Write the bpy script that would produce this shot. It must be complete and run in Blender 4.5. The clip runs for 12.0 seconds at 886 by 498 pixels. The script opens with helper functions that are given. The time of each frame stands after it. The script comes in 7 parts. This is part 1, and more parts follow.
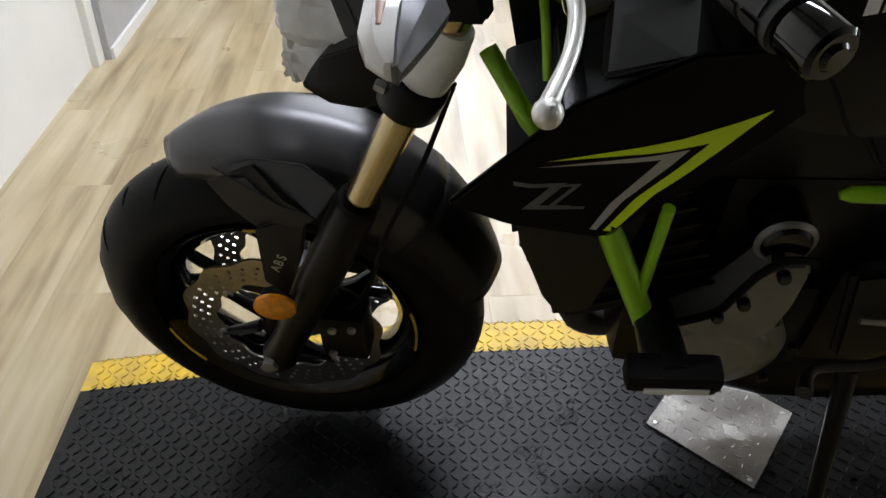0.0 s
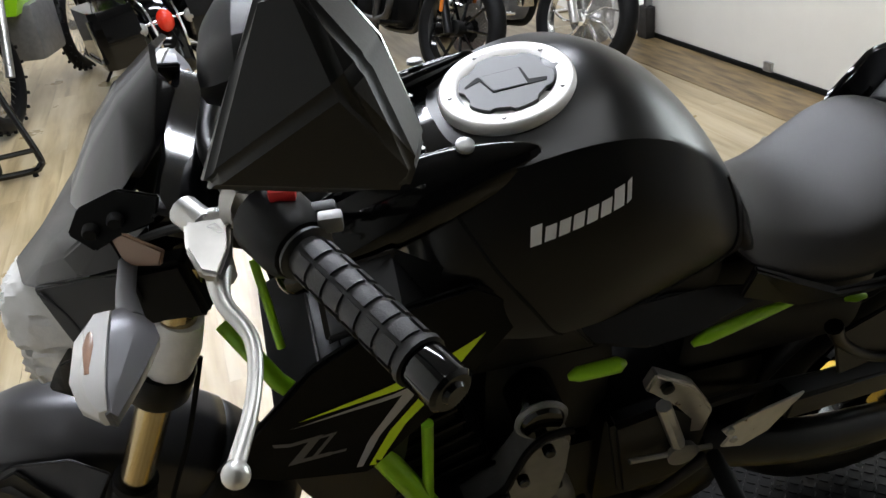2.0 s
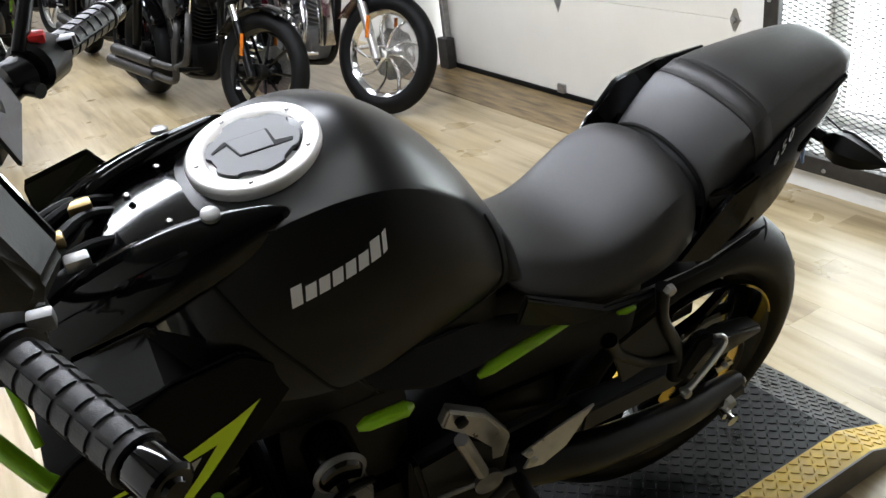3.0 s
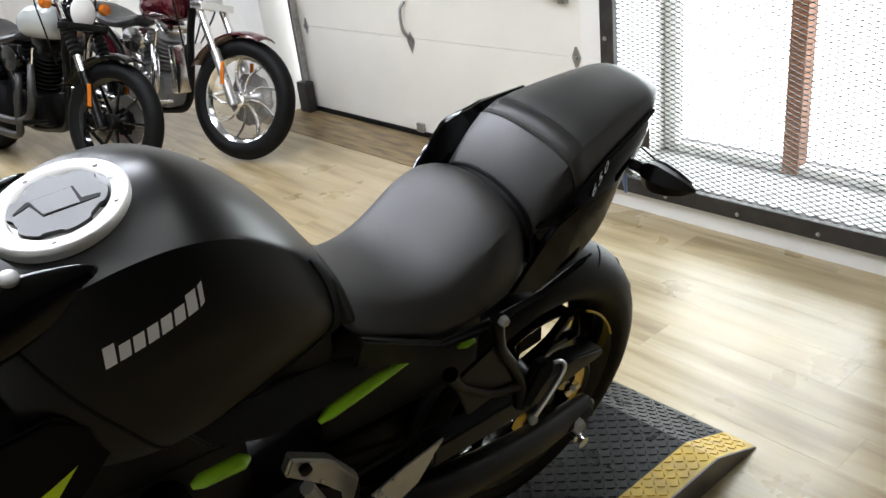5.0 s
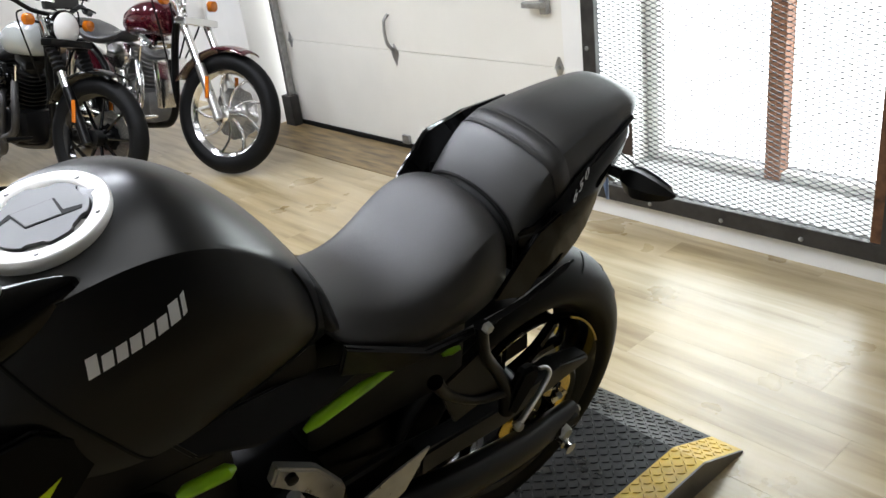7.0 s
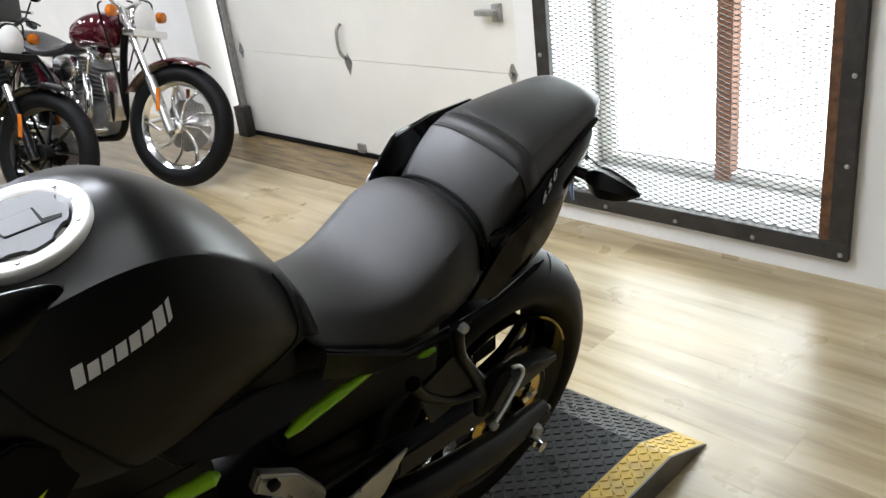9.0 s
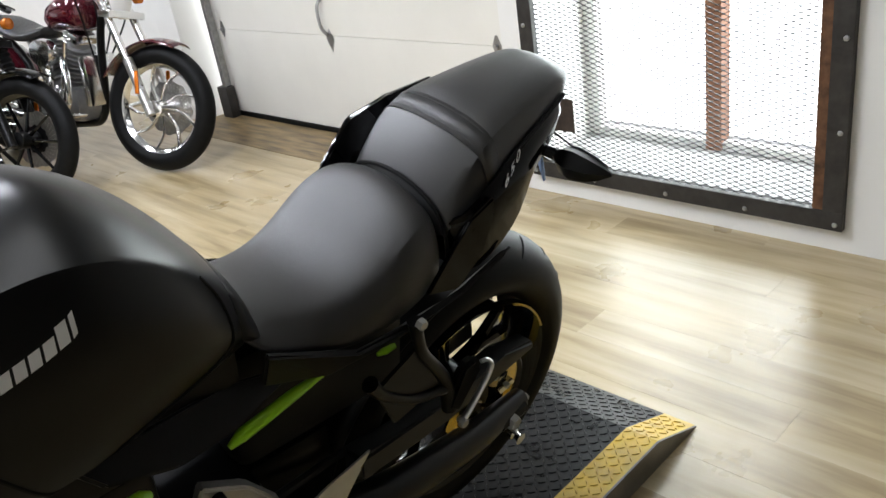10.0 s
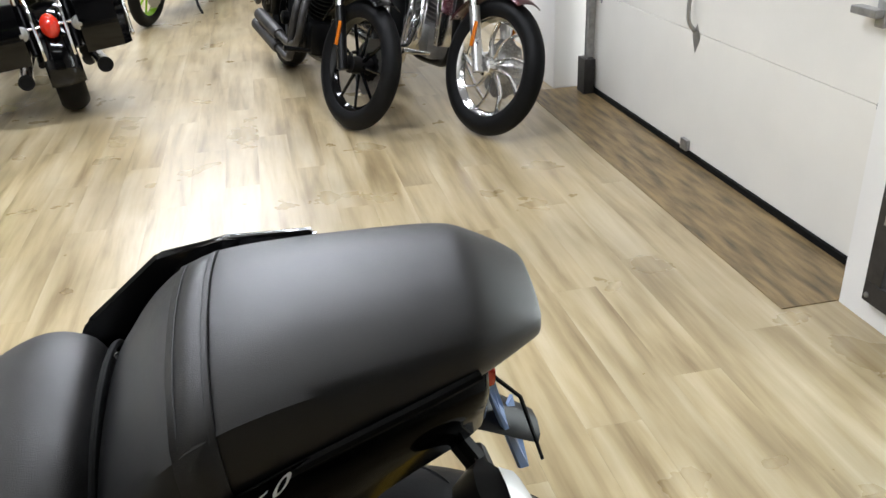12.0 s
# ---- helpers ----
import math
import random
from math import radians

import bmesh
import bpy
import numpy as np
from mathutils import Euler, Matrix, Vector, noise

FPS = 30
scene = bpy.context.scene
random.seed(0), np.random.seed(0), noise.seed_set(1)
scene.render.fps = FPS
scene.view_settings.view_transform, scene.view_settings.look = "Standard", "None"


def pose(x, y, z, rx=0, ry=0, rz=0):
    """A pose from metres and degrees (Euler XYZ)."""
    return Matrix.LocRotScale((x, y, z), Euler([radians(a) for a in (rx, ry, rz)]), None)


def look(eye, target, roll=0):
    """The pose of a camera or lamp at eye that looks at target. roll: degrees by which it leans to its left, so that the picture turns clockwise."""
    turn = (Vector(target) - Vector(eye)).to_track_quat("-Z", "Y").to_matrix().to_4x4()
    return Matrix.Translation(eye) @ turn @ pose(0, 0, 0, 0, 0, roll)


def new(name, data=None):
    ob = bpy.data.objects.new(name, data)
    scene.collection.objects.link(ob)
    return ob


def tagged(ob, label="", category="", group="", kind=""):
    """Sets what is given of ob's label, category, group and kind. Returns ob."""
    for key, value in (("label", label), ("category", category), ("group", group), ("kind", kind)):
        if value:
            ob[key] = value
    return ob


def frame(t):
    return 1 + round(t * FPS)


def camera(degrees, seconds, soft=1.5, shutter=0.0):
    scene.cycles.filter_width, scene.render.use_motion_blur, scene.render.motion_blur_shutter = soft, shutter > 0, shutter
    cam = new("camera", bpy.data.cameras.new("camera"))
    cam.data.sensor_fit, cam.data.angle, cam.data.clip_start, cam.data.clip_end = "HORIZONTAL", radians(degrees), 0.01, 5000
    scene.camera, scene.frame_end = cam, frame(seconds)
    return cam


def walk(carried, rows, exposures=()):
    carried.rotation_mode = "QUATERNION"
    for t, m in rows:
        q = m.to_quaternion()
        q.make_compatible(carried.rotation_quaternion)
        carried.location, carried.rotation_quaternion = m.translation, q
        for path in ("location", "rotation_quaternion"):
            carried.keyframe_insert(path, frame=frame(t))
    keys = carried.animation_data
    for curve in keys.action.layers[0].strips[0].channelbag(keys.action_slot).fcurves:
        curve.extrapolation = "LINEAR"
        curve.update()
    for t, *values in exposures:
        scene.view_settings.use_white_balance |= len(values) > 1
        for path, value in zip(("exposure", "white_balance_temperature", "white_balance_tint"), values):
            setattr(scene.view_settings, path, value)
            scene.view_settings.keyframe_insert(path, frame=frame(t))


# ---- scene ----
cam = camera(56.0, 12.0)
METRES, EYE, TILT, LEAN, TURN = 2.3, 1.3, -45.0, 0.0, 0.0
PATH = [
    (0, (0.104, 0.298, 1.246), (0.179, 1.941, 0.108), -0.5),
    (0.5, (0.086, 0.294, 1.264), (0.067, 1.977, 0.183), -1.1),
    (1, (0.117, 0.296, 1.319), (0.183, 2.031, 0.327), -3.9),
    (1.5, (0.166, 0.302, 1.362), (0.451, 2.036, 0.407), -5.1),
    (2, (0.213, 0.3, 1.389), (0.703, 2.01, 0.473), -6.8),
    (2.5, (0.261, 0.291, 1.401), (0.986, 1.927, 0.508), -7.0),
    (3, (0.292, 0.273, 1.404), (1.144, 1.848, 0.512), -7.6),
    (3.5, (0.311, 0.258, 1.401), (1.267, 1.779, 0.523), -7.2),
    (5.5, (0.339, 0.22, 1.408), (1.461, 1.652, 0.577), -7.2),
    (6, (0.338, 0.215, 1.406), (1.455, 1.658, 0.587), -7.4),
    (6.5, (0.339, 0.21, 1.405), (1.47, 1.643, 0.589), -7.5),
    (7, (0.337, 0.214, 1.404), (1.48, 1.636, 0.585), -7.5),
    (9, (0.302, 0.223, 1.405), (1.535, 1.572, 0.592), -7.5),
    (9.5, (0.301, 0.24, 1.396), (1.566, 1.551, 0.57), -9.1),
    (10, (0.406, 0.236, 1.384), (1.611, 1.576, 0.515), -9.3),
    (10.5, (0.604, 0.207, 1.39), (1.641, 1.704, 0.564), -7.2),
    (11, (0.8, 0.322, 1.359), (1.754, 1.847, 0.484), -6.2),
    (11.5, (1.03, 0.467, 1.353), (1.89, 2.025, 0.439), -6.3),
    (12, (1.289, 0.55, 1.346), (1.647, 2.309, 0.463), -2.4),
]
walk(cam, [(t, look(eye, target, roll)) for t, eye, target, roll in PATH], [(0.0, -0.35), (1.6, -0.35), (2.4, -0.1), (6.0, -0.12), (10.0, -0.05), (11.0, -0.08), (12.0, -0.18)])

# ---- world and light ----
world = bpy.data.worlds.new("world")
scene.world = world
world.use_nodes = True
wn = world.node_tree
sky = wn.nodes.new("ShaderNodeTexSky")
sky.sky_type, sky.sun_disc = "NISHITA", False
sky.sun_elevation, sky.sun_rotation = radians(40), radians(80)
wn.links.new(sky.outputs[0], wn.nodes["Background"].inputs[0])
wn.nodes["Background"].inputs[1].default_value = 0.12

sun_data = bpy.data.lights.new("sun", "SUN")
sun_data.energy, sun_data.angle, sun_data.color = 1.0, radians(12), (1.0, 0.96, 0.9)
sun = new("sun", sun_data)
sun.matrix_world = pose(8, 2, 8, 0, 50, 10)


def area(name, m, w, h, power, colour=(1, 1, 1)):
    d = bpy.data.lights.new(name, "AREA")
    d.shape, d.size, d.size_y, d.energy, d.color = "RECTANGLE", w, h, power, colour
    ob = new(name, d)
    ob.matrix_world = m
    return ob


# daylight through the barred window, and the tubes under the unseen ceiling
area("window_daylight", pose(3.28, 1.765, 1.15, 0, 90, 0), 1.9, 1.1, 40, (0.86, 0.98, 1.0))
# the last tube is added to brighten the far wall for the floor's sheen
TUBES = ((0.7, 0.9, 1), (0.65, 2.7, 98), (0.7, 4.9, 62), (0.7, 6.9, 72), (0.6, 8.9, 76), (0.4, 10.4, 76))
for tube_x, tube_y, tube_p in TUBES:
    area("ceiling_tube", pose(tube_x, tube_y, 2.92), 1.8, 0.3, tube_p, (0.85, 0.895, 1.0))


# ---- materials ----
def shade(name, colour, rough=0.5, metal=0.0, vary=0.0, scale=40.0, bump=0.0, bump_scale=200.0, dark=None, coat=0.0, spec=0.5, alpha=1.0, trans=0.0, rough_vary=0.0, stretch=(1, 1, 1)):
    m = bpy.data.materials.new(name)
    m.use_nodes = True
    nt = m.node_tree
    b = nt.nodes["Principled BSDF"]
    b.inputs["Base Color"].default_value = (*colour, 1)
    b.inputs["Roughness"].default_value = rough
    b.inputs["Metallic"].default_value = metal
    b.inputs["Coat Weight"].default_value = coat
    b.inputs["Specular IOR Level"].default_value = spec
    b.inputs["Alpha"].default_value = alpha
    b.inputs["Transmission Weight"].default_value = trans
    if vary or bump or rough_vary:
        tc = nt.nodes.new("ShaderNodeTexCoord")
        mp = nt.nodes.new("ShaderNodeMapping")
        mp.inputs["Scale"].default_value = stretch
        nt.links.new(tc.outputs["Object"], mp.inputs[0])
    if vary or rough_vary:
        n = nt.nodes.new("ShaderNodeTexNoise")
        n.inputs["Scale"].default_value, n.inputs["Detail"].default_value = scale, 6
        nt.links.new(mp.outputs[0], n.inputs["Vector"])
    if vary:
        r = nt.nodes.new("ShaderNodeValToRGB")
        d = dark or tuple(c * (1 - vary) for c in colour)
        r.color_ramp.elements[0].color, r.color_ramp.elements[0].position = (*d, 1), 0.3
        r.color_ramp.elements[1].color, r.color_ramp.elements[1].position = (*colour, 1), 0.65
        nt.links.new(n.outputs["Fac"], r.inputs[0])
        nt.links.new(r.outputs[0], b.inputs["Base Color"])
    if rough_vary:
        mr = nt.nodes.new("ShaderNodeMapRange")
        mr.inputs["To Min"].default_value, mr.inputs["To Max"].default_value = rough - rough_vary, rough + rough_vary
        nt.links.new(n.outputs["Fac"], mr.inputs[0])
        nt.links.new(mr.outputs[0], b.inputs["Roughness"])
    if bump:
        n2 = nt.nodes.new("ShaderNodeTexNoise")
        n2.inputs["Scale"].default_value, n2.inputs["Detail"].default_value = bump_scale, 3
        nt.links.new(mp.outputs[0], n2.inputs["Vector"])
        bp = nt.nodes.new("ShaderNodeBump")
        bp.inputs["Strength"].default_value, bp.inputs["Distance"].default_value = bump, 0.002
        nt.links.new(n2.outputs["Fac"], bp.inputs["Height"])
        nt.links.new(bp.outputs[0], b.inputs["Normal"])
    return m


def glow(name, colour, strength):
    m = bpy.data.materials.new(name)
    m.use_nodes = True
    b = m.node_tree.nodes["Principled BSDF"]
    b.inputs["Base Color"].default_value = (*colour, 1)
    b.inputs["Emission Color"].default_value = (*colour, 1)
    b.inputs["Emission Strength"].default_value = strength
    return m


def plank_material():
    m = shade("vinyl plank", (0.42, 0.33, 0.2), 0.34)
    nt = m.node_tree
    b = nt.nodes["Principled BSDF"]
    tc = nt.nodes.new("ShaderNodeTexCoord")
    oi = nt.nodes.new("ShaderNodeObjectInfo")
    gi = nt.nodes.new("ShaderNodeNewGeometry")
    off = nt.nodes.new("ShaderNodeVectorMath")
    off.operation = "MULTIPLY_ADD"
    comb = nt.nodes.new("ShaderNodeCombineXYZ")
    rnd = nt.nodes.new("ShaderNodeMath")
    rnd.operation = "ADD"
    nt.links.new(oi.outputs["Random"], rnd.inputs[0])
    nt.links.new(gi.outputs["Random Per Island"], rnd.inputs[1])
    for i in (0, 1, 2):
        nt.links.new(rnd.outputs[0], comb.inputs[i])
    off.inputs[1].default_value = (7.0, 13.0, 5.0)
    nt.links.new(comb.outputs[0], off.inputs[0])
    nt.links.new(gi.outputs["Position"], off.inputs[2])
    mp = nt.nodes.new("ShaderNodeMapping")
    mp.inputs["Scale"].default_value = (9, 0.75, 1)
    nt.links.new(off.outputs[0], mp.inputs[0])
    grain = nt.nodes.new("ShaderNodeTexNoise")
    grain.inputs["Scale"].default_value, grain.inputs["Detail"].default_value, grain.inputs["Roughness"].default_value = 1.6, 6, 0.55
    grain.inputs["Distortion"].default_value = 0.25
    nt.links.new(mp.outputs[0], grain.inputs["Vector"])
    ramp = nt.nodes.new("ShaderNodeValToRGB")
    e = ramp.color_ramp.elements
    e[0].position, e[0].color = 0.25, (0.19, 0.128, 0.055, 1)
    e[1].position, e[1].color = 0.75, (0.54, 0.46, 0.31, 1)
    mid = e.new(0.48)
    mid.color = (0.4, 0.313, 0.172, 1)
    nt.links.new(grain.outputs["Fac"], ramp.inputs[0])
    tone = nt.nodes.new("ShaderNodeHueSaturation")
    mr = nt.nodes.new("ShaderNodeMapRange")
    mr.inputs["To Min"].default_value, mr.inputs["To Max"].default_value = 0.94, 1.06
    mr.inputs["From Max"].default_value = 1.6
    nt.links.new(rnd.outputs[0], mr.inputs[0])
    nt.links.new(mr.outputs[0], tone.inputs["Value"])
    nt.links.new(ramp.outputs[0], tone.inputs["Color"])
    nt.links.new(tone.outputs[0], b.inputs["Base Color"])
    dirt = nt.nodes.new("ShaderNodeTexNoise")
    dirt.inputs["Scale"].default_value, dirt.inputs["Detail"].default_value = 3.0, 5
    nt.links.new(gi.outputs["Position"], dirt.inputs["Vector"])
    rr = nt.nodes.new("ShaderNodeMapRange")
    b.inputs["Specular IOR Level"].default_value = 0.8
    rr.inputs["To Min"].default_value, rr.inputs["To Max"].default_value = 0.2, 0.4
    nt.links.new(dirt.outputs["Fac"], rr.inputs[0])
    # broad worn and grimy patches
    smp = nt.nodes.new("ShaderNodeMapping")
    smp.inputs["Scale"].default_value = (1.5, 0.9, 1)
    nt.links.new(gi.outputs["Position"], smp.inputs[0])
    stain = nt.nodes.new("ShaderNodeTexNoise")
    stain.inputs["Scale"].default_value, stain.inputs["Detail"].default_value, stain.inputs["Roughness"].default_value = 2.0, 3, 0.5
    nt.links.new(smp.outputs[0], stain.inputs["Vector"])
    sv = nt.nodes.new("ShaderNodeMapRange")
    sv.inputs["From Min"].default_value, sv.inputs["From Max"].default_value = 0.25, 0.7
    sv.inputs["To Min"].default_value, sv.inputs["To Max"].default_value = 0.78, 1.08
    nt.links.new(stain.outputs["Fac"], sv.inputs[0])
    both = nt.nodes.new("ShaderNodeMath")
    both.operation = "MULTIPLY"
    nt.links.new(sv.outputs[0], both.inputs[0])
    nt.links.new(mr.outputs[0], both.inputs[1])
    nt.links.new(both.outputs[0], tone.inputs["Value"])
    nt.links.new(rr.outputs[0], b.inputs["Roughness"])
    bp = nt.nodes.new("ShaderNodeBump")
    bp.inputs["Strength"].default_value, bp.inputs["Distance"].default_value = 0.12, 0.001
    nt.links.new(grain.outputs["Fac"], bp.inputs["Height"])
    nt.links.new(bp.outputs[0], b.inputs["Normal"])
    return m


M = dict(
    plank=plank_material(),
    joint=shade("plank joint", (0.31, 0.245, 0.16), 0.6),
    white=shade("white wall paint", (0.78, 0.77, 0.74), 0.55, vary=0.06, scale=3, bump=0.15, bump_scale=60),
    door=shade("cream door enamel", (0.74, 0.72, 0.66), 0.42, vary=0.07, scale=2.5, bump=0.12, bump_scale=300),
    unseen_dark=shade("dark unseen wall", (0.05, 0.05, 0.052), 0.6, vary=0.1, scale=4),
    ceil=shade("grey ceiling paint", (0.26, 0.26, 0.26), 0.7, vary=0.1, scale=3),
    grey=shade("grey wall paint", (0.42, 0.42, 0.42), 0.55, vary=0.1, scale=4, bump=0.15, bump_scale=80),
    # strong dark tone holds both the stains and the overhead door's shadow
    ply=shade("stained plywood", (0.31, 0.215, 0.1), 0.42, vary=0.75, scale=4, stretch=(7, 1.0, 1), bump=0.15),
    steel=shade("dark steel", (0.055, 0.052, 0.05), 0.5, 0.6, vary=0.4, scale=18, bump=0.2, bump_scale=90),
    latch=shade("dark rusted steel", (0.05, 0.034, 0.025), 0.7, 0.3, vary=0.5, scale=30, bump=0.3),
    rust=shade("rusty steel", (0.16, 0.075, 0.035), 0.75, 0.3, vary=0.6, scale=25, bump=0.3),
    mesh=shade("expanded metal", (0.07, 0.07, 0.072), 0.45, 0.7, vary=0.3, scale=30),
    zinc=shade("zinc fitting", (0.42, 0.42, 0.41), 0.42, 0.85, vary=0.3, scale=30),
    chrome=shade("chrome", (0.78, 0.78, 0.78), 0.14, 1.0, rough_vary=0.04, scale=20),
    seal=shade("black rubber", (0.003, 0.003, 0.003), 0.6, spec=0.15),
    cap_ring=shade("bead-blasted silver", (0.75, 0.74, 0.72), 0.45, 0.6, rough_vary=0.05, scale=60),
    lid=shade("grey lid paint", (0.085, 0.085, 0.087), 0.45, 0.1),
    brown=shade("brown window frame", (0.3, 0.13, 0.065), 0.55, vary=0.3, scale=8, stretch=(1, 1, 0.2)),
    sill=shade("grey sill", (0.4, 0.4, 0.39), 0.7, vary=0.35, scale=9, bump=0.2),
    daylight=glow("overcast daylight", (0.95, 0.975, 1.0), 3.2),
    tubelight=glow("tube light", (0.95, 0.975, 1.0), 6.0),
    plate=shade("black tread plate", (0.0065, 0.0066, 0.0074), 0.3, 0.0, spec=0.24, vary=0.4, scale=14, rough_vary=0.12, bump=0.15),
    yellow=shade("worn yellow paint", (0.74, 0.49, 0.035), 0.42, vary=0.28, scale=16, dark=(0.5, 0.33, 0.06), bump=0.1),
    bareplate=shade("bare tread plate", (0.5, 0.48, 0.45), 0.24, 0.97, vary=0.3, scale=12, rough_vary=0.14),
    sideplate=shade("worn steel side", (0.2, 0.19, 0.175), 0.45, 0.8, vary=0.4, scale=15, rough_vary=0.12),
    satin=shade("satin black paint", (0.003, 0.003, 0.0031), 0.3, 0.0, spec=0.34, rough_vary=0.04, scale=300),
    gloss=shade("gloss black paint", (0.002, 0.002, 0.0022), 0.07, spec=0.4),
    fender=shade("dark grey metallic paint", (0.075, 0.074, 0.077), 0.33, 0.75, rough_vary=0.03, scale=300),
    cowl=shade("dark cowl paint", (0.009, 0.0085, 0.008), 0.34, 0.05, spec=0.34, rough_vary=0.03, scale=300),
    cheek=shade("dark cheek plastic", (0.012, 0.012, 0.012), 0.42, spec=0.35, bump=0.05, bump_scale=900),
    copper=shade("copper-toned plastic", (0.2, 0.125, 0.08), 0.4, 0.4),
    bulb=shade("dull orange bulb", (0.36, 0.2, 0.13), 0.3),
    shroud=shade("satin black shroud paint", (0.002, 0.002, 0.002), 0.4, spec=0.11, bump=0.05, bump_scale=900),
    tail=shade("polished black plastic", (0.002, 0.002, 0.0022), 0.1, spec=0.16),
    shell=shade("dull black mirror shell", (0.005, 0.0048, 0.0046), 0.4, spec=0.3, bump=0.05, bump_scale=700),
    plastic=shade("black plastic", (0.006, 0.006, 0.0062), 0.42, spec=0.26, bump=0.04, bump_scale=900),
    vinyl=shade("grained seat vinyl", (0.017, 0.016, 0.0157), 0.4, spec=0.7, bump=0.35, bump_scale=1100, vary=0.15, scale=20),
    vinyl2=shade("smooth seat vinyl", (0.018, 0.0176, 0.018), 0.4, spec=0.72, bump=0.2, bump_scale=1400, vary=0.12, scale=14),
    rubber=shade("tyre rubber", (0.0055, 0.0055, 0.0057), 0.5, spec=0.13, vary=0.25, scale=30, bump=0.15, bump_scale=500),
    grip=shade("grip rubber", (0.014, 0.014, 0.0145), 0.42, bump=0.2, bump_scale=700),
    engine=shade("grey engine casting", (0.24, 0.238, 0.235), 0.4, 0.6, vary=0.2, scale=30, bump=0.12, bump_scale=500),
    black_metal=shade("black engine paint", (0.0025, 0.0025, 0.0026), 0.32, 0.0, spec=0.2, bump=0.12, bump_scale=400),
    alu=shade("cast aluminium", (0.6, 0.59, 0.57), 0.3, 0.9, vary=0.15, scale=40, rough_vary=0.08),
    lever=shade("polished lever", (0.82, 0.81, 0.79), 0.36, 0.75, rough_vary=0.06, scale=60),
    gold=shade("gold fork tube", (0.62, 0.5, 0.28), 0.2, 1.0, rough_vary=0.05),
    green=shade("lime green enamel", (0.3, 0.62, 0.012), 0.3, coat=0.3, vary=0.08, scale=30),
    decal_green=shade("lime decal", (0.66, 0.88, 0.015), 0.35),
    decal_grey=shade("silver decal", (0.42, 0.42, 0.43), 0.35, 0.3),
    decal_white=shade("white lettering", (0.75, 0.75, 0.75), 0.4),
    decal_dark=shade("dark grey decal", (0.11, 0.11, 0.112), 0.4),
    orange=shade("orange reflector", (1.0, 0.36, 0.006), 0.2, coat=0.5, vary=0.35, scale=90),
    amber=shade("amber lens", (0.5, 0.13, 0.008), 0.15, coat=0.5),
    stitch=shade("dark grey thread", (0.05, 0.05, 0.05), 0.7),
    red=shade("red lens", (0.65, 0.03, 0.012), 0.18, coat=0.5),
    red_plastic=shade("red switch", (0.7, 0.03, 0.03), 0.4),
    disc=shade("brake disc steel", (0.45, 0.44, 0.42), 0.28, 1.0, vary=0.2, scale=60),
    clear=shade("clear lens", (0.88, 0.87, 0.86), 0.14, trans=0.1, coat=0.3),
    headlamp=shade("frosted wrap over lamp", (0.86, 0.86, 0.85), 0.3, vary=0.12, scale=35, bump=0.9, bump_scale=60),
    smoke=shade("smoked screen", (0.006, 0.006, 0.007), 0.14, spec=0.35),
    grey_plastic=shade("grey lamp housing", (0.17, 0.17, 0.185), 0.34, 0.2),
    bronze=shade("bronze metal", (0.45, 0.33, 0.14), 0.3, 0.9),
    maroon=shade("maroon paint", (0.07, 0.006, 0.012), 0.12, 0.2, coat=0.8),
    tank_white=shade("pale grey tank paint", (0.38, 0.4, 0.39), 0.2, coat=0.6),
    screen=shade("dash screen", (0.012, 0.017, 0.024), 0.12, spec=0.4),
    blue=shade("blue film edge", (0.2, 0.32, 0.6), 0.4),
    beige=shade("beige tape", (0.5, 0.42, 0.3), 0.7),
    cable_y=shade("yellow flex", (0.5, 0.42, 0.08), 0.5),
)


# ---- mesh helpers ----
def link(name, bm, mat, parent=None, label="", smooth=True, loc=None, sub=0, angle=40):
    if smooth:
        bm.normal_update()
        for f in bm.faces:
            f.smooth = True
        for e in bm.edges:
            if len(e.link_faces) == 2 and e.calc_face_angle(0) > radians(angle):
                e.smooth = False
    me = bpy.data.meshes.new(name)
    bm.to_mesh(me)
    bm.free()
    me.materials.append(M[mat] if isinstance(mat, str) else mat)
    ob = new(name, me)
    if parent:
        ob.parent = parent
    if loc is not None:
        ob.matrix_basis = loc if isinstance(loc, Matrix) else Matrix.Translation(loc)
    if label:
        tagged(ob, label)
    if sub:
        md = ob.modifiers.new("round", "SUBSURF")
        md.levels = md.render_levels = sub
    return ob


def part(name, bm, mat, parent, label="", **kw):
    return link(name, bm, mat, parent, label, **kw)


def thing(name, label, category, group="", kind="", m=None):
    ob = new(name)
    tagged(ob, label, category, group, kind)
    if m is not None:
        ob.matrix_basis = m
    return ob


def box(bm, lo, hi, bevel=0.0, m=None):
    vs = [bm.verts.new((x, y, z)) for x in (lo[0], hi[0]) for y in (lo[1], hi[1]) for z in (lo[2], hi[2])]
    fs = [(0, 1, 3, 2), (4, 6, 7, 5), (0, 4, 5, 1), (2, 3, 7, 6), (0, 2, 6, 4), (1, 5, 7, 3)]
    faces = [bm.faces.new([vs[i] for i in f]) for f in fs]
    if m is not None:
        bmesh.ops.transform(bm, matrix=m, verts=vs)
    if bevel:
        es = list({e for f in faces for e in f.edges})
        bmesh.ops.bevel(bm, geom=es, offset=bevel, segments=2, affect="EDGES", profile=0.6)
    return bm


def boxes(*items, bevel=0.0):
    bm = bmesh.new()
    for lo, hi in items:
        box(bm, lo, hi, bevel)
    return bm


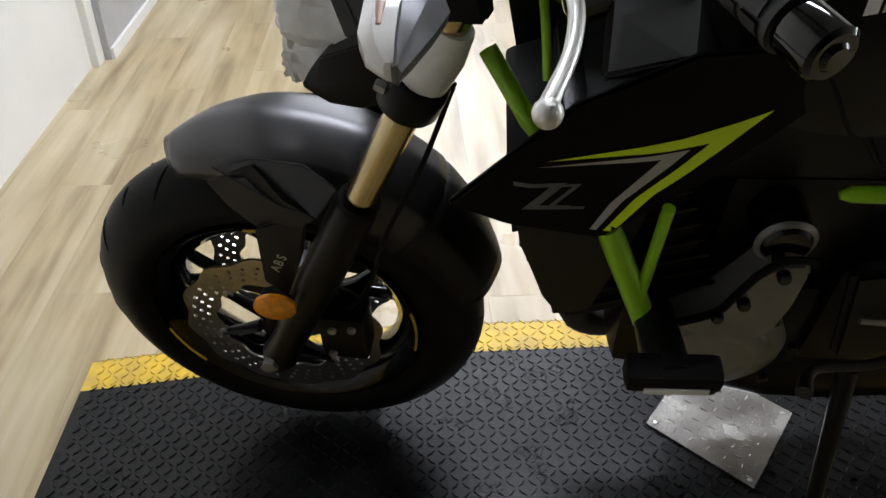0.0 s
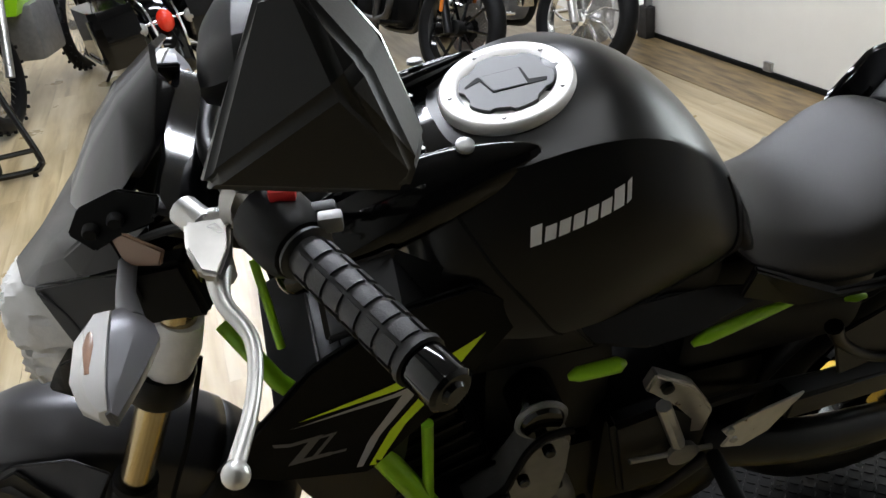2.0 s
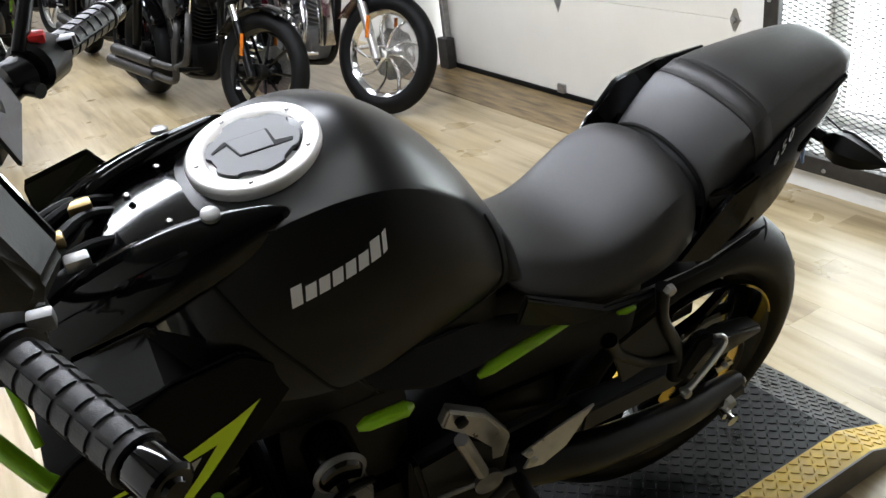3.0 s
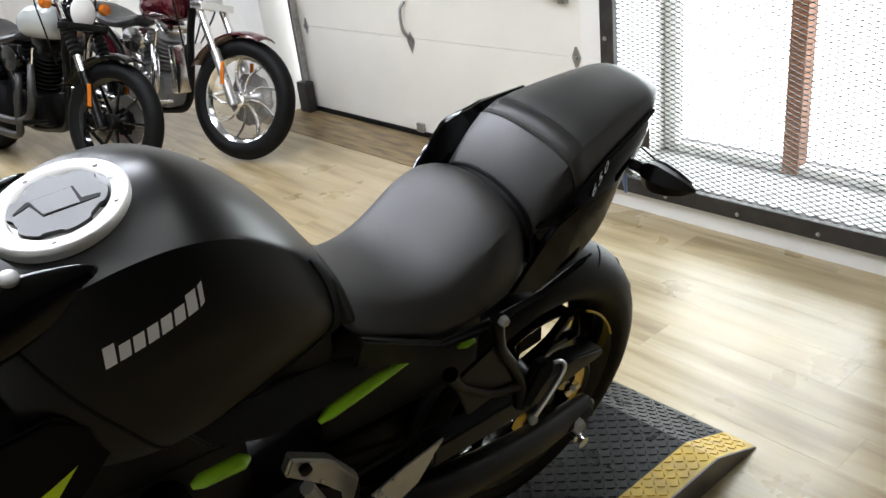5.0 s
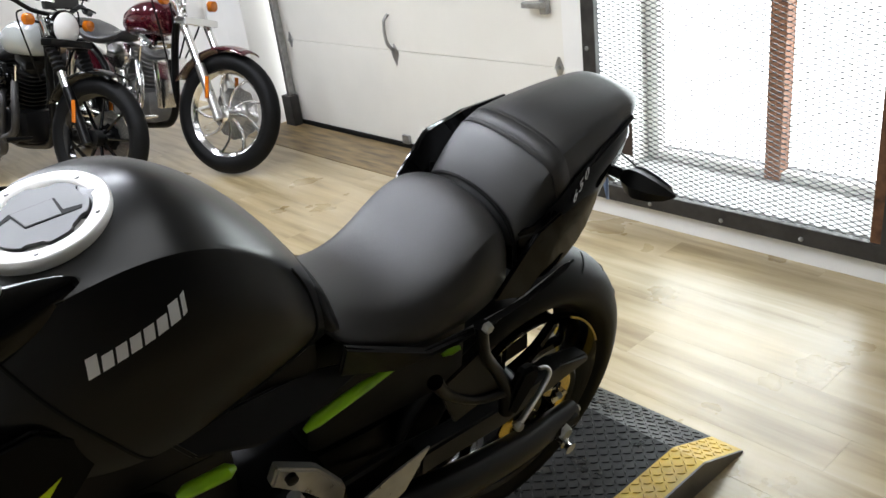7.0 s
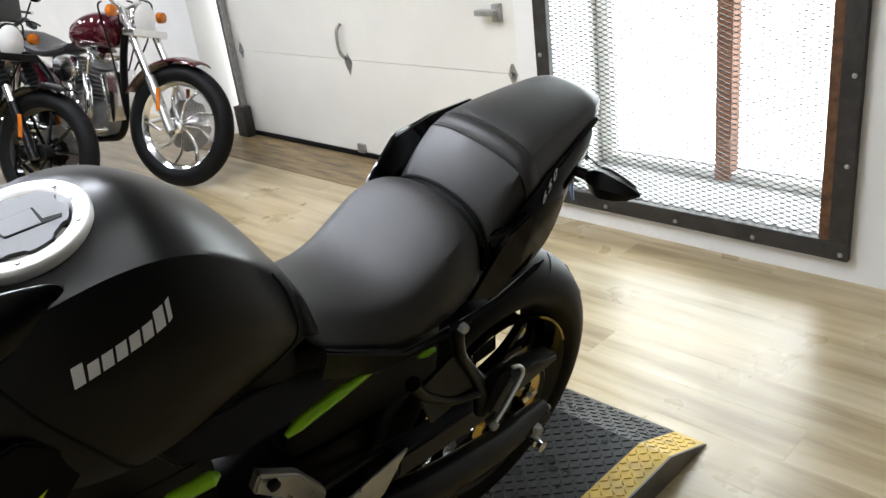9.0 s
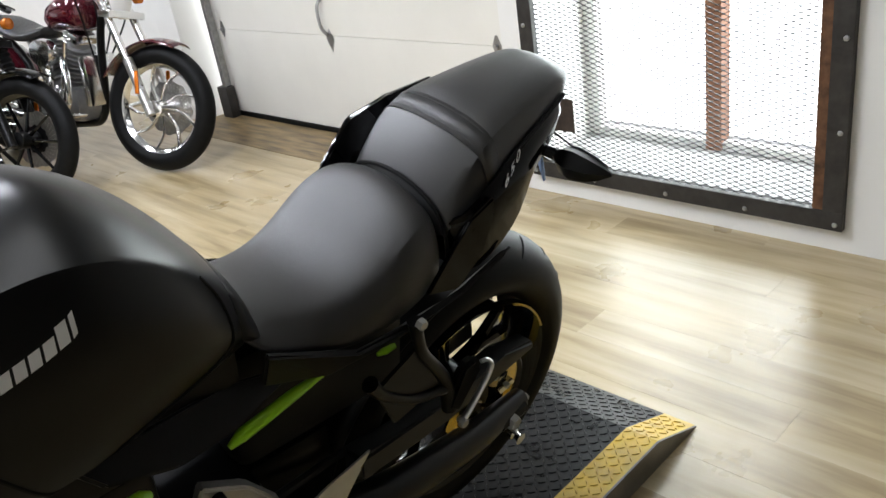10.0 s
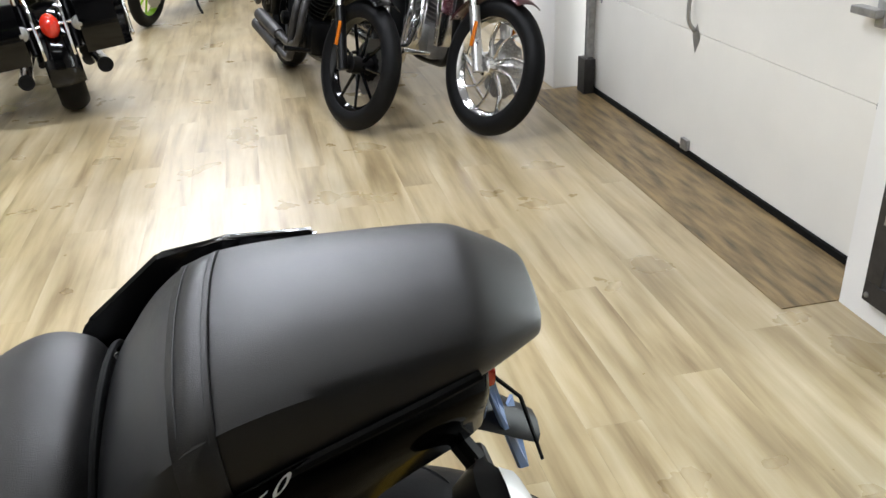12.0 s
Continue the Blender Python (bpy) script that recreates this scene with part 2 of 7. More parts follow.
def smooth_path(pts, per=6):
    pts = [Vector(p) for p in pts]
    if len(pts) < 3:
        return pts
    out = []
    for i in range(len(pts) - 1):
        p0, p1, p2, p3 = pts[max(i - 1, 0)], pts[i], pts[i + 1], pts[min(i + 2, len(pts) - 1)]
        for k in range(per):
            t = k / per
            out.append(0.5 * ((2 * p1) + (p2 - p0) * t + (2 * p0 - 5 * p1 + 4 * p2 - p3) * t * t + (3 * p1 - p0 - 3 * p2 + p3) * t ** 3))
    out.append(pts[-1])
    return out


def tube(bm, pts, r, seg=10, curved=True, squash=1.0):
    """A round bar along the points; r is one radius or one for each given point."""
    n0 = len(pts)
    path = smooth_path(pts) if curved else [Vector(p) for p in pts]
    rs = [r] * len(path) if not isinstance(r, (list, tuple)) else [float(np.interp(i / (len(path) - 1), np.linspace(0, 1, n0), r)) for i in range(len(path))]
    rings, up = [], None
    for i, p in enumerate(path):
        d = (path[min(i + 1, len(path) - 1)] - path[max(i - 1, 0)]).normalized()
        if up is None:
            up = d.orthogonal().normalized() if abs(d.z) > 0.95 else Vector((0, 0, 1))
        side = d.cross(up).normalized()
        up = side.cross(d).normalized()
        rings.append([bm.verts.new(p + rs[i] * (math.cos(a) * side + squash * math.sin(a) * up)) for a in np.linspace(0, 2 * math.pi, seg, endpoint=False)])
    for a, b in zip(rings, rings[1:]):
        for k in range(seg):
            bm.faces.new((a[k], a[(k + 1) % seg], b[(k + 1) % seg], b[k]))
    bm.faces.new(rings[0][::-1])
    bm.faces.new(rings[-1])
    return bm


def bar(pts, r, seg=10, curved=True, squash=1.0):
    return tube(bmesh.new(), pts, r, seg, curved, squash)


def lathe(bm, prof, seg=32, m=None, closed=False):
    """Profile of (radius, height) turned round z; closed joins the last to the first."""
    rings, made = [], []
    for r, h in prof:
        ring = [bm.verts.new((r * math.cos(a), r * math.sin(a), h)) for a in np.linspace(0, 2 * math.pi, seg, endpoint=False)]
        rings.append(ring)
        made += ring
    pairs = list(zip(rings, rings[1:])) + ([(rings[-1], rings[0])] if closed else [])
    for a, b in pairs:
        for k in range(seg):
            bm.faces.new((a[k], a[(k + 1) % seg], b[(k + 1) % seg], b[k]))
    if not closed:
        if prof[0][0] > 1e-6:
            bm.faces.new(rings[0][::-1])
        if prof[-1][0] > 1e-6:
            bm.faces.new(rings[-1])
    if m is not None:
        bmesh.ops.transform(bm, matrix=m, verts=made)
    return bm


def turned(prof, seg=32, m=None, closed=False):
    return lathe(bmesh.new(), prof, seg, m, closed)


ALONG_Y = pose(0, 0, 0, -90, 0, 0)
ALONG_X = pose(0, 0, 0, 0, 90, 0)


def slab(bm, pts, thick, bevel=0.0, holes=None):
    """A flat or gently bent panel: outline points in 3D, made thick against its normal."""
    vs = [Vector(p) for p in pts]
    nrm = Vector()
    for i, v in enumerate(vs):
        w = vs[(i + 1) % len(vs)]
        nrm += Vector(((v.y - w.y) * (v.z + w.z), (v.z - w.z) * (v.x + w.x), (v.x - w.x) * (v.y + w.y)))
    nrm.normalize()
    a = [bm.verts.new(v) for v in vs]
    b = [bm.verts.new(v - nrm * thick) for v in vs]
    f = [bm.faces.new(a), bm.faces.new(b[::-1])]
    for i in range(len(vs)):
        j = (i + 1) % len(vs)
        f.append(bm.faces.new((a[j], a[i], b[i], b[j])))
    if bevel:
        bmesh.ops.bevel(bm, geom=list({e for x in f for e in x.edges}), offset=bevel, segments=2, affect="EDGES")
    return bm


def panel(pts, thick, bevel=0.0):
    return slab(bmesh.new(), pts, thick, bevel)


def loft(rings, cap=True):
    """Closed rings of equal length joined in order."""
    bm = bmesh.new()
    vs = [[bm.verts.new(p) for p in ring] for ring in rings]
    n = len(vs[0])
    for a, b in zip(vs, vs[1:]):
        for k in range(n):
            bm.faces.new((a[k], a[(k + 1) % n], b[(k + 1) % n], b[k]))
    if cap:
        bm.faces.new(vs[0][::-1])
        bm.faces.new(vs[-1])
    bmesh.ops.recalc_face_normals(bm, faces=bm.faces)
    return bm


def body(stations):
    """A body that is the same on both sides: (x, half outline from the top middle down) at each station."""
    rings = []
    for x, half in stations:
        left = [(x if len(p) == 2 else x + p[2], -p[0], p[1]) for p in half]
        right = [(x if len(p) == 2 else x + p[2], p[0], p[1]) for p in half[1:]]
        rings.append(left + right[::-1])
    return loft(rings)


def crease(bm, n, idxs, val, first=0, last=99):
    """Sharpen the long edges of a body whose half outline has n points, at these points."""
    lay = bm.edges.layers.float.get("crease_edge") or bm.edges.layers.float.new("crease_edge")
    bm.verts.ensure_lookup_table()
    ring = 2 * n - 1
    for k in range(first, min(last, len(bm.verts) // ring - 1)):
        for i in idxs:
            for j in {i, (ring - i) % ring}:
                e = bm.edges.get((bm.verts[k * ring + j], bm.verts[(k + 1) * ring + j]))
                if e:
                    e[lay] = val
    return bm


def bolt_head(bm, at, r, h, axis="y-", seg=6):
    turn = {"y-": pose(0, 0, 0, 90, 0, 0), "y": ALONG_Y, "x-": pose(0, 0, 0, 0, -90, 0), "x": ALONG_X, "z": Matrix()}[axis]
    return lathe(bm, [(r, 0), (r, h * 0.7), (r * 0.8, h)], seg, Matrix.Translation(at) @ turn)


# ---- the room ----
X_LEFT, X_WALL, X_DOOR, Y_BACK, Y_FAR, H_CEIL = -1.105, 2.945, 3.12, -5.0, 12.3, 3.0


def structure(name, bm, mat, label, category, smooth=False, parent=None):
    return tagged(link(name, bm, mat, parent, smooth=smooth), label, category, kind="structure")


ground = structure("ground", boxes(((-30, -30, -0.3), (30, 30, -0.15))), "sill", "grey paved ground outside the building", "ground")
floor = structure("floor", boxes(((-6.1, Y_BACK, -0.15), (X_WALL + 0.3, Y_FAR, -0.003))), "joint", "pale oak-look vinyl plank floor with a worn sheen", "floor")
structure("ceiling", boxes(((-6.1, Y_BACK, H_CEIL), (3.5, Y_FAR, H_CEIL + 0.1))), "ceil", "plain grey painted ceiling", "ceiling")
# out-of-view back wall, coloured dark so the bike's near side reflects black
structure("wall_back", boxes(((-6.1, Y_BACK - 0.15, 0), (3.5, Y_BACK, H_CEIL))), "unseen_dark", "unseen plain wall, darkened to dim reflections", "wall")
structure("wall_far", boxes(((-6.1, Y_FAR, 0), (3.5, Y_FAR + 0.15, H_CEIL))), "white", "white painted end wall of the showroom", "wall")
structure("wall_west", boxes(((-6.25, Y_BACK, 0), (-6.1, Y_FAR, H_CEIL))), "white", "white painted side wall", "wall")

# wall with the barred window: lower strip, pier, lintel
W_Y0, W_Y1, W_Z0, W_Z1, Y_CORNER, Y_PIER = 1.165, 2.36, 0.115, 2.1, 2.507, 5.13
bm = boxes(((X_WALL, Y_BACK, 0), (X_WALL + 0.42, W_Y0, H_CEIL)), ((X_WALL, W_Y0, 0), (X_WALL + 0.42, W_Y1, W_Z0)), ((X_WALL, W_Y1, 0), (X_WALL + 0.42, Y_CORNER, H_CEIL)), ((X_WALL, W_Y0, W_Z1), (X_WALL + 0.42, W_Y1, H_CEIL)))
structure("wall_east", bm, "white", "white painted wall with a recessed barred window", "wall")
structure("wall_door_head", boxes(((X_WALL, Y_CORNER, 2.2), (X_WALL + 0.42, Y_PIER, H_CEIL))), "white", "white painted wall over the overhead door", "wall")
structure("wall_pier", boxes(((2.925, Y_PIER, 0), (3.4, Y_PIER + 0.25, H_CEIL)), bevel=0.006), "white", "white painted pier beside the overhead door", "wall")
structure("wall_east_far", boxes(((3.1, Y_PIER + 0.25, 0), (3.25, Y_FAR, H_CEIL))), "white", "bright white painted wall behind parked motorcycles", "wall")

# left: white wall, grey recess, end of a low partition
structure("wall_left", boxes(((X_LEFT - 0.18, Y_BACK, 0), (X_LEFT, 3.41, H_CEIL))), "white", "smooth white painted wall", "wall")
structure("door_jamb", boxes(((X_LEFT - 0.12, 3.41, 0), (X_LEFT + 0.03, 3.485, 2.1)), bevel=0.004), "white", "white painted door jamb at the wall's end", "trim")
structure("wall_left_recess", boxes(((X_LEFT - 0.3, 3.485, 0), (X_LEFT + 0.055, 4.53, H_CEIL))), "grey", "grey painted wall in a recess", "wall")
structure("partition", boxes(((X_LEFT - 0.3, 4.53, 0), (-0.815, 4.61, 1.3)), bevel=0.005), "white", "white painted end of a low partition", "wall")
structure("baseboard", boxes(((X_LEFT + 0.055, 3.49, 0), (X_LEFT + 0.07, 4.53, 0.045)), bevel=0.002), "white", "narrow white baseboard under the grey wall", "baseboard")

# window: sill, reveals come with the wall, mullion, frame, daylight behind
win = thing("window_1", "deep-set window with a brown timber mullion, blown out by daylight", "window", kind="structure")
part("window_sill", boxes(((X_WALL + 0.03, W_Y0 + 0.003, W_Z0), (X_WALL + 0.42, W_Y1 - 0.003, W_Z0 + 0.025)), bevel=0.004), "sill", win, "stained grey sill", smooth=False)
bm = boxes(((3.29, 1.733, W_Z0 + 0.025), (3.36, 1.8, W_Z1)), bevel=0.004)
part("mullion", bm, "brown", win, "brown timber mullion", smooth=False)
for lo, hi in (((3.3, W_Y0 + 0.003, W_Z0 + 0.026), (3.35, W_Y0 + 0.045, W_Z1 - 0.003)), ((3.3, W_Y1 - 0.06, W_Z0 + 0.026), (3.35, W_Y1 - 0.003, W_Z1 - 0.003)), ((3.3, W_Y0 + 0.05, W_Z0 + 0.026), (3.35, W_Y1 - 0.07, W_Z0 + 0.06))):
    part("window_frame", boxes((lo, hi), bevel=0.003), "white", win, smooth=False)
structure("backdrop", boxes(((4.06, -1.5, -0.1), (4.08, 5.2, 3.2))), "daylight", "overexposed overcast daylight outside", "backdrop")


def window_grille():
    g = thing("window_grille", "dark steel window grille of expanded metal in a bolted frame", "grille")
    x0, x1 = X_WALL - 0.03, X_WALL - 0.002
    y0, y1, z0, z1 = 1.127, 2.384, 0.083, 2.14
    w = 0.065
    for nm, lo, hi in (("bottom_bar", (x0, y0, z0), (x1, y1, z0 + w)), ("top_bar", (x0, y0, z1 - w), (x1, y1, z1)), ("side_bar", (x0, y0, z0 + w), (x1, y0 + w, z1 - w)), ("side_bar", (x0, y1 - w, z0 + w), (x1, y1, z1 - w))):
        part(nm, boxes((lo, hi), bevel=0.003), "steel", g, "dark scuffed angle steel", smooth=False)
    part("rusty_edge", boxes(((x0 + 0.006, y0 + w, z0 + w), (x0 + 0.02, y0 + w + 0.035, z1 - w)), bevel=0.002), "rust", g, "rusty inner strip", smooth=False)
    for y in (2.366, 2.075, 1.76, 1.452, 1.15):
        bm = bmesh.new()
        lathe(bm, [(0.009, 0), (0.008, 0.004), (0.004, 0.006)], 10, Matrix.Translation((x0, y, z0 + 0.022)) @ pose(0, 0, 0, 0, -90, 0))
        part("bolt", bm, "zinc", g)
    for z in (0.416, 0.707, 1.0, 1.3, 1.6):
        for y in (1.15, 2.36):
            bm = bmesh.new()
            lathe(bm, [(0.009, 0), (0.008, 0.004), (0.004, 0.006)], 10, Matrix.Translation((x0, y, z)) @ pose(0, 0, 0, 0, -90, 0))
            part("bolt", bm, "zinc", g)
    # expanded metal: slanted strands that meet at the knuckles
    lw, sw, t = 0.045, 0.0185, 0.0026
    verts, faces = [], []
    rows, cols = int((z1 - z0 - 2 * w + 0.03) / sw), int((y1 - y0 - 2 * w + 0.03) / lw) + 1
    ya, za = y0 + w - 0.012, z0 + w - 0.012
    for r in range(rows):
        for c in range(cols):
            for oy, oz0, sgn in ((0, 0, 1), (0, 0, -1), (lw / 2, sw / 2, 1), (lw / 2, sw / 2, -1)):
                p = (ya + c * lw + oy, za + r * sw + oz0)
                if p[1] + sgn * sw / 2 < za - 0.001:
                    continue
                ends = ((p[0], p[1]), (p[0] + lw / 2, p[1] + sgn * sw / 2))
                k = len(verts)
                xm = X_WALL - 0.012
                for (y, z), dx in zip(ends, (-0.002, 0.002) if oy == 0 else (0.002, -0.002)):
                    for ox, oz in ((-t * 0.5, -t * 0.4), (t * 0.5, -t * 0.4), (t * 0.5, t * 0.4), (-t * 0.5, t * 0.4)):
                        verts.append((xm + dx + ox, y, z + oz))
                faces += [(k, k + 1, k + 5, k + 4), (k + 1, k + 2, k + 6, k + 5), (k + 2, k + 3, k + 7, k + 6), (k + 3, k, k + 4, k + 7)]
                # the knuckle, where two strands run together
                if sgn > 0:
                    k = len(verts)
                    for oy2 in (-0.0055, 0.0055):
                        for ox, oz in ((-0.003, -0.002), (0.003, -0.002), (0.003, 0.002), (-0.003, 0.002)):
                            verts.append((xm + ox, p[0] + oy2, p[1] + oz))
                    faces += [(k, k + 1, k + 5, k + 4), (k + 1, k + 2, k + 6, k + 5), (k + 2, k + 3, k + 7, k + 6), (k + 3, k, k + 4, k + 7)]
    me = bpy.data.meshes.new("expanded_metal")
    me.from_pydata(verts, [], faces)
    me.materials.append(M["mesh"])
    ob = new("expanded_metal", me)
    ob.parent = g
    tagged(ob, "open diamond expanded metal", kind="stuff")
    # latch plate and hasp
    latch = part("latch_plate", boxes(((x0 - 0.006, 2.149, 0.296), (x0 - 0.001, 2.277, 0.43)), bevel=0.002), "latch", g, "dark brown steel latch plate", smooth=False)
    part("hasp", boxes(((x0 - 0.02, 2.262, 0.345), (x0 - 0.006, 2.335, 0.38)), ((x0 - 0.03, 2.247, 0.335), (x0 - 0.012, 2.272, 0.39)), bevel=0.003), "zinc", latch, "zinc hasp", smooth=False)
    part("hasp_pin", bar([(x0 - 0.024, 2.26, 0.405), (x0 - 0.024, 2.26, 0.315), (x0 - 0.024, 2.244, 0.29)], 0.0045), "zinc", latch)


window_grille()


def overhead_door():
    d = thing("door_1", "cream sectional overhead door with steel fittings, closed", "garage door", kind="structure")
    y0, y1 = 2.515, 5.02
    zs = [0.03, 0.556, 1.08, 1.6, 2.2]
    for a, b in zip(zs, zs[1:]):
        bm = boxes(((X_DOOR, y0, a + 0.0008), (X_DOOR + 0.045, y1, b - 0.0008)), bevel=0.003)
        part("door_section", bm, "door", d, smooth=False)
    part("bottom_seal", boxes(((X_DOOR - 0.012, y0, 0.002), (X_DOOR + 0.04, y1, 0.03)), bevel=0.006), "seal", d, "black rubber seal", smooth=False)
    # lock handle: escutcheon and grip
    h = part("handle", panel([(X_DOOR - 0.001, 3.866 + a, 0.523 + b) for a, b in ((0.0, 0.075), (-0.035, 0.02), (-0.03, 0), (0, -0.06), (0.03, 0), (0.035, 0.02))][::-1], 0.006, 0.002), "zinc", d, "grey diamond-shaped handle plate", smooth=False)
    part("grip", bar([(X_DOOR - 0.006, 3.878, 0.56), (X_DOOR - 0.035, 3.884, 0.61), (X_DOOR - 0.035, 3.884, 0.71), (X_DOOR - 0.006, 3.878, 0.75)], 0.009), "zinc", h)
    for z in (0.556, 1.08, 1.6):
        for y in (2.69, 4.93):
            bm = panel([(X_DOOR - 0.001, y + a, z + b) for a, b in ((-0.03, 0), (-0.008, 0.05), (0.008, 0.05), (0.03, 0), (0.008, -0.05), (-0.008, -0.05))], 0.008, 0.002)
            bolt_head(bm, (X_DOOR - 0.006, y, z), 0.012, 0.01, "x-")
            part("hinge", bm, "zinc", d, "zinc hinge", smooth=False)
    part("bottom_bracket", boxes(((X_DOOR - 0.02, 3.83, 0.03), (X_DOOR - 0.001, 3.89, 0.08)), bevel=0.003), "zinc", d, smooth=False)
    part("bracket", boxes(((X_DOOR - 0.03, 2.72, 0.79), (X_DOOR - 0.001, 2.76, 0.87)), ((X_DOOR - 0.06, 2.725, 0.82), (X_DOOR - 0.02, 2.84, 0.845)), bevel=0.004), "zinc", d, "zinc bracket", smooth=False)
    for y, s in ((4.995, 1), (2.53, -1)):
        tr = boxes(((X_DOOR - 0.055, y, 0.02), (X_DOOR - 0.005, y + 0.02, 2.2)), ((X_DOOR - 0.055, y - 0.02, 0.02), (X_DOOR - 0.05, y + 0.02, 2.2)), bevel=0.001)
        part("track", tr, "zinc", d, "dull steel roller track", smooth=False)
    part("track_foot", boxes(((X_DOOR - 0.075, 4.95, 0.002), (X_DOOR - 0.012, 5.06, 0.2)), bevel=0.004), "steel", d, smooth=False)


overhead_door()
structure("threshold", boxes(((2.75, 2.512, -0.001), (X_DOOR + 0.04, Y_PIER - 0.005, 0.003)), bevel=0.001), "ply", "stained plywood threshold in front of the overhead door", "threshold")

# out-of-view fixtures for the ceiling tubes
for tube_x, tube_y, tube_p in TUBES:
    lamp = thing("ceiling_light", "unseen white ceiling light with a long diffuser", "ceiling light", "ceiling lights")
    part("housing", boxes(((tube_x - 0.93, tube_y - 0.17, 2.95), (tube_x + 0.93, tube_y + 0.17, 2.999)), bevel=0.004), "white", lamp, smooth=False)
    part("diffuser", boxes(((tube_x - 0.91, tube_y - 0.15, 2.925), (tube_x + 0.91, tube_y + 0.15, 2.949)), bevel=0.004), "tubelight", lamp, smooth=False)


# ---- the platform ----
def platform():
    p = thing("platform", "low black tread-plate platform with ramped ends and yellow edges", "platform")
    y0, y1, xa, xb, xc, xd, h = 1.085, 1.7, -0.605, 0.03, 1.735, 1.905, 0.072
    e = 0.004
    prof = [(xa, e), (xb, h), (xc, h), (xd, e)]
    bm = bmesh.new()
    inner = []
    for ya, yb in ((y0 + 0.085, y1 - 0.09),):
        top = [[bm.verts.new((x, y, z)) for x, z in prof] for y in (ya, yb)]
        for k in range(3):
            bm.faces.new((top[0][k], top[0][k + 1], top[1][k + 1], top[1][k]))
    part("deck", bm, "plate", p, "black tread plate", smooth=False)
    for nm, ya, yb in (("edge_strip", y0, y0 + 0.085), ("edge_strip", y1 - 0.09, y1)):
        bm = bmesh.new()
        a = [bm.verts.new((x, ya, z + 0.0005)) for x, z in prof]
        b = [bm.verts.new((x, yb, z + 0.0005)) for x, z in prof]
        for k in range(3):
            bm.faces.new((a[k], a[k + 1], b[k + 1], b[k]))
        part(nm, bm, "yellow", p, "worn yellow edge paint", smooth=False)
    for y, d in ((y0, 1), (y1, -1)):
        bm = bmesh.new()
        pts = [(xa, 0.0)] + [(x, z - 0.0005) for x, z in prof] + [(xd, 0.0)]
        slab(bm, [(x, y, z) for x, z in (pts if d > 0 else pts[::-1])], 0.004)
        part("side", bm, "sideplate", p, "bare steel side", smooth=False)
    for x, s in ((xa, 1), (xd, -1)):
        part("toe", boxes(((min(x, x + s * 0.004), y0 + 0.004, 0), (max(x, x + s * 0.004), y1 - 0.004, e - 0.0005))), "sideplate", p, smooth=False)

    def height(x):
        return float(np.interp(x, [q[0] for q in prof], [q[1] for q in prof]))

    # raised lozenges of the tread, crosswise in turn
    def treads(name, ya, yb, mat, xs, pitch, region, lift):
        verts, faces = [], []
        L, W, hh = pitch * 0.98, pitch * 0.25, 0.0026
        nx, ny = int((xs[1] - xs[0]) / pitch) + 1, int((yb - ya) / pitch) + 1
        for i in range(nx):
            for j in range(ny):
                x, y = xs[0] + (i + 0.5) * pitch, ya + (j + 0.5) * pitch
                if not region(x, y):
                    continue
                a = radians(45 if (i + j) % 2 else -45)
                ca, sa = math.cos(a), math.sin(a)
                k = len(verts)
                for u, v, w in ((-L / 2, 0, 0), (0, -W / 2, 0), (L / 2, 0, 0), (0, W / 2, 0), (-L / 2 * 0.75, 0, hh), (0, -W / 2 * 0.4, hh), (L / 2 * 0.75, 0, hh), (0, W / 2 * 0.4, hh)):
                    px, py = x + u * ca - v * sa, y + u * sa + v * ca
                    verts.append((px, py, height(px) + w + lift))
                faces += [(k + 4, k + 5, k + 6, k + 7)] + [(k + q, k + (q + 1) % 4, k + 4 + (q + 1) % 4, k + 4 + q) for q in range(4)]
        me = bpy.data.meshes.new(name)
        me.from_pydata(verts, [], faces)
        me.materials.append(M[mat])
        ob = new(name, me)
        ob.parent = p
        tagged(ob, "raised tread pattern", kind="stuff")

    treads("tread", y0 + 0.087, y1 - 0.092, "plate", (xa, xd), 0.0195, lambda x, y: xa + 0.015 < x < xd - 0.015, 0.0)
    treads("edge_tread", y0 + 0.006, y0 + 0.082, "yellow", (xa, xd), 0.0195, lambda x, y: xa + 0.015 < x < xd - 0.015, 0.0005)
    treads("edge_tread", y1 - 0.088, y1 - 0.004, "yellow", (xa, xd), 0.0195, lambda x, y: xa + 0.015 < x < xd - 0.015, 0.0005)
    # tread lozenges on the near side
    verts, faces = [], []
    for i in range(95):
        x = xa + 0.0265 * (i + 0.5)
        for j in range(3):
            z = 0.012 + j * 0.0235
            if z > height(x) - 0.012:
                continue
            a = radians(45 if (i + j) % 2 else -45)
            ca, sa, L, W = math.cos(a), math.sin(a), 0.0165, 0.004
            k = len(verts)
            for u, v, w in ((-L / 2, 0, 0), (0, -W / 2, 0), (L / 2, 0, 0), (0, W / 2, 0), (-L / 2 * 0.75, 0, 0.002), (0, -W / 5, 0.002), (L / 2 * 0.75, 0, 0.002), (0, W / 5, 0.002)):
                verts.append((x + u * ca - v * sa, y0 - w, z + u * sa + v * ca))
            faces += [(k + 7, k + 6, k + 5, k + 4)] + [(k + 4 + q, k + 4 + (q + 1) % 4, k + (q + 1) % 4, k + q) for q in range(4)]
    me = bpy.data.meshes.new("side_tread")
    me.from_pydata(verts, [], faces)
    me.materials.append(M["sideplate"])
    ob = new("side_tread", me)
    ob.parent = p
    tagged(ob, "raised tread pattern", kind="stuff")
    return height


deck_height = platform()

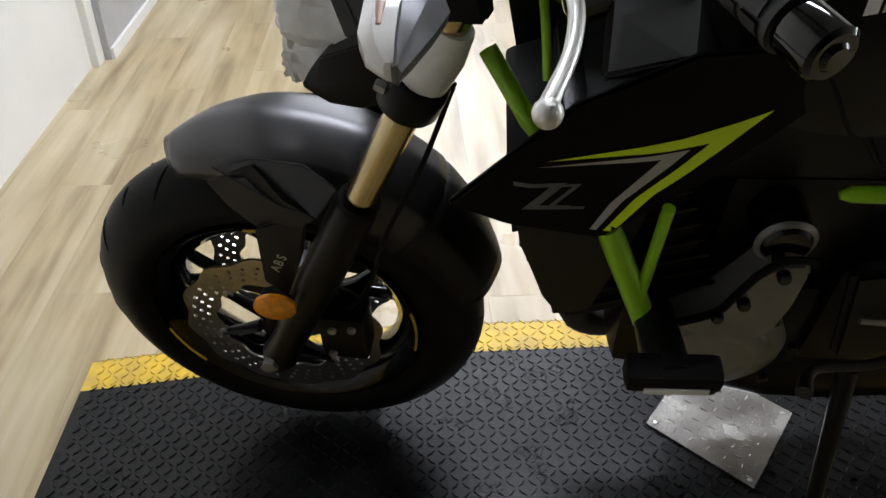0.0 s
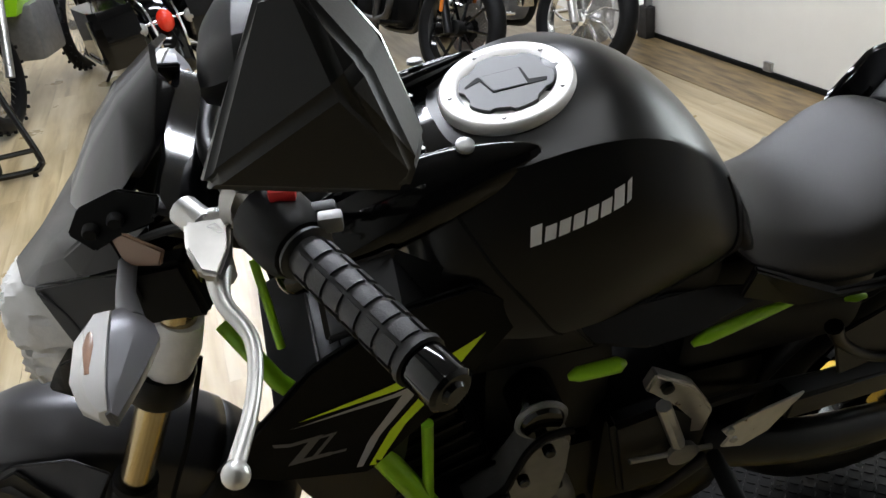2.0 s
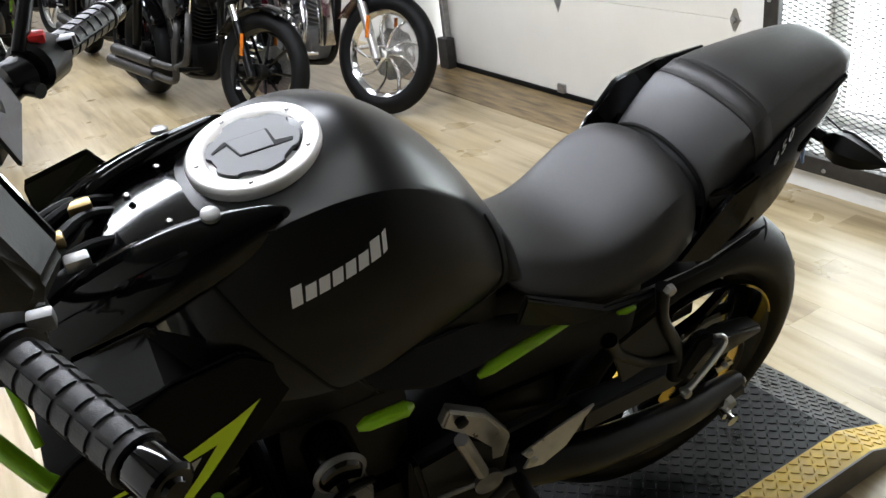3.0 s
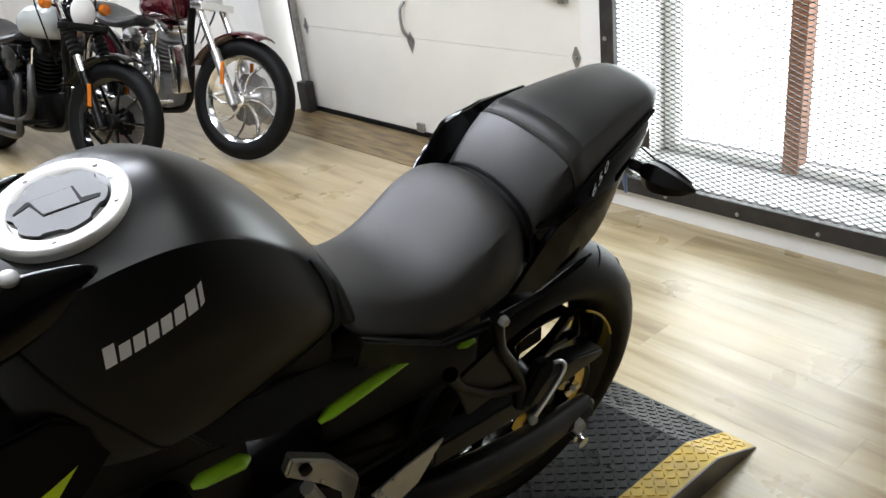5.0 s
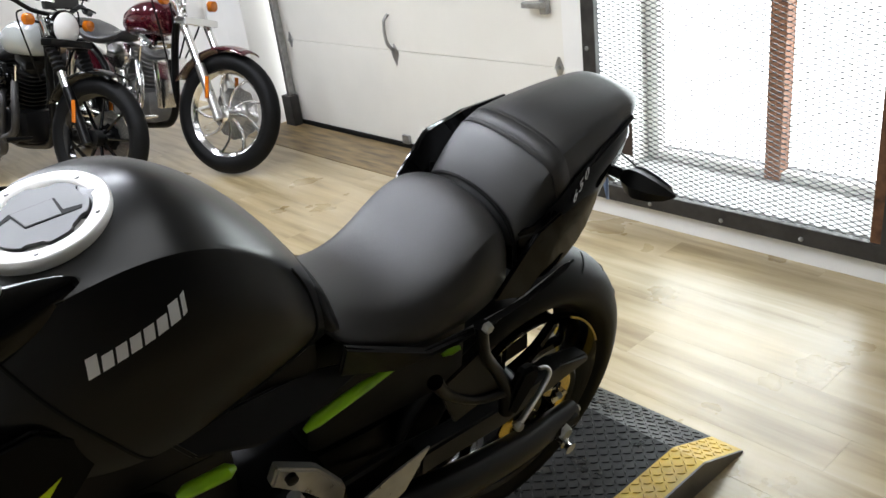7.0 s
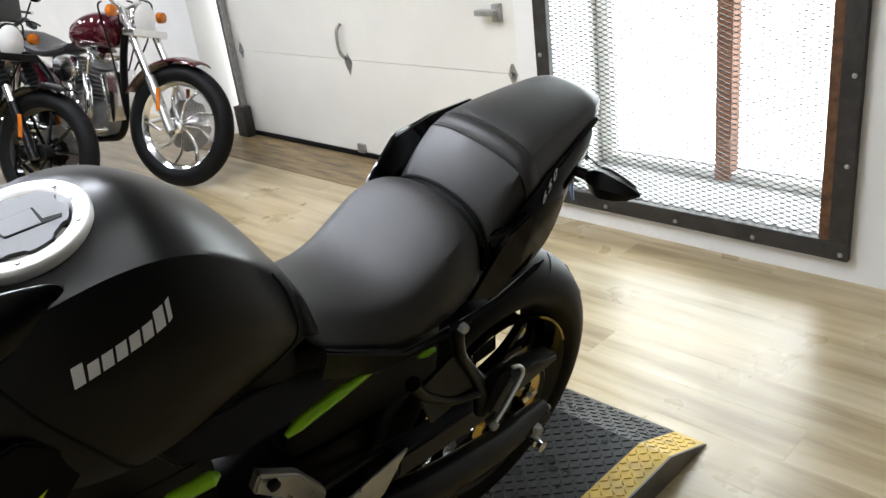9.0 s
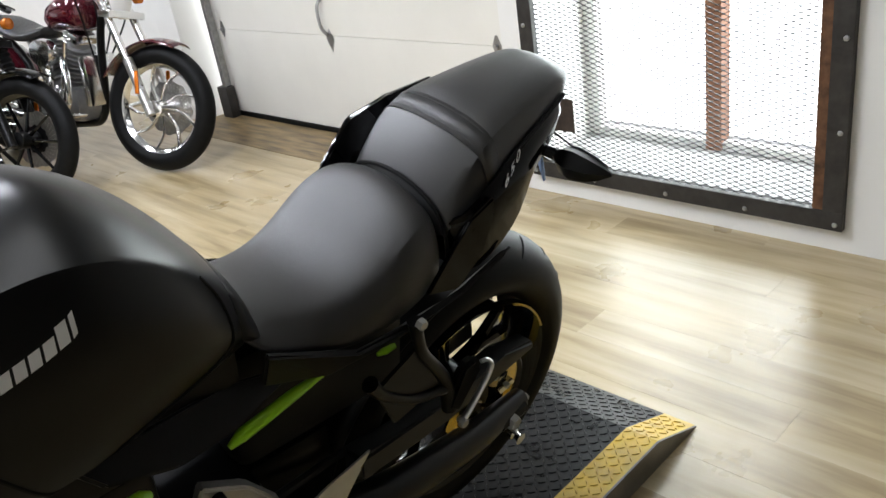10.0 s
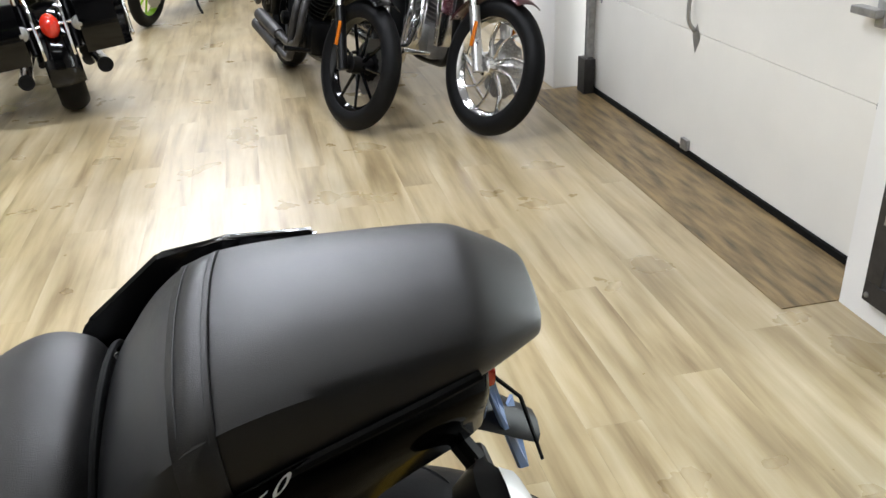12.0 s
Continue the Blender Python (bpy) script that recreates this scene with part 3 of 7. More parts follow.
# loose square of bare tread plate on the platform
bare = thing("metal_plate", "bare shiny square tread-plate offcut screwed to the platform", "metal plate", m=pose(0.677, 1.39, 0.0745, 0, 0, 2))
bm = panel([(-0.143, 0, 0.003), (0, -0.168, 0.003), (0.143, 0, 0.003), (0, 0.168, 0.003)], 0.003, 0.0005)
part("sheet", bm, "bareplate", bare, smooth=False)
verts, faces = [], []
for i in range(-8, 9):
    for j in range(-8, 9):
        x, y = i * 0.0235, j * 0.0235
        if abs(x) / 0.13 + abs(y) / 0.153 > 0.97:
            continue
        a = radians(45 if (i + j) % 2 else -45)
        ca, sa, L, W = math.cos(a), math.sin(a), 0.016, 0.004
        k = len(verts)
        for u, v, w in ((-L / 2, 0, 0), (0, -W / 2, 0), (L / 2, 0, 0), (0, W / 2, 0), (-L / 2 * 0.75, 0, 0.0018), (0, -W / 5, 0.0018), (L / 2 * 0.75, 0, 0.0018), (0, W / 5, 0.0018)):
            verts.append((x + u * ca - v * sa, y + u * sa + v * ca, 0.003 + w))
        faces += [(k + 4, k + 5, k + 6, k + 7)] + [(k + q, k + (q + 1) % 4, k + 4 + (q + 1) % 4, k + 4 + q) for q in range(4)]
me = bpy.data.meshes.new("tread")
me.from_pydata(verts, [], faces)
me.materials.append(M["bareplate"])
ob = new("tread", me)
ob.parent = bare
tagged(ob, kind="stuff")
for sx, sy in ((-0.125, 0), (0.125, 0), (0, -0.15), (0, 0.15)):
    part("screw", turned([(0.005, 0.003), (0.0045, 0.0045), (0.002, 0.0052)], 8, Matrix.Translation((sx, sy, 0))), "zinc", bare)


# ---- the motorcycle: x runs back from the front axle, y to its right, z up ----
from mathutils.bvhtree import BVHTree

bike = thing("motorcycle", "satin black naked motorcycle with lime green frame leaning on the platform", "motorcycle", m=pose(-0.0845, 1.4947, 0.0732, 15.98, -0.19, -5.57))
RAKE = Vector((0.445, 0, 1)).normalized()
STEER = Matrix.Translation((0.3, 0, 0.93)) @ Matrix.Rotation(radians(-5.7), 4, RAKE) @ Matrix.Translation((-0.3, 0, -0.93))
# the body stands a little turned against the steered front
AXIS = Matrix.Translation((1.3, 0, 0)) @ Matrix.Rotation(radians(3.4), 4, "Z") @ Matrix.Translation((-1.3, 0, 0))
FZ, FR = 0.335, 0.318
RX, RZ, RR = 1.39, 0.363, 0.333


def surface(ob):
    dg = bpy.context.evaluated_depsgraph_get()
    ev = ob.evaluated_get(dg)
    me = ev.to_mesh()
    tree = BVHTree.FromPolygons([v.co.copy() for v in me.vertices], [tuple(p.vertices) for p in me.polygons])
    ev.to_mesh_clear()
    return tree


def decal(name, tree, outline, mat, parent, label="", lift=0.0012, side=-1, step=0.006, axis="y"):
    """A thin film laid on a surface: an outline in (x, z), or (x, y) from above, cast onto it."""
    bm = bmesh.new()
    vs = [bm.verts.new((u, 0, w)) for u, w in outline]
    bm.faces.new(vs)
    lo, hi = min(p[0] for p in outline), max(p[0] for p in outline)
    for x in np.arange(lo + step, hi, step):
        bmesh.ops.bisect_plane(bm, geom=bm.verts[:] + bm.edges[:] + bm.faces[:], plane_co=(x, 0, 0), plane_no=(1, 0, 0))
    lo, hi = min(p[1] for p in outline), max(p[1] for p in outline)
    for z in np.arange(lo + step, hi, step):
        bmesh.ops.bisect_plane(bm, geom=bm.verts[:] + bm.edges[:] + bm.faces[:], plane_co=(0, 0, z), plane_no=(0, 0, 1))
    for v in bm.verts:
        if axis == "y":
            hit, nrm, _, _ = tree.ray_cast(Vector((v.co.x, side * 1.0, v.co.z)), Vector((0, -side, 0)))
            keep = Vector((v.co.x, side * 0.2, v.co.z))
            out = Vector((0, side, 0))
        else:
            hit, nrm, _, _ = tree.ray_cast(Vector((v.co.x, v.co.z, 2)), Vector((0, 0, -1)))
            keep = Vector((v.co.x, v.co.z, 1))
            out = Vector((0, 0, 1))
        if hit:
            n = nrm if nrm.dot(out) > 0 else -nrm
            v.co = hit + n * lift
        else:
            v.co = keep
    bmesh.ops.recalc_face_normals(bm, faces=bm.faces)
    return part(name, bm, mat, parent, label)


def torus_tyre(r, w, drop=0.062, bead=0.06):
    """Outline of a motorcycle tyre as (radius, across)."""
    prof = []
    for a in np.linspace(-1, 1, 15):
        prof.append((r - drop * (1 - math.cos(a * 1.25)) / (1 - math.cos(1.25)), w * math.sin(a * 1.25) / math.sin(1.25)))
    return [(r - drop - 0.045, -w * 0.62), (r - drop - 0.02, -w * 0.94)] + prof + [(r - drop - 0.02, w * 0.94), (r - drop - 0.045, w * 0.62)]


# black bars laid on the tyre; their colour stands for the grooves' shade
def tyre_groove_strips(r, w, n, seed_turn=0.0, drop=0.062):
    bm = bmesh.new()
    for k in range(n):
        for s in (-1, 1):
            a0 = 2 * math.pi * (k + (0.5 if s > 0 else 0)) / n + seed_turn
            pts = []
            for u in np.linspace(0.12 if s < 0 else 0.2, 0.62 if k % 2 else 0.4, 7):
                a = u * 1.25
                rr = r - drop * (1 - math.cos(a)) / (1 - math.cos(1.25)) + 0.0002
                th = a0 + 0.24 * u ** 1.3
                pts.append((rr * math.cos(th), s * w * math.sin(a) / math.sin(1.25), rr * math.sin(th)))
            tube(bm, pts, [0.0006, 0.0016, 0.0019, 0.0019, 0.0018, 0.0014, 0.0005], 5, False)
    return bm


def petal_disc(r0, r1, holes=True, n=144):
    bm = bmesh.new()
    rad = 9
    grid = [[bm.verts.new(((r0 + (r1 - r0) * j / rad + (0.0045 * math.sin(a * 12) if j >= rad - 1 else 0) - (0.004 * math.sin(a * 12) if j == 0 else 0)) * math.cos(a), 0, (r0 + (r1 - r0) * j / rad + (0.0045 * math.sin(a * 12) if j >= rad - 1 else 0) - (0.004 * math.sin(a * 12) if j == 0 else 0)) * math.sin(a))) for j in range(rad + 1)] for a in np.linspace(0, 2 * math.pi, n, endpoint=False)]
    for i in range(n):
        for j in range(rad):
            if holes and j in (2, 4, 6) and (i + (0, 1, 2)[(j - 2) // 2]) % 4 == 0:
                continue
            bm.faces.new((grid[i][j], grid[(i + 1) % n][j], grid[(i + 1) % n][j + 1], grid[i][j + 1]))
    r = bmesh.ops.extrude_face_region(bm, geom=bm.faces[:])
    bmesh.ops.translate(bm, verts=[v for v in r["geom"] if isinstance(v, bmesh.types.BMVert)], vec=(0, 0.0045, 0))
    bmesh.ops.recalc_face_normals(bm, faces=bm.faces)
    return bm


def spokes(n, r0, r1, w0, w1, y0, y1, fork=0.12, forked=True, flat=0.8, lean=0):
    bm = bmesh.new()
    for k in range(n):
        a = 2 * math.pi * k / n + 0.35
        for s in ((-1, 1) if forked else (lean,)):
            p = [(r0 * math.cos(a), y0, r0 * math.sin(a)), ((r0 + r1) * 0.5 * math.cos(a + s * fork * 0.35), (y0 + y1) / 2, (r0 + r1) * 0.5 * math.sin(a + s * fork * 0.35)), (r1 * math.cos(a + s * fork), y1, r1 * math.sin(a + s * fork))]
            tube(bm, p, [w0, (w0 + w1) * 0.45, w1], 8, True, flat)
    return bm


# front wheel
fw = part("front_wheel", turned([(FR - 0.108, -0.052), (FR - 0.1, -0.055), (FR - 0.097, -0.045), (FR - 0.125, -0.03), (FR - 0.132, 0), (FR - 0.125, 0.03), (FR - 0.097, 0.045), (FR - 0.1, 0.055), (FR - 0.108, 0.052), (FR - 0.135, 0.028), (FR - 0.143, 0), (FR - 0.135, -0.028)], 64, ALONG_Y, closed=True), "gloss", bike, "black cast front wheel", loc=STEER @ Matrix.Translation((0, 0, FZ)))
part("tyre", turned(torus_tyre(FR, 0.062), 96, ALONG_Y, closed=True), "rubber", fw, "road tyre with curved grooves")
tagged(part("grooves", tyre_groove_strips(FR, 0.062, 22), "seal", fw), "curved black strips for the shade in tread grooves", kind="stuff")
part("spokes", spokes(5, 0.05, FR - 0.135, 0.016, 0.011, 0, 0, 0.2), "gloss", fw, "black split spokes")
part("hub", turned([(0.018, -0.075), (0.036, -0.07), (0.04, -0.03), (0.052, -0.02), (0.052, 0.02), (0.04, 0.03), (0.036, 0.07), (0.018, 0.075)], 24, ALONG_Y), "black_metal", fw)
for yy in (-0.068, 0.064):
    d = part("brake_disc", petal_disc(0.107, 0.16), "disc", fw, "drilled petal brake disc", loc=(0, yy, 0), smooth=False)
    for k in range(6):
        a = math.pi * k / 3
        part("carrier_arm", bar([(0.04 * math.cos(a), 0, 0.04 * math.sin(a)), (0.108 * math.cos(a + 0.25), 0, 0.108 * math.sin(a + 0.25))], [0.014, 0.008], 6, False, 0.35), "black_metal", d)
        part("rivet", turned([(0.008, -0.004), (0.008, 0.008)], 10, Matrix.Translation((0.108 * math.cos(a + 0.25), 0, 0.108 * math.sin(a + 0.25))) @ ALONG_Y), "alu", d)
part("valve", bar([(-0.2, -0.012, 0.0), (-0.185, -0.03, 0.0), (-0.165, -0.052, 0.0)], [0.0035, 0.0035, 0.0045], 8), "seal", fw, "rubber valve stem", loc=pose(0, 0, 0, 0, 28, 0))
for a0, a1 in ((-2.9, -2.45), (-0.2, 0.25), (1.3, 1.7)):
    bm = bmesh.new()
    tube(bm, [((FR - 0.103) * math.cos(a), -0.0565, (FR - 0.103) * math.sin(a)) for a in np.linspace(a0, a1, 8)], 0.0022, 5, False)
    part("rim_stripe", bm, "yellow", fw, "yellow rim stripe")

# fender: a curved sheet round the tyre, painted in front and bare black behind the forks
def fender_sheet(u0, u1, n):
    bm = bmesh.new()
    rows = []
    for u in np.linspace(u0, u1, n):
        a = radians(112 - 110 * u)
        R = float(np.interp(u, (0, 0.1, 0.2, 0.4, 0.6, 0.8, 1), (0.352, 0.376, 0.389, 0.396, 0.386, 0.366, 0.35)))
        hw = 0.03 + 0.052 * min(1, u * 4.0) ** 0.6 - 0.012 * max(0, u - 0.6)
        skirt = 0.004 + 0.02 * min(1, u * 5) + 0.055 * math.exp(-((u - 0.42) / 0.2) ** 2)
        row = []
        for q in np.linspace(-1, 1, 17):
            y = hw * math.sin(q * 1.45) / math.sin(1.45)
            rr = R - 0.042 * (1 - math.cos(q * 1.45)) - (skirt * max(0, (abs(q) - 0.75) / 0.25)) + 0.004 * math.exp(-(q / 0.22) ** 2)
            row.append(bm.verts.new((-rr * math.cos(math.pi - a), y, rr * math.sin(a))))
        rows.append(row)
    for a, b in zip(rows, rows[1:]):
        for j in range(16):
            bm.faces.new((a[j], a[j + 1], b[j + 1], b[j]))
    bmesh.ops.recalc_face_normals(bm, faces=bm.faces)
    return bm


fender = part("front_fender", fender_sheet(0, 0.58, 22), "fender", bike, "satin dark grey front fender", loc=STEER @ Matrix.Translation((0, 0, FZ)), angle=60)
tailpiece = part("fender_rear", fender_sheet(0.575, 0.82, 10), "plastic", fender, "bare black rear part of the fender", loc=(0, 0, -0.004), angle=60)
md = tailpiece.modifiers.new("thick", "SOLIDIFY")
md.thickness, md.offset = 0.004, -1
md = fender.modifiers.new("thick", "SOLIDIFY")
md.thickness, md.offset = 0.004, -1
for s in (-1, 1):
    pts = [(-0.03, s * 0.088, 0.366), (0.032, s * 0.094, 0.392), (0.098, s * 0.098, 0.392), (0.138, s * 0.104, 0.36), (0.114, s * 0.13, 0.331), (0.06, s * 0.128, 0.352)]
    if s > 0:
        pts = [(x + 0.01, y * 0.86, z - 0.03) for x, y, z in pts]
    part("side_wing", panel(pts if s > 0 else pts[::-1], 0.005, 0.0015), "fender", fender, "grey side wing")
    pts = [(0.032, s * 0.099, 0.386), (0.075, s * 0.13, 0.358), (0.114, s * 0.128, 0.328), (0.06, s * 0.118, 0.283), (0.02, s * 0.11, 0.285), (-0.015, s * 0.1, 0.309), (-0.04, s * 0.092, 0.342)]
    if s > 0:
        pts = [(x + 0.01, y * 0.86, z - 0.03) for x, y, z in pts]
    part("wing_underside", panel(pts if s > 0 else pts[::-1], 0.005, 0.0015), "plastic", fender, "black lower edge of the wing")
    pts = [(0.022, s * 0.118, 0.288), (0.098, s * 0.122, 0.33), (0.085, s * 0.128, 0.26), (0.05, s * 0.128, 0.165), (0.018, s * 0.122, 0.185)]
    part("fork_guard", panel(pts if s > 0 else pts[::-1], 0.008, 0.002), "plastic", fender, "black fork guard")


# forks
def on_fork(t, y, fwd=0.0):
    """A point t metres up the fork leg from the axle."""
    return Vector((0.008, y, FZ - 0.005)) + RAKE * t + Vector((-fwd, 0, 0))


for s in (-1, 1):
    y = s * 0.112
    leg = part("fork_leg", bar([on_fork(-0.03, y), on_fork(0.0, y), on_fork(0.05, y), on_fork(0.2, y), on_fork(0.35, y), on_fork(0.385, y)], [0.02, 0.03, 0.026, 0.03, 0.0305, 0.028], 18), "black_metal", bike, "black fork leg", loc=STEER)
    part("fork_tube", bar([on_fork(0.37, y), on_fork(0.76, y)], 0.0205, 18, False), "gold", leg, "pale gold fork tube")
    part("dust_seal", bar([on_fork(0.38, y), on_fork(0.395, y)], 0.0275, 18, False), "seal", leg)
    part("axle_nut", turned([(0.014, 0), (0.014, 0.012), (0.008, 0.014)], 6, Matrix.Translation((-0.002, s * 0.135, FZ)) @ (ALONG_Y if s > 0 else pose(0, 0, 0, 90, 0, 0))), "zinc", leg)
    lens = part("reflector", turned([(0.0, 0.006), (0.018, 0.005), (0.026, 0.0), (0.026, -0.006)], 20, STEER.inverted() @ Matrix.Translation((0.026, s * 0.15, 0.513)) @ pose(0, 0, 0, 90 * -s, 0, 0) @ Matrix.Diagonal((1.15, 1.05, 1, 1))), "orange", leg, "orange reflector")
    part("reflector_bracket", bar([(0.06, s * 0.12, 0.485), (0.028, s * 0.142, 0.508)], 0.006, 6, False), "plastic", leg)
    # caliper behind each leg
    bm = bmesh.new()
    box(bm, (0.075, s * 0.085 - 0.028, 0.33), (0.15, s * 0.085 + 0.03, 0.43), 0.012)
    cal = part("caliper", bm, "black_metal", leg, "black brake caliper")
    for cx, cz in ((0.095, 0.35), (0.13, 0.415), (0.1, 0.41)):
        part("caliper_bolt", bolt_head(bmesh.new(), (cx, s * 0.085 + (0.03 if s > 0 else -0.03), cz), 0.007, 0.006, "y" if s > 0 else "y-"), "zinc", cal)
    part("brake_hose", bar([(0.12, s * 0.09, 0.43), (0.165, s * 0.115, 0.52), (0.2, s * 0.122, 0.64), (0.25, s * 0.115, 0.76), (0.285, s * 0.09, 0.86)], 0.0034, 8), "seal", leg)

# lower clamp: a plate with a split ring and a pinch bolt round each tube
bm = bmesh.new()
box(bm, (-0.032, -0.1, -0.018), (0.038, 0.1, 0.018), 0.01)
clamp = part("lower_clamp", bm, "black_metal", bike, "black fork clamp", loc=STEER @ Matrix.Translation((0.243, 0, 0.862)) @ pose(0, 0, 0, 0, 24, 0))
for s in (-1, 1):
    part("clamp_ring", turned([(0.023, -0.022), (0.034, -0.022), (0.037, -0.016), (0.037, 0.016), (0.034, 0.022), (0.023, 0.022)], 24, Matrix.Translation((0, s * 0.112, 0)), closed=True), "black_metal", clamp)
    part("pinch_bolt", bolt_head(bmesh.new(), (-0.03, s * 0.13, 0.004), 0.008, 0.012, "x-"), "zinc", clamp)
bm = bmesh.new()
box(bm, (-0.05, -0.14, -0.012), (0.05, 0.14, 0.014), 0.008)
part("top_clamp", bm, "gloss", bike, "black top clamp", loc=STEER @ Matrix.Translation((0.34, 0, 1.07)) @ pose(0, 0, 0, 0, 24, 0))
# reflective foil sleeves round the tubes above the lower clamp
for s in (-1, 1):
    part("tube_sleeve", bar([on_fork(0.575, s * 0.112, -0.004), on_fork(0.585, s * 0.112, -0.004), on_fork(0.61, s * 0.114, -0.002), on_fork(0.64, s * 0.113, -0.006), on_fork(0.675, s * 0.112, -0.004)], [0.023, 0.027, 0.029, 0.028, 0.025], 14, False), "headlamp", bike, "crinkled white wrap on the fork tube", loc=STEER)

# head lamp cowl
def crinkled(bm, size):
    """Round a coarse body off, then dent it like loose plastic film."""
    rng = random.Random(5)
    bmesh.ops.subdivide_edges(bm, edges=bm.edges[:], cuts=4, use_grid_fill=True, smooth=0.6)
    bm.normal_update()
    for v in bm.verts:
        v.co += v.normal * rng.uniform(-size, size * 0.6)
    return bm


UNSTEER = STEER.inverted()


def us(x, y, z):
    return UNSTEER @ Vector((x, y, z))


def mirrored(v, s):
    return Vector((v[0], -s * v[1], v[2]))


def shell(left, middle, faces, thick):
    """A sheet that is the same on both sides: side points, points on the middle line, faces by index."""
    bm = bmesh.new()
    mid = [bm.verts.new((p.x, 0, p.z)) for p in middle]
    for s in (-1, 1):
        vs = mid + [bm.verts.new(mirrored(p, s)) for p in left]
        for f in faces:
            bm.faces.new([vs[k] for k in (f if s < 0 else f[::-1])])
    bmesh.ops.recalc_face_normals(bm, faces=bm.faces)
    top = max(bm.faces, key=lambda f: f.calc_center_median().z)
    if top.normal.z < 0:
        bmesh.ops.reverse_faces(bm, faces=bm.faces)
    bmesh.ops.solidify(bm, geom=bm.faces[:], thickness=thick)
    bmesh.ops.recalc_face_normals(bm, faces=bm.faces)
    bmesh.ops.bevel(bm, geom=[e for e in bm.edges if len(e.link_faces) == 2 and e.calc_face_angle(0) > 0.12], offset=0.0025, segments=2, affect="EDGES")
    return bm


MIDDLE = [us(0.102, 0.02, 0.963), us(0.146, 0.018, 1.006), us(0.187, 0.015, 1.043), us(0.235, 0.01, 1.075)]
SIDE = [us(0.112, -0.02, 0.96), us(0.139, -0.06, 0.986), us(0.198, -0.1, 1.021), us(0.251, -0.13, 1.05), us(0.243, -0.12, 1.081), us(0.186, -0.085, 1.04), us(0.15, -0.05, 1.006), us(0.214, -0.1, 1.068), us(0.228, -0.085, 1.092), us(0.172, -0.045, 1.034)]
cowl = part("headlamp_cowl", shell(SIDE, MIDDLE, ((0, 1, 10, 4), (4, 10, 5), (1, 13, 10), (10, 9, 6, 5), (10, 13, 9), (9, 11, 8, 6), (6, 8, 7), (13, 12, 11, 9), (1, 2, 12, 13), (2, 3, 12)), 0.004), "cowl", bike, "angular dark grey head lamp cowl", loc=STEER, angle=32)
part("screen", loft([[us(0.226, -0.098, 1.082), us(0.197, -0.03, 1.062), us(0.196, 0.015, 1.062), us(0.215, 0.1, 1.07), us(0.224, 0.1, 1.068), us(0.208, 0.015, 1.056), us(0.209, -0.03, 1.056), us(0.236, -0.098, 1.078)], [us(0.268, -0.098, 1.118), us(0.238, -0.035, 1.122), us(0.235, 0.015, 1.124), us(0.26, 0.1, 1.11), us(0.268, 0.1, 1.106), us(0.244, 0.015, 1.118), us(0.246, -0.035, 1.116), us(0.276, -0.098, 1.114)], [us(0.3, -0.085, 1.15), us(0.273, -0.03, 1.16), us(0.27, 0.015, 1.162), us(0.292, 0.085, 1.145), us(0.299, 0.085, 1.14), us(0.278, 0.015, 1.156), us(0.28, -0.03, 1.154), us(0.308, -0.085, 1.146)], [us(0.326, -0.055, 1.186), us(0.312, -0.025, 1.192), us(0.31, 0.015, 1.194), us(0.32, 0.055, 1.184), us(0.325, 0.055, 1.18), us(0.315, 0.015, 1.188), us(0.317, -0.025, 1.187), us(0.331, -0.055, 1.182)]]), "smoke", cowl, "dark smoked fly screen", angle=60)
for s in (-1, 1):
    def lay(*pts, thick=0.006, edge=0.002):
        vs = [mirrored(us(*p), s) for p in pts]
        return panel(vs if s > 0 else vs[::-1], thick, edge)
    br = part("screen_bracket", lay((0.208, -0.115, 1.088), (0.222, -0.105, 1.108), (0.262, -0.11, 1.125), (0.298, -0.122, 1.118), (0.29, -0.135, 1.098), (0.25, -0.128, 1.086), (0.228, -0.125, 1.07)), "shroud", cowl, "black screen bracket")
    for bx, by, bz in ((0.231, -0.118, 1.092), (0.256, -0.122, 1.102)):
        part("bracket_bolt", bolt_head(bmesh.new(), mirrored(us(bx, by, bz), s), 0.0075, 0.01, "y" if s > 0 else "y-", 12), "seal", br)
    part("cowl_tip", lay((0.243, -0.121, 1.082), (0.258, -0.131, 1.09), (0.294, -0.166, 1.09), (0.287, -0.167, 1.074), (0.251, -0.132, 1.051), thick=0.005), "copper", cowl, "copper-toned cowl corner")
    cheek = part("cowl_cheek", lay((0.139, -0.068, 0.992), (0.197, -0.1, 1.017), (0.247, -0.13, 1.042), (0.25, -0.132, 1.0), (0.199, -0.125, 0.955), (0.166, -0.105, 0.93), (0.159, -0.096, 0.953), (0.148, -0.081, 0.982), thick=0.008), "cheek", cowl, "dark cowl cheek")
    part("cheek_ridge", bar([mirrored(us(*p), s) for p in ((0.146, -0.076, 0.992), (0.17, -0.097, 0.972), (0.184, -0.116, 0.944))], 0.0022, 6), "cheek", cheek)
    part("side_duct", lay((0.196, -0.098, 1.014), (0.3, -0.14, 1.05), (0.31, -0.14, 0.97), (0.215, -0.118, 0.955), thick=0.03, edge=0.006), "seal", cowl, "black duct behind the lamp")
part("position_lamp", lay((0.194, -0.1015, 1.0), (0.203, -0.1055, 1.003), (0.206, -0.108, 0.996), (0.197, -0.104, 0.993), thick=0.003, edge=0.001), "clear", cheek, "small clear lens")
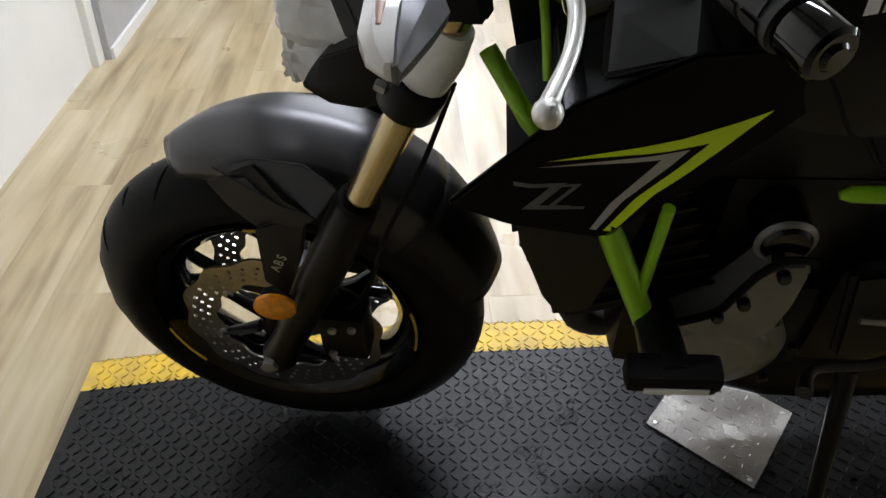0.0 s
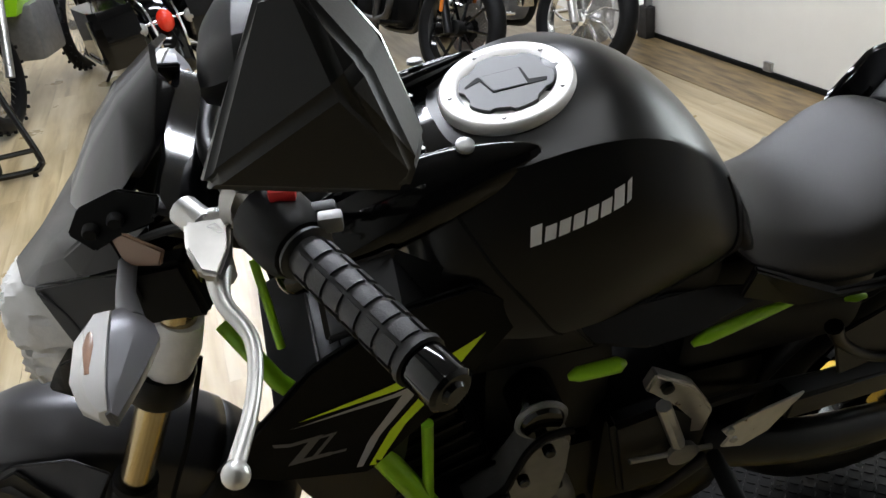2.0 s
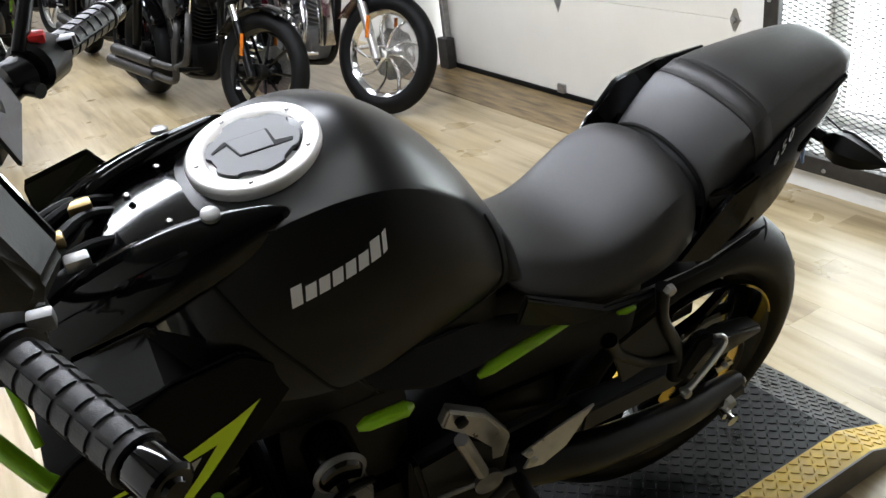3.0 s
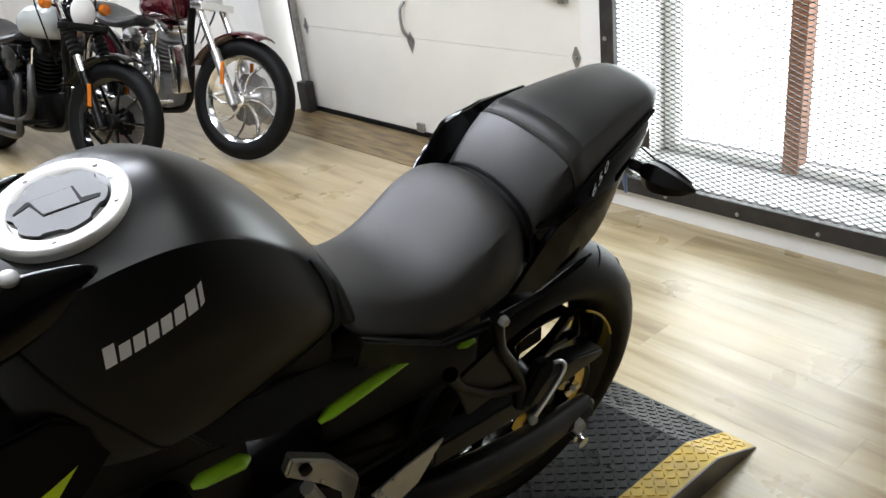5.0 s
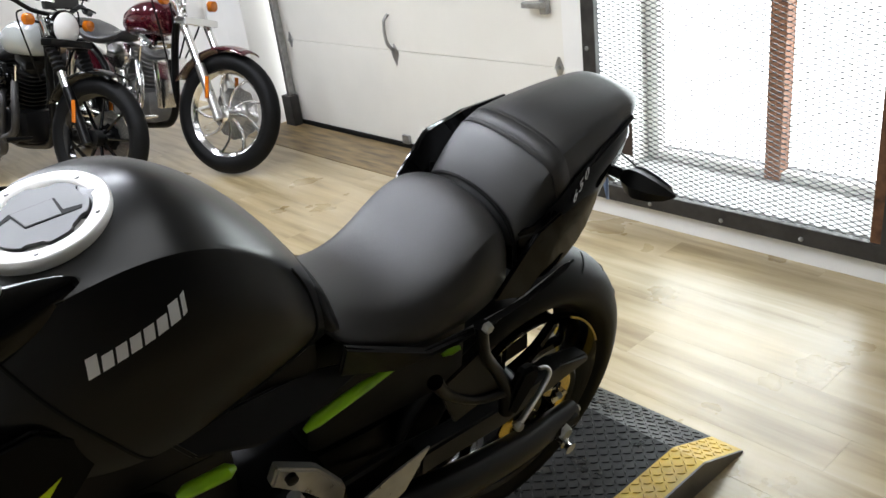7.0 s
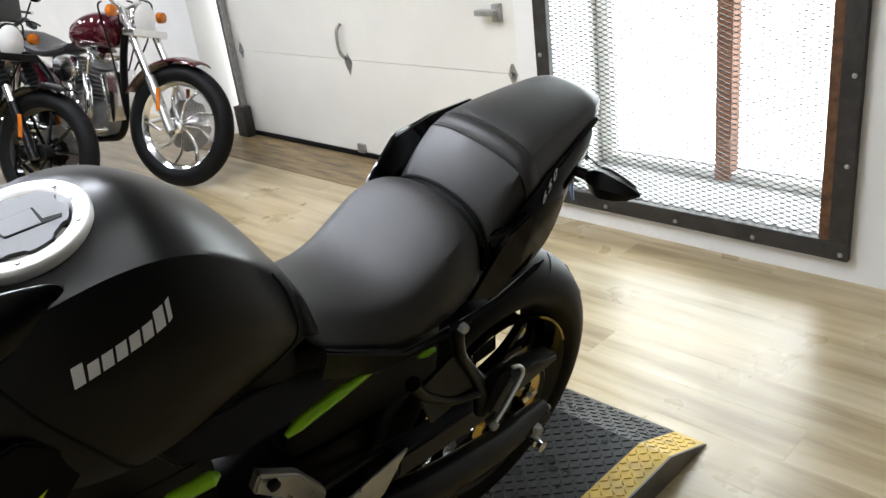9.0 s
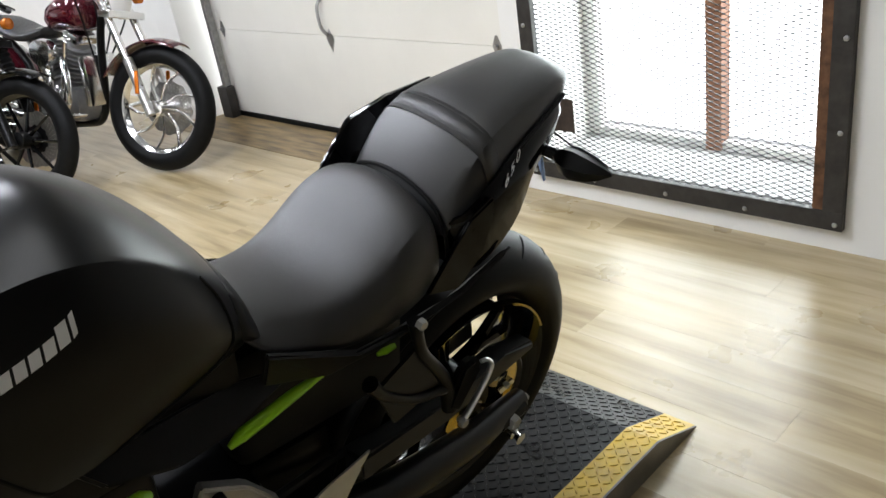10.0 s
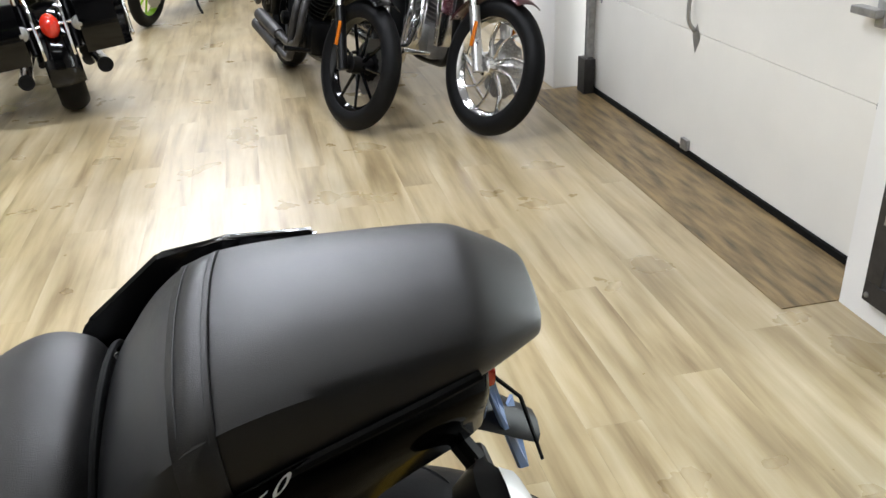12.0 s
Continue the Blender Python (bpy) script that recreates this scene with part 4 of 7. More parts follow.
lamp = part("headlamp", crinkled(body([
    (0.064, [(0, 0.935), (0.025, 0.93), (0.04, 0.905), (0.036, 0.88), (0.0, 0.872)]),
    (0.078, [(0, 0.948), (0.036, 0.943), (0.056, 0.915), (0.052, 0.875), (0.0, 0.866)]),
    (0.12, [(0, 0.955), (0.05, 0.95), (0.068, 0.92), (0.066, 0.876), (0.0, 0.866)]),
    (0.18, [(0, 0.96), (0.05, 0.955), (0.07, 0.925), (0.07, 0.885), (0.0, 0.87)]),
]), 0.004), "headlamp", bike, "head lamp under crinkled clear wrapping", loc=STEER @ Matrix.Translation((0.014, 0, 0)), angle=35)
part("lower_lens", crinkled(body([
    (0.064, [(0, 0.872), (0.03, 0.87), (0.046, 0.85), (0.04, 0.815), (0.0, 0.8)]),
    (0.085, [(0, 0.88), (0.042, 0.876), (0.055, 0.85), (0.05, 0.815), (0.0, 0.8)]),
    (0.16, [(0, 0.89), (0.05, 0.885), (0.066, 0.86), (0.055, 0.83), (0.0, 0.81)]),
]), 0.005), "headlamp", lamp, "wrapped lower lens", angle=35)
CHIN = [us(0.099, -0.062, 0.833), us(0.112, -0.063, 0.856), us(0.128, -0.075, 0.883), us(0.197, -0.12, 0.939), us(0.225, -0.132, 0.944), us(0.222, -0.127, 0.87), us(0.175, -0.103, 0.834), us(0.132, -0.072, 0.815), us(0.12, -0.075, 0.84), us(0.2, -0.123, 0.886)]
for s in (-1, 1):
    vs = [mirrored(p, s) for p in CHIN]
    if s > 0:
        vs = [Vector((p.x + 0.02, p.y * 0.8, p.z)) for p in vs]
    inner = [Vector((p.x + 0.01, p.y * 0.72, p.z + 0.004)) for p in vs]
    bm = bmesh.new()
    o, n = [bm.verts.new(p) for p in vs], [bm.verts.new(p) for p in inner[:8]]
    for f in ((0, 1, 8), (1, 2, 8), (2, 3, 9, 8), (3, 4, 5, 9), (9, 5, 6), (8, 9, 6, 7), (0, 8, 7)):
        bm.faces.new([o[k] for k in f])
    for k in range(8):
        bm.faces.new((o[k], o[(k + 1) % 8], n[(k + 1) % 8], n[k]))
    bm.faces.new(n)
    bmesh.ops.recalc_face_normals(bm, faces=bm.faces)
    bmesh.ops.bevel(bm, geom=bm.edges[:], offset=0.002, segments=2, affect="EDGES")
    part("lamp_chin", bm, "shroud", lamp, "black chin beside the lamp", angle=25, loc=Matrix.Translation((-0.014, 0, 0)))
part("dash", body([
    (0.32, [(0, 1.14), (0.05, 1.14), (0.075, 1.12), (0.07, 1.09), (0.0, 1.08)]),
    (0.37, [(0, 1.19), (0.07, 1.185), (0.095, 1.15), (0.085, 1.11), (0.0, 1.09)]),
    (0.42, [(0, 1.18), (0.065, 1.175), (0.09, 1.145), (0.08, 1.115), (0.0, 1.1)]),
]), "plastic", bike, "black instrument pod", loc=STEER @ Matrix.Translation((0.025, 0.006, 0.05)), sub=1)
part("dash_screen", panel([(0.424, -0.06, 1.118), (0.424, 0.06, 1.118), (0.405, 0.06, 1.18), (0.405, -0.06, 1.18)], 0.004, 0.001), "screen", bike, "dark instrument screen", loc=STEER @ Matrix.Translation((0.025, 0.006, 0.05)))

# turn signals in front
for s in (-1, 1):
    # a wedge: deepest near the stalk, running out to a point at the outer end
    rings = []
    for yy, front, back, h in ((0.188, 0.006, 0.018, 0.01), (0.196, 0.0, 0.026, 0.016), (0.213, 0.0, 0.038, 0.02), (0.23, 0.0, 0.043, 0.021), (0.26, 0.0, 0.032, 0.02), (0.286, 0.0, 0.02, 0.017), (0.304, 0.002, 0.01, 0.01)):
        c = [(front, 0.75 * h), (front + 0.006, h), (front * 0.4 + back * 0.6, h * 0.9), (back, 0.25 * h), (back * 0.92, -0.35 * h), (front * 0.5 + back * 0.5, -h), (front + 0.006, -h), (front, -0.75 * h)]
        rings.append([mirrored(us(0.238 + dx - 0.02 * (yy - 0.2), -yy, 1.045 + dz), s) for dx, dz in c])
    sg = part("turn_signal", loft(rings), "grey_plastic", bike, "grey turn signal with a clear lens", loc=STEER, angle=35)
    rings = []
    for yy, front, h in ((0.192, -0.004, 0.01), (0.2, -0.018, 0.019), (0.22, -0.028, 0.022), (0.265, -0.028, 0.022), (0.288, -0.02, 0.018), (0.302, -0.004, 0.01)):
        c = [(0.004, 1.04 * h), (front * 0.55, 1.0 * h), (front, 0.45 * h), (front, -0.3 * h), (front * 0.6, -0.75 * h), (0.004, -0.85 * h)]
        rings.append([mirrored(us(0.238 + dx - 0.02 * (yy - 0.2), -yy, 1.045 + dz), s) for dx, dz in c])
    ln = part("lens", loft(rings), "clear", sg, "clear lens", angle=30)
    part("reflector_strip", bar([mirrored(us(0.228, -0.215, 1.0655), s), mirrored(us(0.2265, -0.24, 1.0668), s), mirrored(us(0.2265, -0.27, 1.0665), s)], [0.002, 0.005, 0.002], 8, True, 0.4), "bulb", ln, "dull orange strip in the lens")
    part("stalk", bar([mirrored(us(0.252, -0.12, 1.05), s), mirrored(us(0.25, -0.165, 1.049), s), mirrored(us(0.254, -0.2, 1.046), s)], [0.009, 0.009, 0.013], 12, False), "grey_plastic", sg)

# handlebar, grips, controls: left ends where they stand, then turned back with the steering
GRIP_A, GRIP_B = us(0.416, -0.31, 1.184), us(0.472, -0.43, 1.182)
PIVOT, KNEE, BALL = us(0.35, -0.268, 1.152), us(0.366, -0.335, 1.134), us(0.346, -0.43, 1.126)
GRIP_RA, GRIP_RB = us(0.498, 0.25, 1.124), us(0.574, 0.364, 1.106)
HB = [(0.35, 0, 1.115), (0.355, 0.08, 1.12), (GRIP_A.x - 0.045, -GRIP_A.y - 0.09, GRIP_A.z - 0.02), (GRIP_A.x, -GRIP_A.y, GRIP_A.z), (GRIP_B.x, -GRIP_B.y, GRIP_B.z)]
hbar = part("handlebar", bar([(x, -y, z) for x, y, z in HB[::-1]] + [(0.36, 0.08, 1.115), (GRIP_RA.x - 0.05, GRIP_RA.y - 0.09, GRIP_RA.z - 0.004), GRIP_RA, GRIP_RB], 0.0112, 14), "black_metal", bike, "black tapered handlebar", loc=STEER)


for s in (-1, 1):
    ga, gb = (GRIP_A, GRIP_B) if s < 0 else (GRIP_RA, GRIP_RB)
    off = ga - mirrored(GRIP_A, s)

    def hb(u, lift=0.0, back=0.0):
        return ga + (gb - ga) * u + Vector((back, 0, lift))
    bm = bmesh.new()
    tube(bm, [hb(0.0), hb(0.02), hb(0.03), hb(0.94), hb(0.95), hb(0.985)], [0.022, 0.022, 0.0165, 0.0165, 0.0195, 0.0195], 20, False)
    g = part("grip", bm, "grip", hbar, "black rubber grip with raised pads")
    for u in np.linspace(0.08, 0.8, 6):
        for ph in range(6):
            a0 = ph * math.pi / 3
            d = (gb - ga).normalized()
            e1 = d.cross(Vector((0, 0, 1))).normalized()
            e2 = e1.cross(d)
            vs = []
            for uu in (u + 0.008, u + 0.112):
                for aa in np.linspace(a0 + 0.1, a0 + 0.95, 4):
                    vs.append(hb(uu) + 0.0183 * (math.cos(aa) * e1 + math.sin(aa) * e2))
            bmp = bmesh.new()
            q = [bmp.verts.new(v) for v in vs]
            for n in range(3):
                bmp.faces.new((q[n], q[n + 1], q[n + 5], q[n + 4]))
            r = bmesh.ops.extrude_face_region(bmp, geom=bmp.faces[:])
            for v in [w for w in r["geom"] if isinstance(w, bmesh.types.BMVert)]:
                c = ga + d * (v.co - ga).dot(d)
                v.co = c + (v.co - c) * 0.88
            bmesh.ops.recalc_face_normals(bmp, faces=bmp.faces)
            part("grip_pad", bmp, "grip", g)
    be = part("bar_end", bar([hb(0.99), hb(1.0), hb(1.2), hb(1.22)], [0.0165, 0.0172, 0.017, 0.014], 20, False), "gloss", hbar, "glossy black bar-end weight")
    part("bar_end_tip", bar([hb(1.22), hb(1.24)], [0.009, 0.007], 12, False), "gloss", be)
    bm = bmesh.new()
    tube(bm, [hb(-0.42), hb(-0.38), hb(-0.08), hb(-0.02)], [0.024, 0.03, 0.029, 0.024], 16, False)
    sw = part("switch_box", bm, "plastic", hbar, "black switch box")
    bm = bmesh.new()
    box(bm, (-0.01, -0.009, 0.0), (0.01, 0.009, 0.012), 0.004, Matrix.Translation(hb(-0.28, 0.025, 0.008)))
    part("switch", bm, "red_plastic", sw, "red switch")
    for uu, bk in ((-0.2, 0.03), (-0.1, 0.027)):
        bm = bmesh.new()
        box(bm, (-0.009, -0.006, -0.006), (0.009, 0.006, 0.008), 0.003, Matrix.Translation(hb(uu, 0.014, bk)))
        part("switch_button", bm, "plastic" if uu < -0.15 else "engine", sw)
    mat = "alu" if s < 0 else "black_metal"
    pv, kn, bl = mirrored(PIVOT, s) + off, mirrored(KNEE, s) + off, mirrored(BALL, s) + off
    bm = bmesh.new()
    tube(bm, [hb(-0.6, -0.002, -0.012), hb(-0.52), hb(-0.44, 0, -0.01)], [0.02, 0.022, 0.02], 14, False)
    perch = part("lever_perch", bm, mat, hbar, "cast lever perch")
    part("perch_arm", bar([mirrored(us(*p), s) + off for p in ((0.338, -0.228, 1.168), (0.36, -0.236, 1.17), (0.386, -0.232, 1.177), (0.407, -0.218, 1.176))], [0.0085, 0.009, 0.0095, 0.009], 12), mat, perch)
    part("perch_clamp", bar([mirrored(us(*p), s) + off for p in ((0.33, -0.215, 1.168), (0.345, -0.238, 1.166))], [0.013, 0.013], 12, False), mat, perch)
    vs = [mirrored(us(*p), s) + off for p in ((0.331, -0.238, 1.165), (0.366, -0.238, 1.162), (0.363, -0.268, 1.158), (0.352, -0.292, 1.152), (0.338, -0.284, 1.152), (0.33, -0.262, 1.158))]
    part("pivot_plate", panel(vs if s < 0 else vs[::-1], 0.014, 0.003), mat, perch)
    mid = (pv + kn) * 0.5 + Vector((-0.008, 0, 0.002))
    low = (kn + bl) * 0.5 + Vector((0.006, 0, 0.0))
    lev = part("clutch_lever" if s < 0 else "brake_lever", bar([pv + Vector((0.0, -s * 0.02, 0.002)), pv, mid, kn, low, bl], [0.011, 0.0115, 0.0068, 0.006, 0.0054, 0.0062], 14), "lever" if s < 0 else "black_metal", hbar, "polished alloy lever with a ball end" if s < 0 else "black lever")
    bm = bmesh.new()
    bmesh.ops.create_uvsphere(bm, u_segments=16, v_segments=12, radius=0.0096, matrix=Matrix.Translation(bl + Vector((0, s * 0.008, 0))))
    part("lever_ball", bm, "lever" if s < 0 else "black_metal", lev)
    part("pivot_bolt", turned([(0.012, -0.014), (0.0125, 0.012), (0.008, 0.017)], 8, Matrix.Translation(pv)), mat, lev, "lever pivot bolt")
    part("adjuster", turned([(0.008, 0), (0.011, 0.004), (0.011, 0.014), (0.006, 0.018)], 12, Matrix.Translation(pv + Vector((-0.012, -s * 0.028, 0.0))) @ (pose(0, 0, 0, 90, 0, 0) if s > 0 else ALONG_Y)), "zinc", perch)
    part("cable" if s < 0 else "hose", bar([pv + Vector((-0.012, -s * 0.045, 0.0)), pv + Vector((-0.04, -s * 0.08, -0.02)), (0.27, s * 0.12, 1.05), (0.3, s * 0.07, 0.96)], 0.0042, 8), "seal", hbar)
# mirrors: folded back shells with the glass on the rider's side
FACE = [us(0.377, -0.455, 1.364), us(0.462, -0.485, 1.362), us(0.467, -0.487, 1.377), us(0.451, -0.49, 1.43), us(0.431, -0.475, 1.457), us(0.416, -0.465, 1.45)]
RIDGE = [us(0.386, -0.462, 1.374), us(0.445, -0.487, 1.424)]
for s in (-1, 1):
    f0 = [mirrored(v, s) + (Vector() if s < 0 else GRIP_RA - mirrored(GRIP_A, 1)) for v in FACE]
    stem0 = (GRIP_A + (GRIP_B - GRIP_A) * -0.55 if s < 0 else GRIP_RA + (GRIP_RB - GRIP_RA) * -0.4) + Vector((-0.005, 0, 0.02))
    cen = sum(f0, Vector()) / 6
    inward = Vector((0.3, -s * 0.94, -0.12)).normalized()
    shift = Vector() if s < 0 else GRIP_RA - mirrored(GRIP_A, 1)
    bm = bmesh.new()
    front = [bm.verts.new(v) for v in f0]
    ridge = [bm.verts.new(mirrored(v, s) + shift - inward * 0.013) for v in RIDGE]
    rear = [bm.verts.new(cen + (v - cen) * 0.97 + inward * 0.03) for v in f0]
    for tri in ((0, 6, 5), (6, 7, 5), (7, 4, 5), (7, 3, 4), (0, 1, 6), (1, 7, 6), (1, 2, 7), (2, 3, 7)):
        bm.faces.new([(front + ridge)[k] for k in tri])
    for k in range(6):
        bm.faces.new((front[k], front[(k + 1) % 6], rear[(k + 1) % 6], rear[k]))
    bm.faces.new(rear)
    bmesh.ops.recalc_face_normals(bm, faces=bm.faces)
    bmesh.ops.bevel(bm, geom=[e for e in bm.edges if e.calc_face_angle(0) > 0.05], offset=0.0035, segments=3, affect="EDGES")
    mir = part("mirror", bm, "shell", hbar, "black angular mirror housing", angle=30)
    part("mirror_glass", panel([cen + (v - cen) * 0.86 + inward * 0.0345 for v in f0], 0.001), "chrome", mir, "mirror glass")
    part("mirror_stem", bar([stem0, cen * 0.5 + stem0 * 0.5 + Vector((0.02, 0, 0.02)), cen + inward * 0.02], [0.009, 0.008, 0.009], 10), "black_metal", mir)

# tank
tank = part("tank", crease(crease(body([
    (0.5, [(0, 1.055), (0.045, 1.053), (0.075, 1.043), (0.092, 1.03), (0.1, 1.018), (0.115, 0.98), (0.12, 0.94), (0.11, 0.9), (0.08, 0.885)]),
    (0.56, [(0, 1.088), (0.05, 1.086), (0.08, 1.078), (0.098, 1.064), (0.106, 1.05), (0.13, 1.0), (0.142, 0.95), (0.134, 0.895), (0.09, 0.87)]),
    (0.62, [(0, 1.103), (0.055, 1.101), (0.088, 1.097), (0.107, 1.089), (0.115, 1.072), (0.142, 1.01), (0.158, 0.95), (0.154, 0.885), (0.1, 0.86)]),
    (0.68, [(0, 1.12), (0.055, 1.116), (0.09, 1.108), (0.114, 1.103), (0.123, 1.084), (0.152, 1.02), (0.164, 0.955), (0.158, 0.882), (0.11, 0.856)]),
    (0.74, [(0, 1.14), (0.05, 1.132), (0.088, 1.115), (0.116, 1.103), (0.126, 1.083), (0.156, 1.02), (0.161, 0.955), (0.148, 0.882), (0.11, 0.858)]),
    (0.8, [(0, 1.115), (0.05, 1.105), (0.086, 1.09), (0.113, 1.08), (0.123, 1.061), (0.15, 1.0), (0.152, 0.945), (0.136, 0.885), (0.1, 0.86)]),
    (0.86, [(0, 1.058), (0.048, 1.05), (0.08, 1.039), (0.103, 1.029), (0.112, 1.012), (0.134, 0.963), (0.135, 0.925), (0.122, 0.885), (0.09, 0.865)]),
    (0.905, [(0, 0.993), (0.045, 0.986), (0.07, 0.976), (0.09, 0.965), (0.096, 0.951), (0.112, 0.92), (0.114, 0.9), (0.105, 0.88), (0.08, 0.865)]),
    (0.94, [(0, 0.93), (0.04, 0.924), (0.06, 0.916), (0.075, 0.907), (0.08, 0.898), (0.09, 0.886), (0.092, 0.876), (0.088, 0.866), (0.07, 0.858)]),
]), 9, (3,), 0.55, 1, 6), 9, (7,), 0.5), "satin", bike, "satin black fuel tank with sculpted knee panels", loc=AXIS, sub=2)
ttree = surface(tank)
# maker's name on the tank: eight plain slanted blocks
for k in range(8):
    u0 = 0.624 + k * 0.0145
    base = 1.013 + k * 0.0042
    hgt = 0.0205 if k in (0, 6, 7) else 0.0155
    w = 0.0115 if k != 7 else 0.0055
    decal("name_block", ttree, [(u0, base), (u0 + w, base + 0.0032), (u0 + w + 0.003, base + 0.0032 + hgt), (u0 + 0.003, base + hgt)], "decal_white", tank, "white lettering block", step=0.005)
# knee panel outline: a shallow groove line
def groove(name, tree, pts, r, mat, parent, side=-1):
    path = []
    for x, z in smooth_path([(a, 0, b) for a, b in pts], 8) and [(p.x, p.z) for p in smooth_path([(a, 0, b) for a, b in pts], 8)]:
        hit, nrm, _, _ = tree.ray_cast(Vector((x, side, z)), Vector((0, -side, 0)))
        if hit:
            path.append(hit)
    if len(path) > 2:
        part(name, bar(path, r, 6, False), mat, parent)


for s in (-1, 1):
    groove("panel_seam", ttree, [(0.553, 1.062), (0.584, 1.0), (0.622, 0.94), (0.648, 0.895), (0.664, 0.882), (0.69, 0.879), (0.76, 0.886), (0.83, 0.89)], 0.0024, "seal", tank, s)
    groove("panel_seam", ttree, [(0.553, 1.062), (0.572, 1.075), (0.6, 1.083), (0.63, 1.09)], 0.0018, "seal", tank, s)
    groove("panel_seam", ttree, [(0.878, 1.0), (0.893, 0.965), (0.897, 0.93), (0.89, 0.905), (0.868, 0.895), (0.83, 0.89)], 0.0024, "seal", tank, s)
# black collar between the tank and the seat
part("tank_collar", crease(body([
    (0.896, [(0, 1.0), (0.047, 0.993), (0.074, 0.982), (0.094, 0.97), (0.101, 0.955), (0.117, 0.92), (0.119, 0.9), (0.108, 0.878)]),
    (0.925, [(0, 0.961), (0.045, 0.954), (0.069, 0.944), (0.087, 0.933), (0.093, 0.921), (0.109, 0.9), (0.111, 0.886), (0.1, 0.868)]),
    (0.953, [(0, 0.905), (0.04, 0.9), (0.06, 0.893), (0.076, 0.884), (0.082, 0.876), (0.095, 0.868), (0.1, 0.86), (0.09, 0.85)]),
]), 8, (3,), 0.4), "plastic", bike, "black plastic collar behind the tank", loc=AXIS, sub=1)
cap_at = Matrix.Translation((0.653, 0.002, 1.111)) @ pose(0, 0, 0, 0, -10, 0) @ Matrix.Diagonal((0.93, 0.93, 1, 1)) @ pose(0, 0, 0, 0, 0, 80)
cap = part("filler_cap", turned([(0.078, -0.04), (0.08, 0.002), (0.077, 0.006), (0.074, 0.0068), (0.058, 0.0055), (0.054, 0.002), (0.0, 0.002)], 64, cap_at), "cap_ring", tank, "pale silver filler cap ring")
bm = bmesh.new()
lid = []
for k in range(72):
    a = 2 * math.pi * k / 72
    r = 0.0495 + (0.0045 if (k % 12) in (0, 1, 2, 3, 4, 5, 6) else -0.001)
    lid.append((r * math.cos(a), r * math.sin(a), 0.0072))
slab(bm, lid, 0.005, 0.0006)
bmesh.ops.transform(bm, matrix=cap_at, verts=bm.verts)
part("lid", bm, "lid", cap, "grey lockable lid")
bm = bmesh.new()
slab(bm, [(x, y, 0.0078) for x, y in ((-0.019, -0.043), (-0.012, -0.045), (-0.009, -0.0245), (0.0185, -0.0205), (0.0185, 0.031), (0.006, 0.047), (0.002, 0.046), (0.011, 0.028), (-0.0175, 0.0175))], 0.004, 0.0005)
bmesh.ops.transform(bm, matrix=cap_at, verts=bm.verts)
part("flap_gap", bm, "seal", cap, "dark gap round the flap")
bm = bmesh.new()
slab(bm, [(x, y, 0.0086) for x, y in ((-0.017, -0.022), (0.017, -0.018), (0.017, 0.028), (-0.016, 0.016))], 0.004, 0.0006)
bmesh.ops.transform(bm, matrix=cap_at, verts=bm.verts)
part("lid_flap", bm, "lid", cap, "key flap")
for k in range(5):
    a = 2 * math.pi * k / 5 + 0.4
    part("cap_screw", turned([(0.003, 0.006), (0.0025, 0.0078)], 8, cap_at @ Matrix.Translation((0.066 * math.cos(a), 0.066 * math.sin(a), 0))), "zinc", cap)

# gloss trim in front of the tank
for s in (-1, 1):
    tr = part("tank_trim", loft([[(x, s * y, z) for x, y, z in ((x0, yi, zi - 0.025), (x0, yi, zi), (x0, yc, zc), (x0, yo, zo), (x0, yo + 0.004, zo - 0.03), (x0, yo - 0.02, zo - 0.05))] for x0, yi, zi, yc, zc, yo, zo in (
        (0.37, 0.03, 1.008, 0.058, 1.028, 0.09, 0.998), (0.43, 0.036, 1.058, 0.068, 1.072, 0.106, 1.033), (0.5, 0.048, 1.09, 0.078, 1.102, 0.114, 1.06), (0.56, 0.06, 1.104, 0.083, 1.112, 0.112, 1.08), (0.61, 0.074, 1.107, 0.09, 1.111, 0.108, 1.092), (0.658, 0.094, 1.107, 0.099, 1.109, 0.105, 1.103))]), "gloss", bike, "rounded gloss black tank trim", loc=AXIS, sub=2)
    bm = bmesh.new()
    lathe(bm, [(0.0095, 0), (0.0095, 0.004), (0.006, 0.006)], 14, Matrix.Translation((0.577, s * 0.083, 1.1105)) @ pose(0, 0, 0, -s * 14, 0, 0))
    part("trim_bolt", bm, "zinc", tr, "round head bolt")
bm = bmesh.new()
box(bm, (0.4, -0.06, 1.0), (0.52, 0.06, 1.055), 0.01)
part("key_cover", bm, "plastic", bike, "black cover in front of the tank", loc=AXIS)
part("front_cover", body([
    (0.45, [(0, 1.06), (0.05, 1.058), (0.085, 1.05), (0.088, 1.03)]),
    (0.53, [(0, 1.084), (0.06, 1.082), (0.098, 1.077), (0.102, 1.04)]),
    (0.583, [(0, 1.09), (0.06, 1.089), (0.104, 1.085), (0.108, 1.05)]),
]), "gloss", bike, "gloss black cover before the filler cap", loc=AXIS)
for bx, by in ((0.545, -0.045), (0.568, -0.07), (0.56, 0.05), (0.61, 0.088), (0.52, 0.02), (0.71, -0.085)):
    part("cover_screw", turned([(0.0036, -0.004), (0.0036, 0.002), (0.0018, 0.0032)], 10, Matrix.Translation((bx, by, 1.04 + 0.085 * bx + (0.004 if bx < 0.6 else 0.006)))), "chrome", tank, "bright screw")
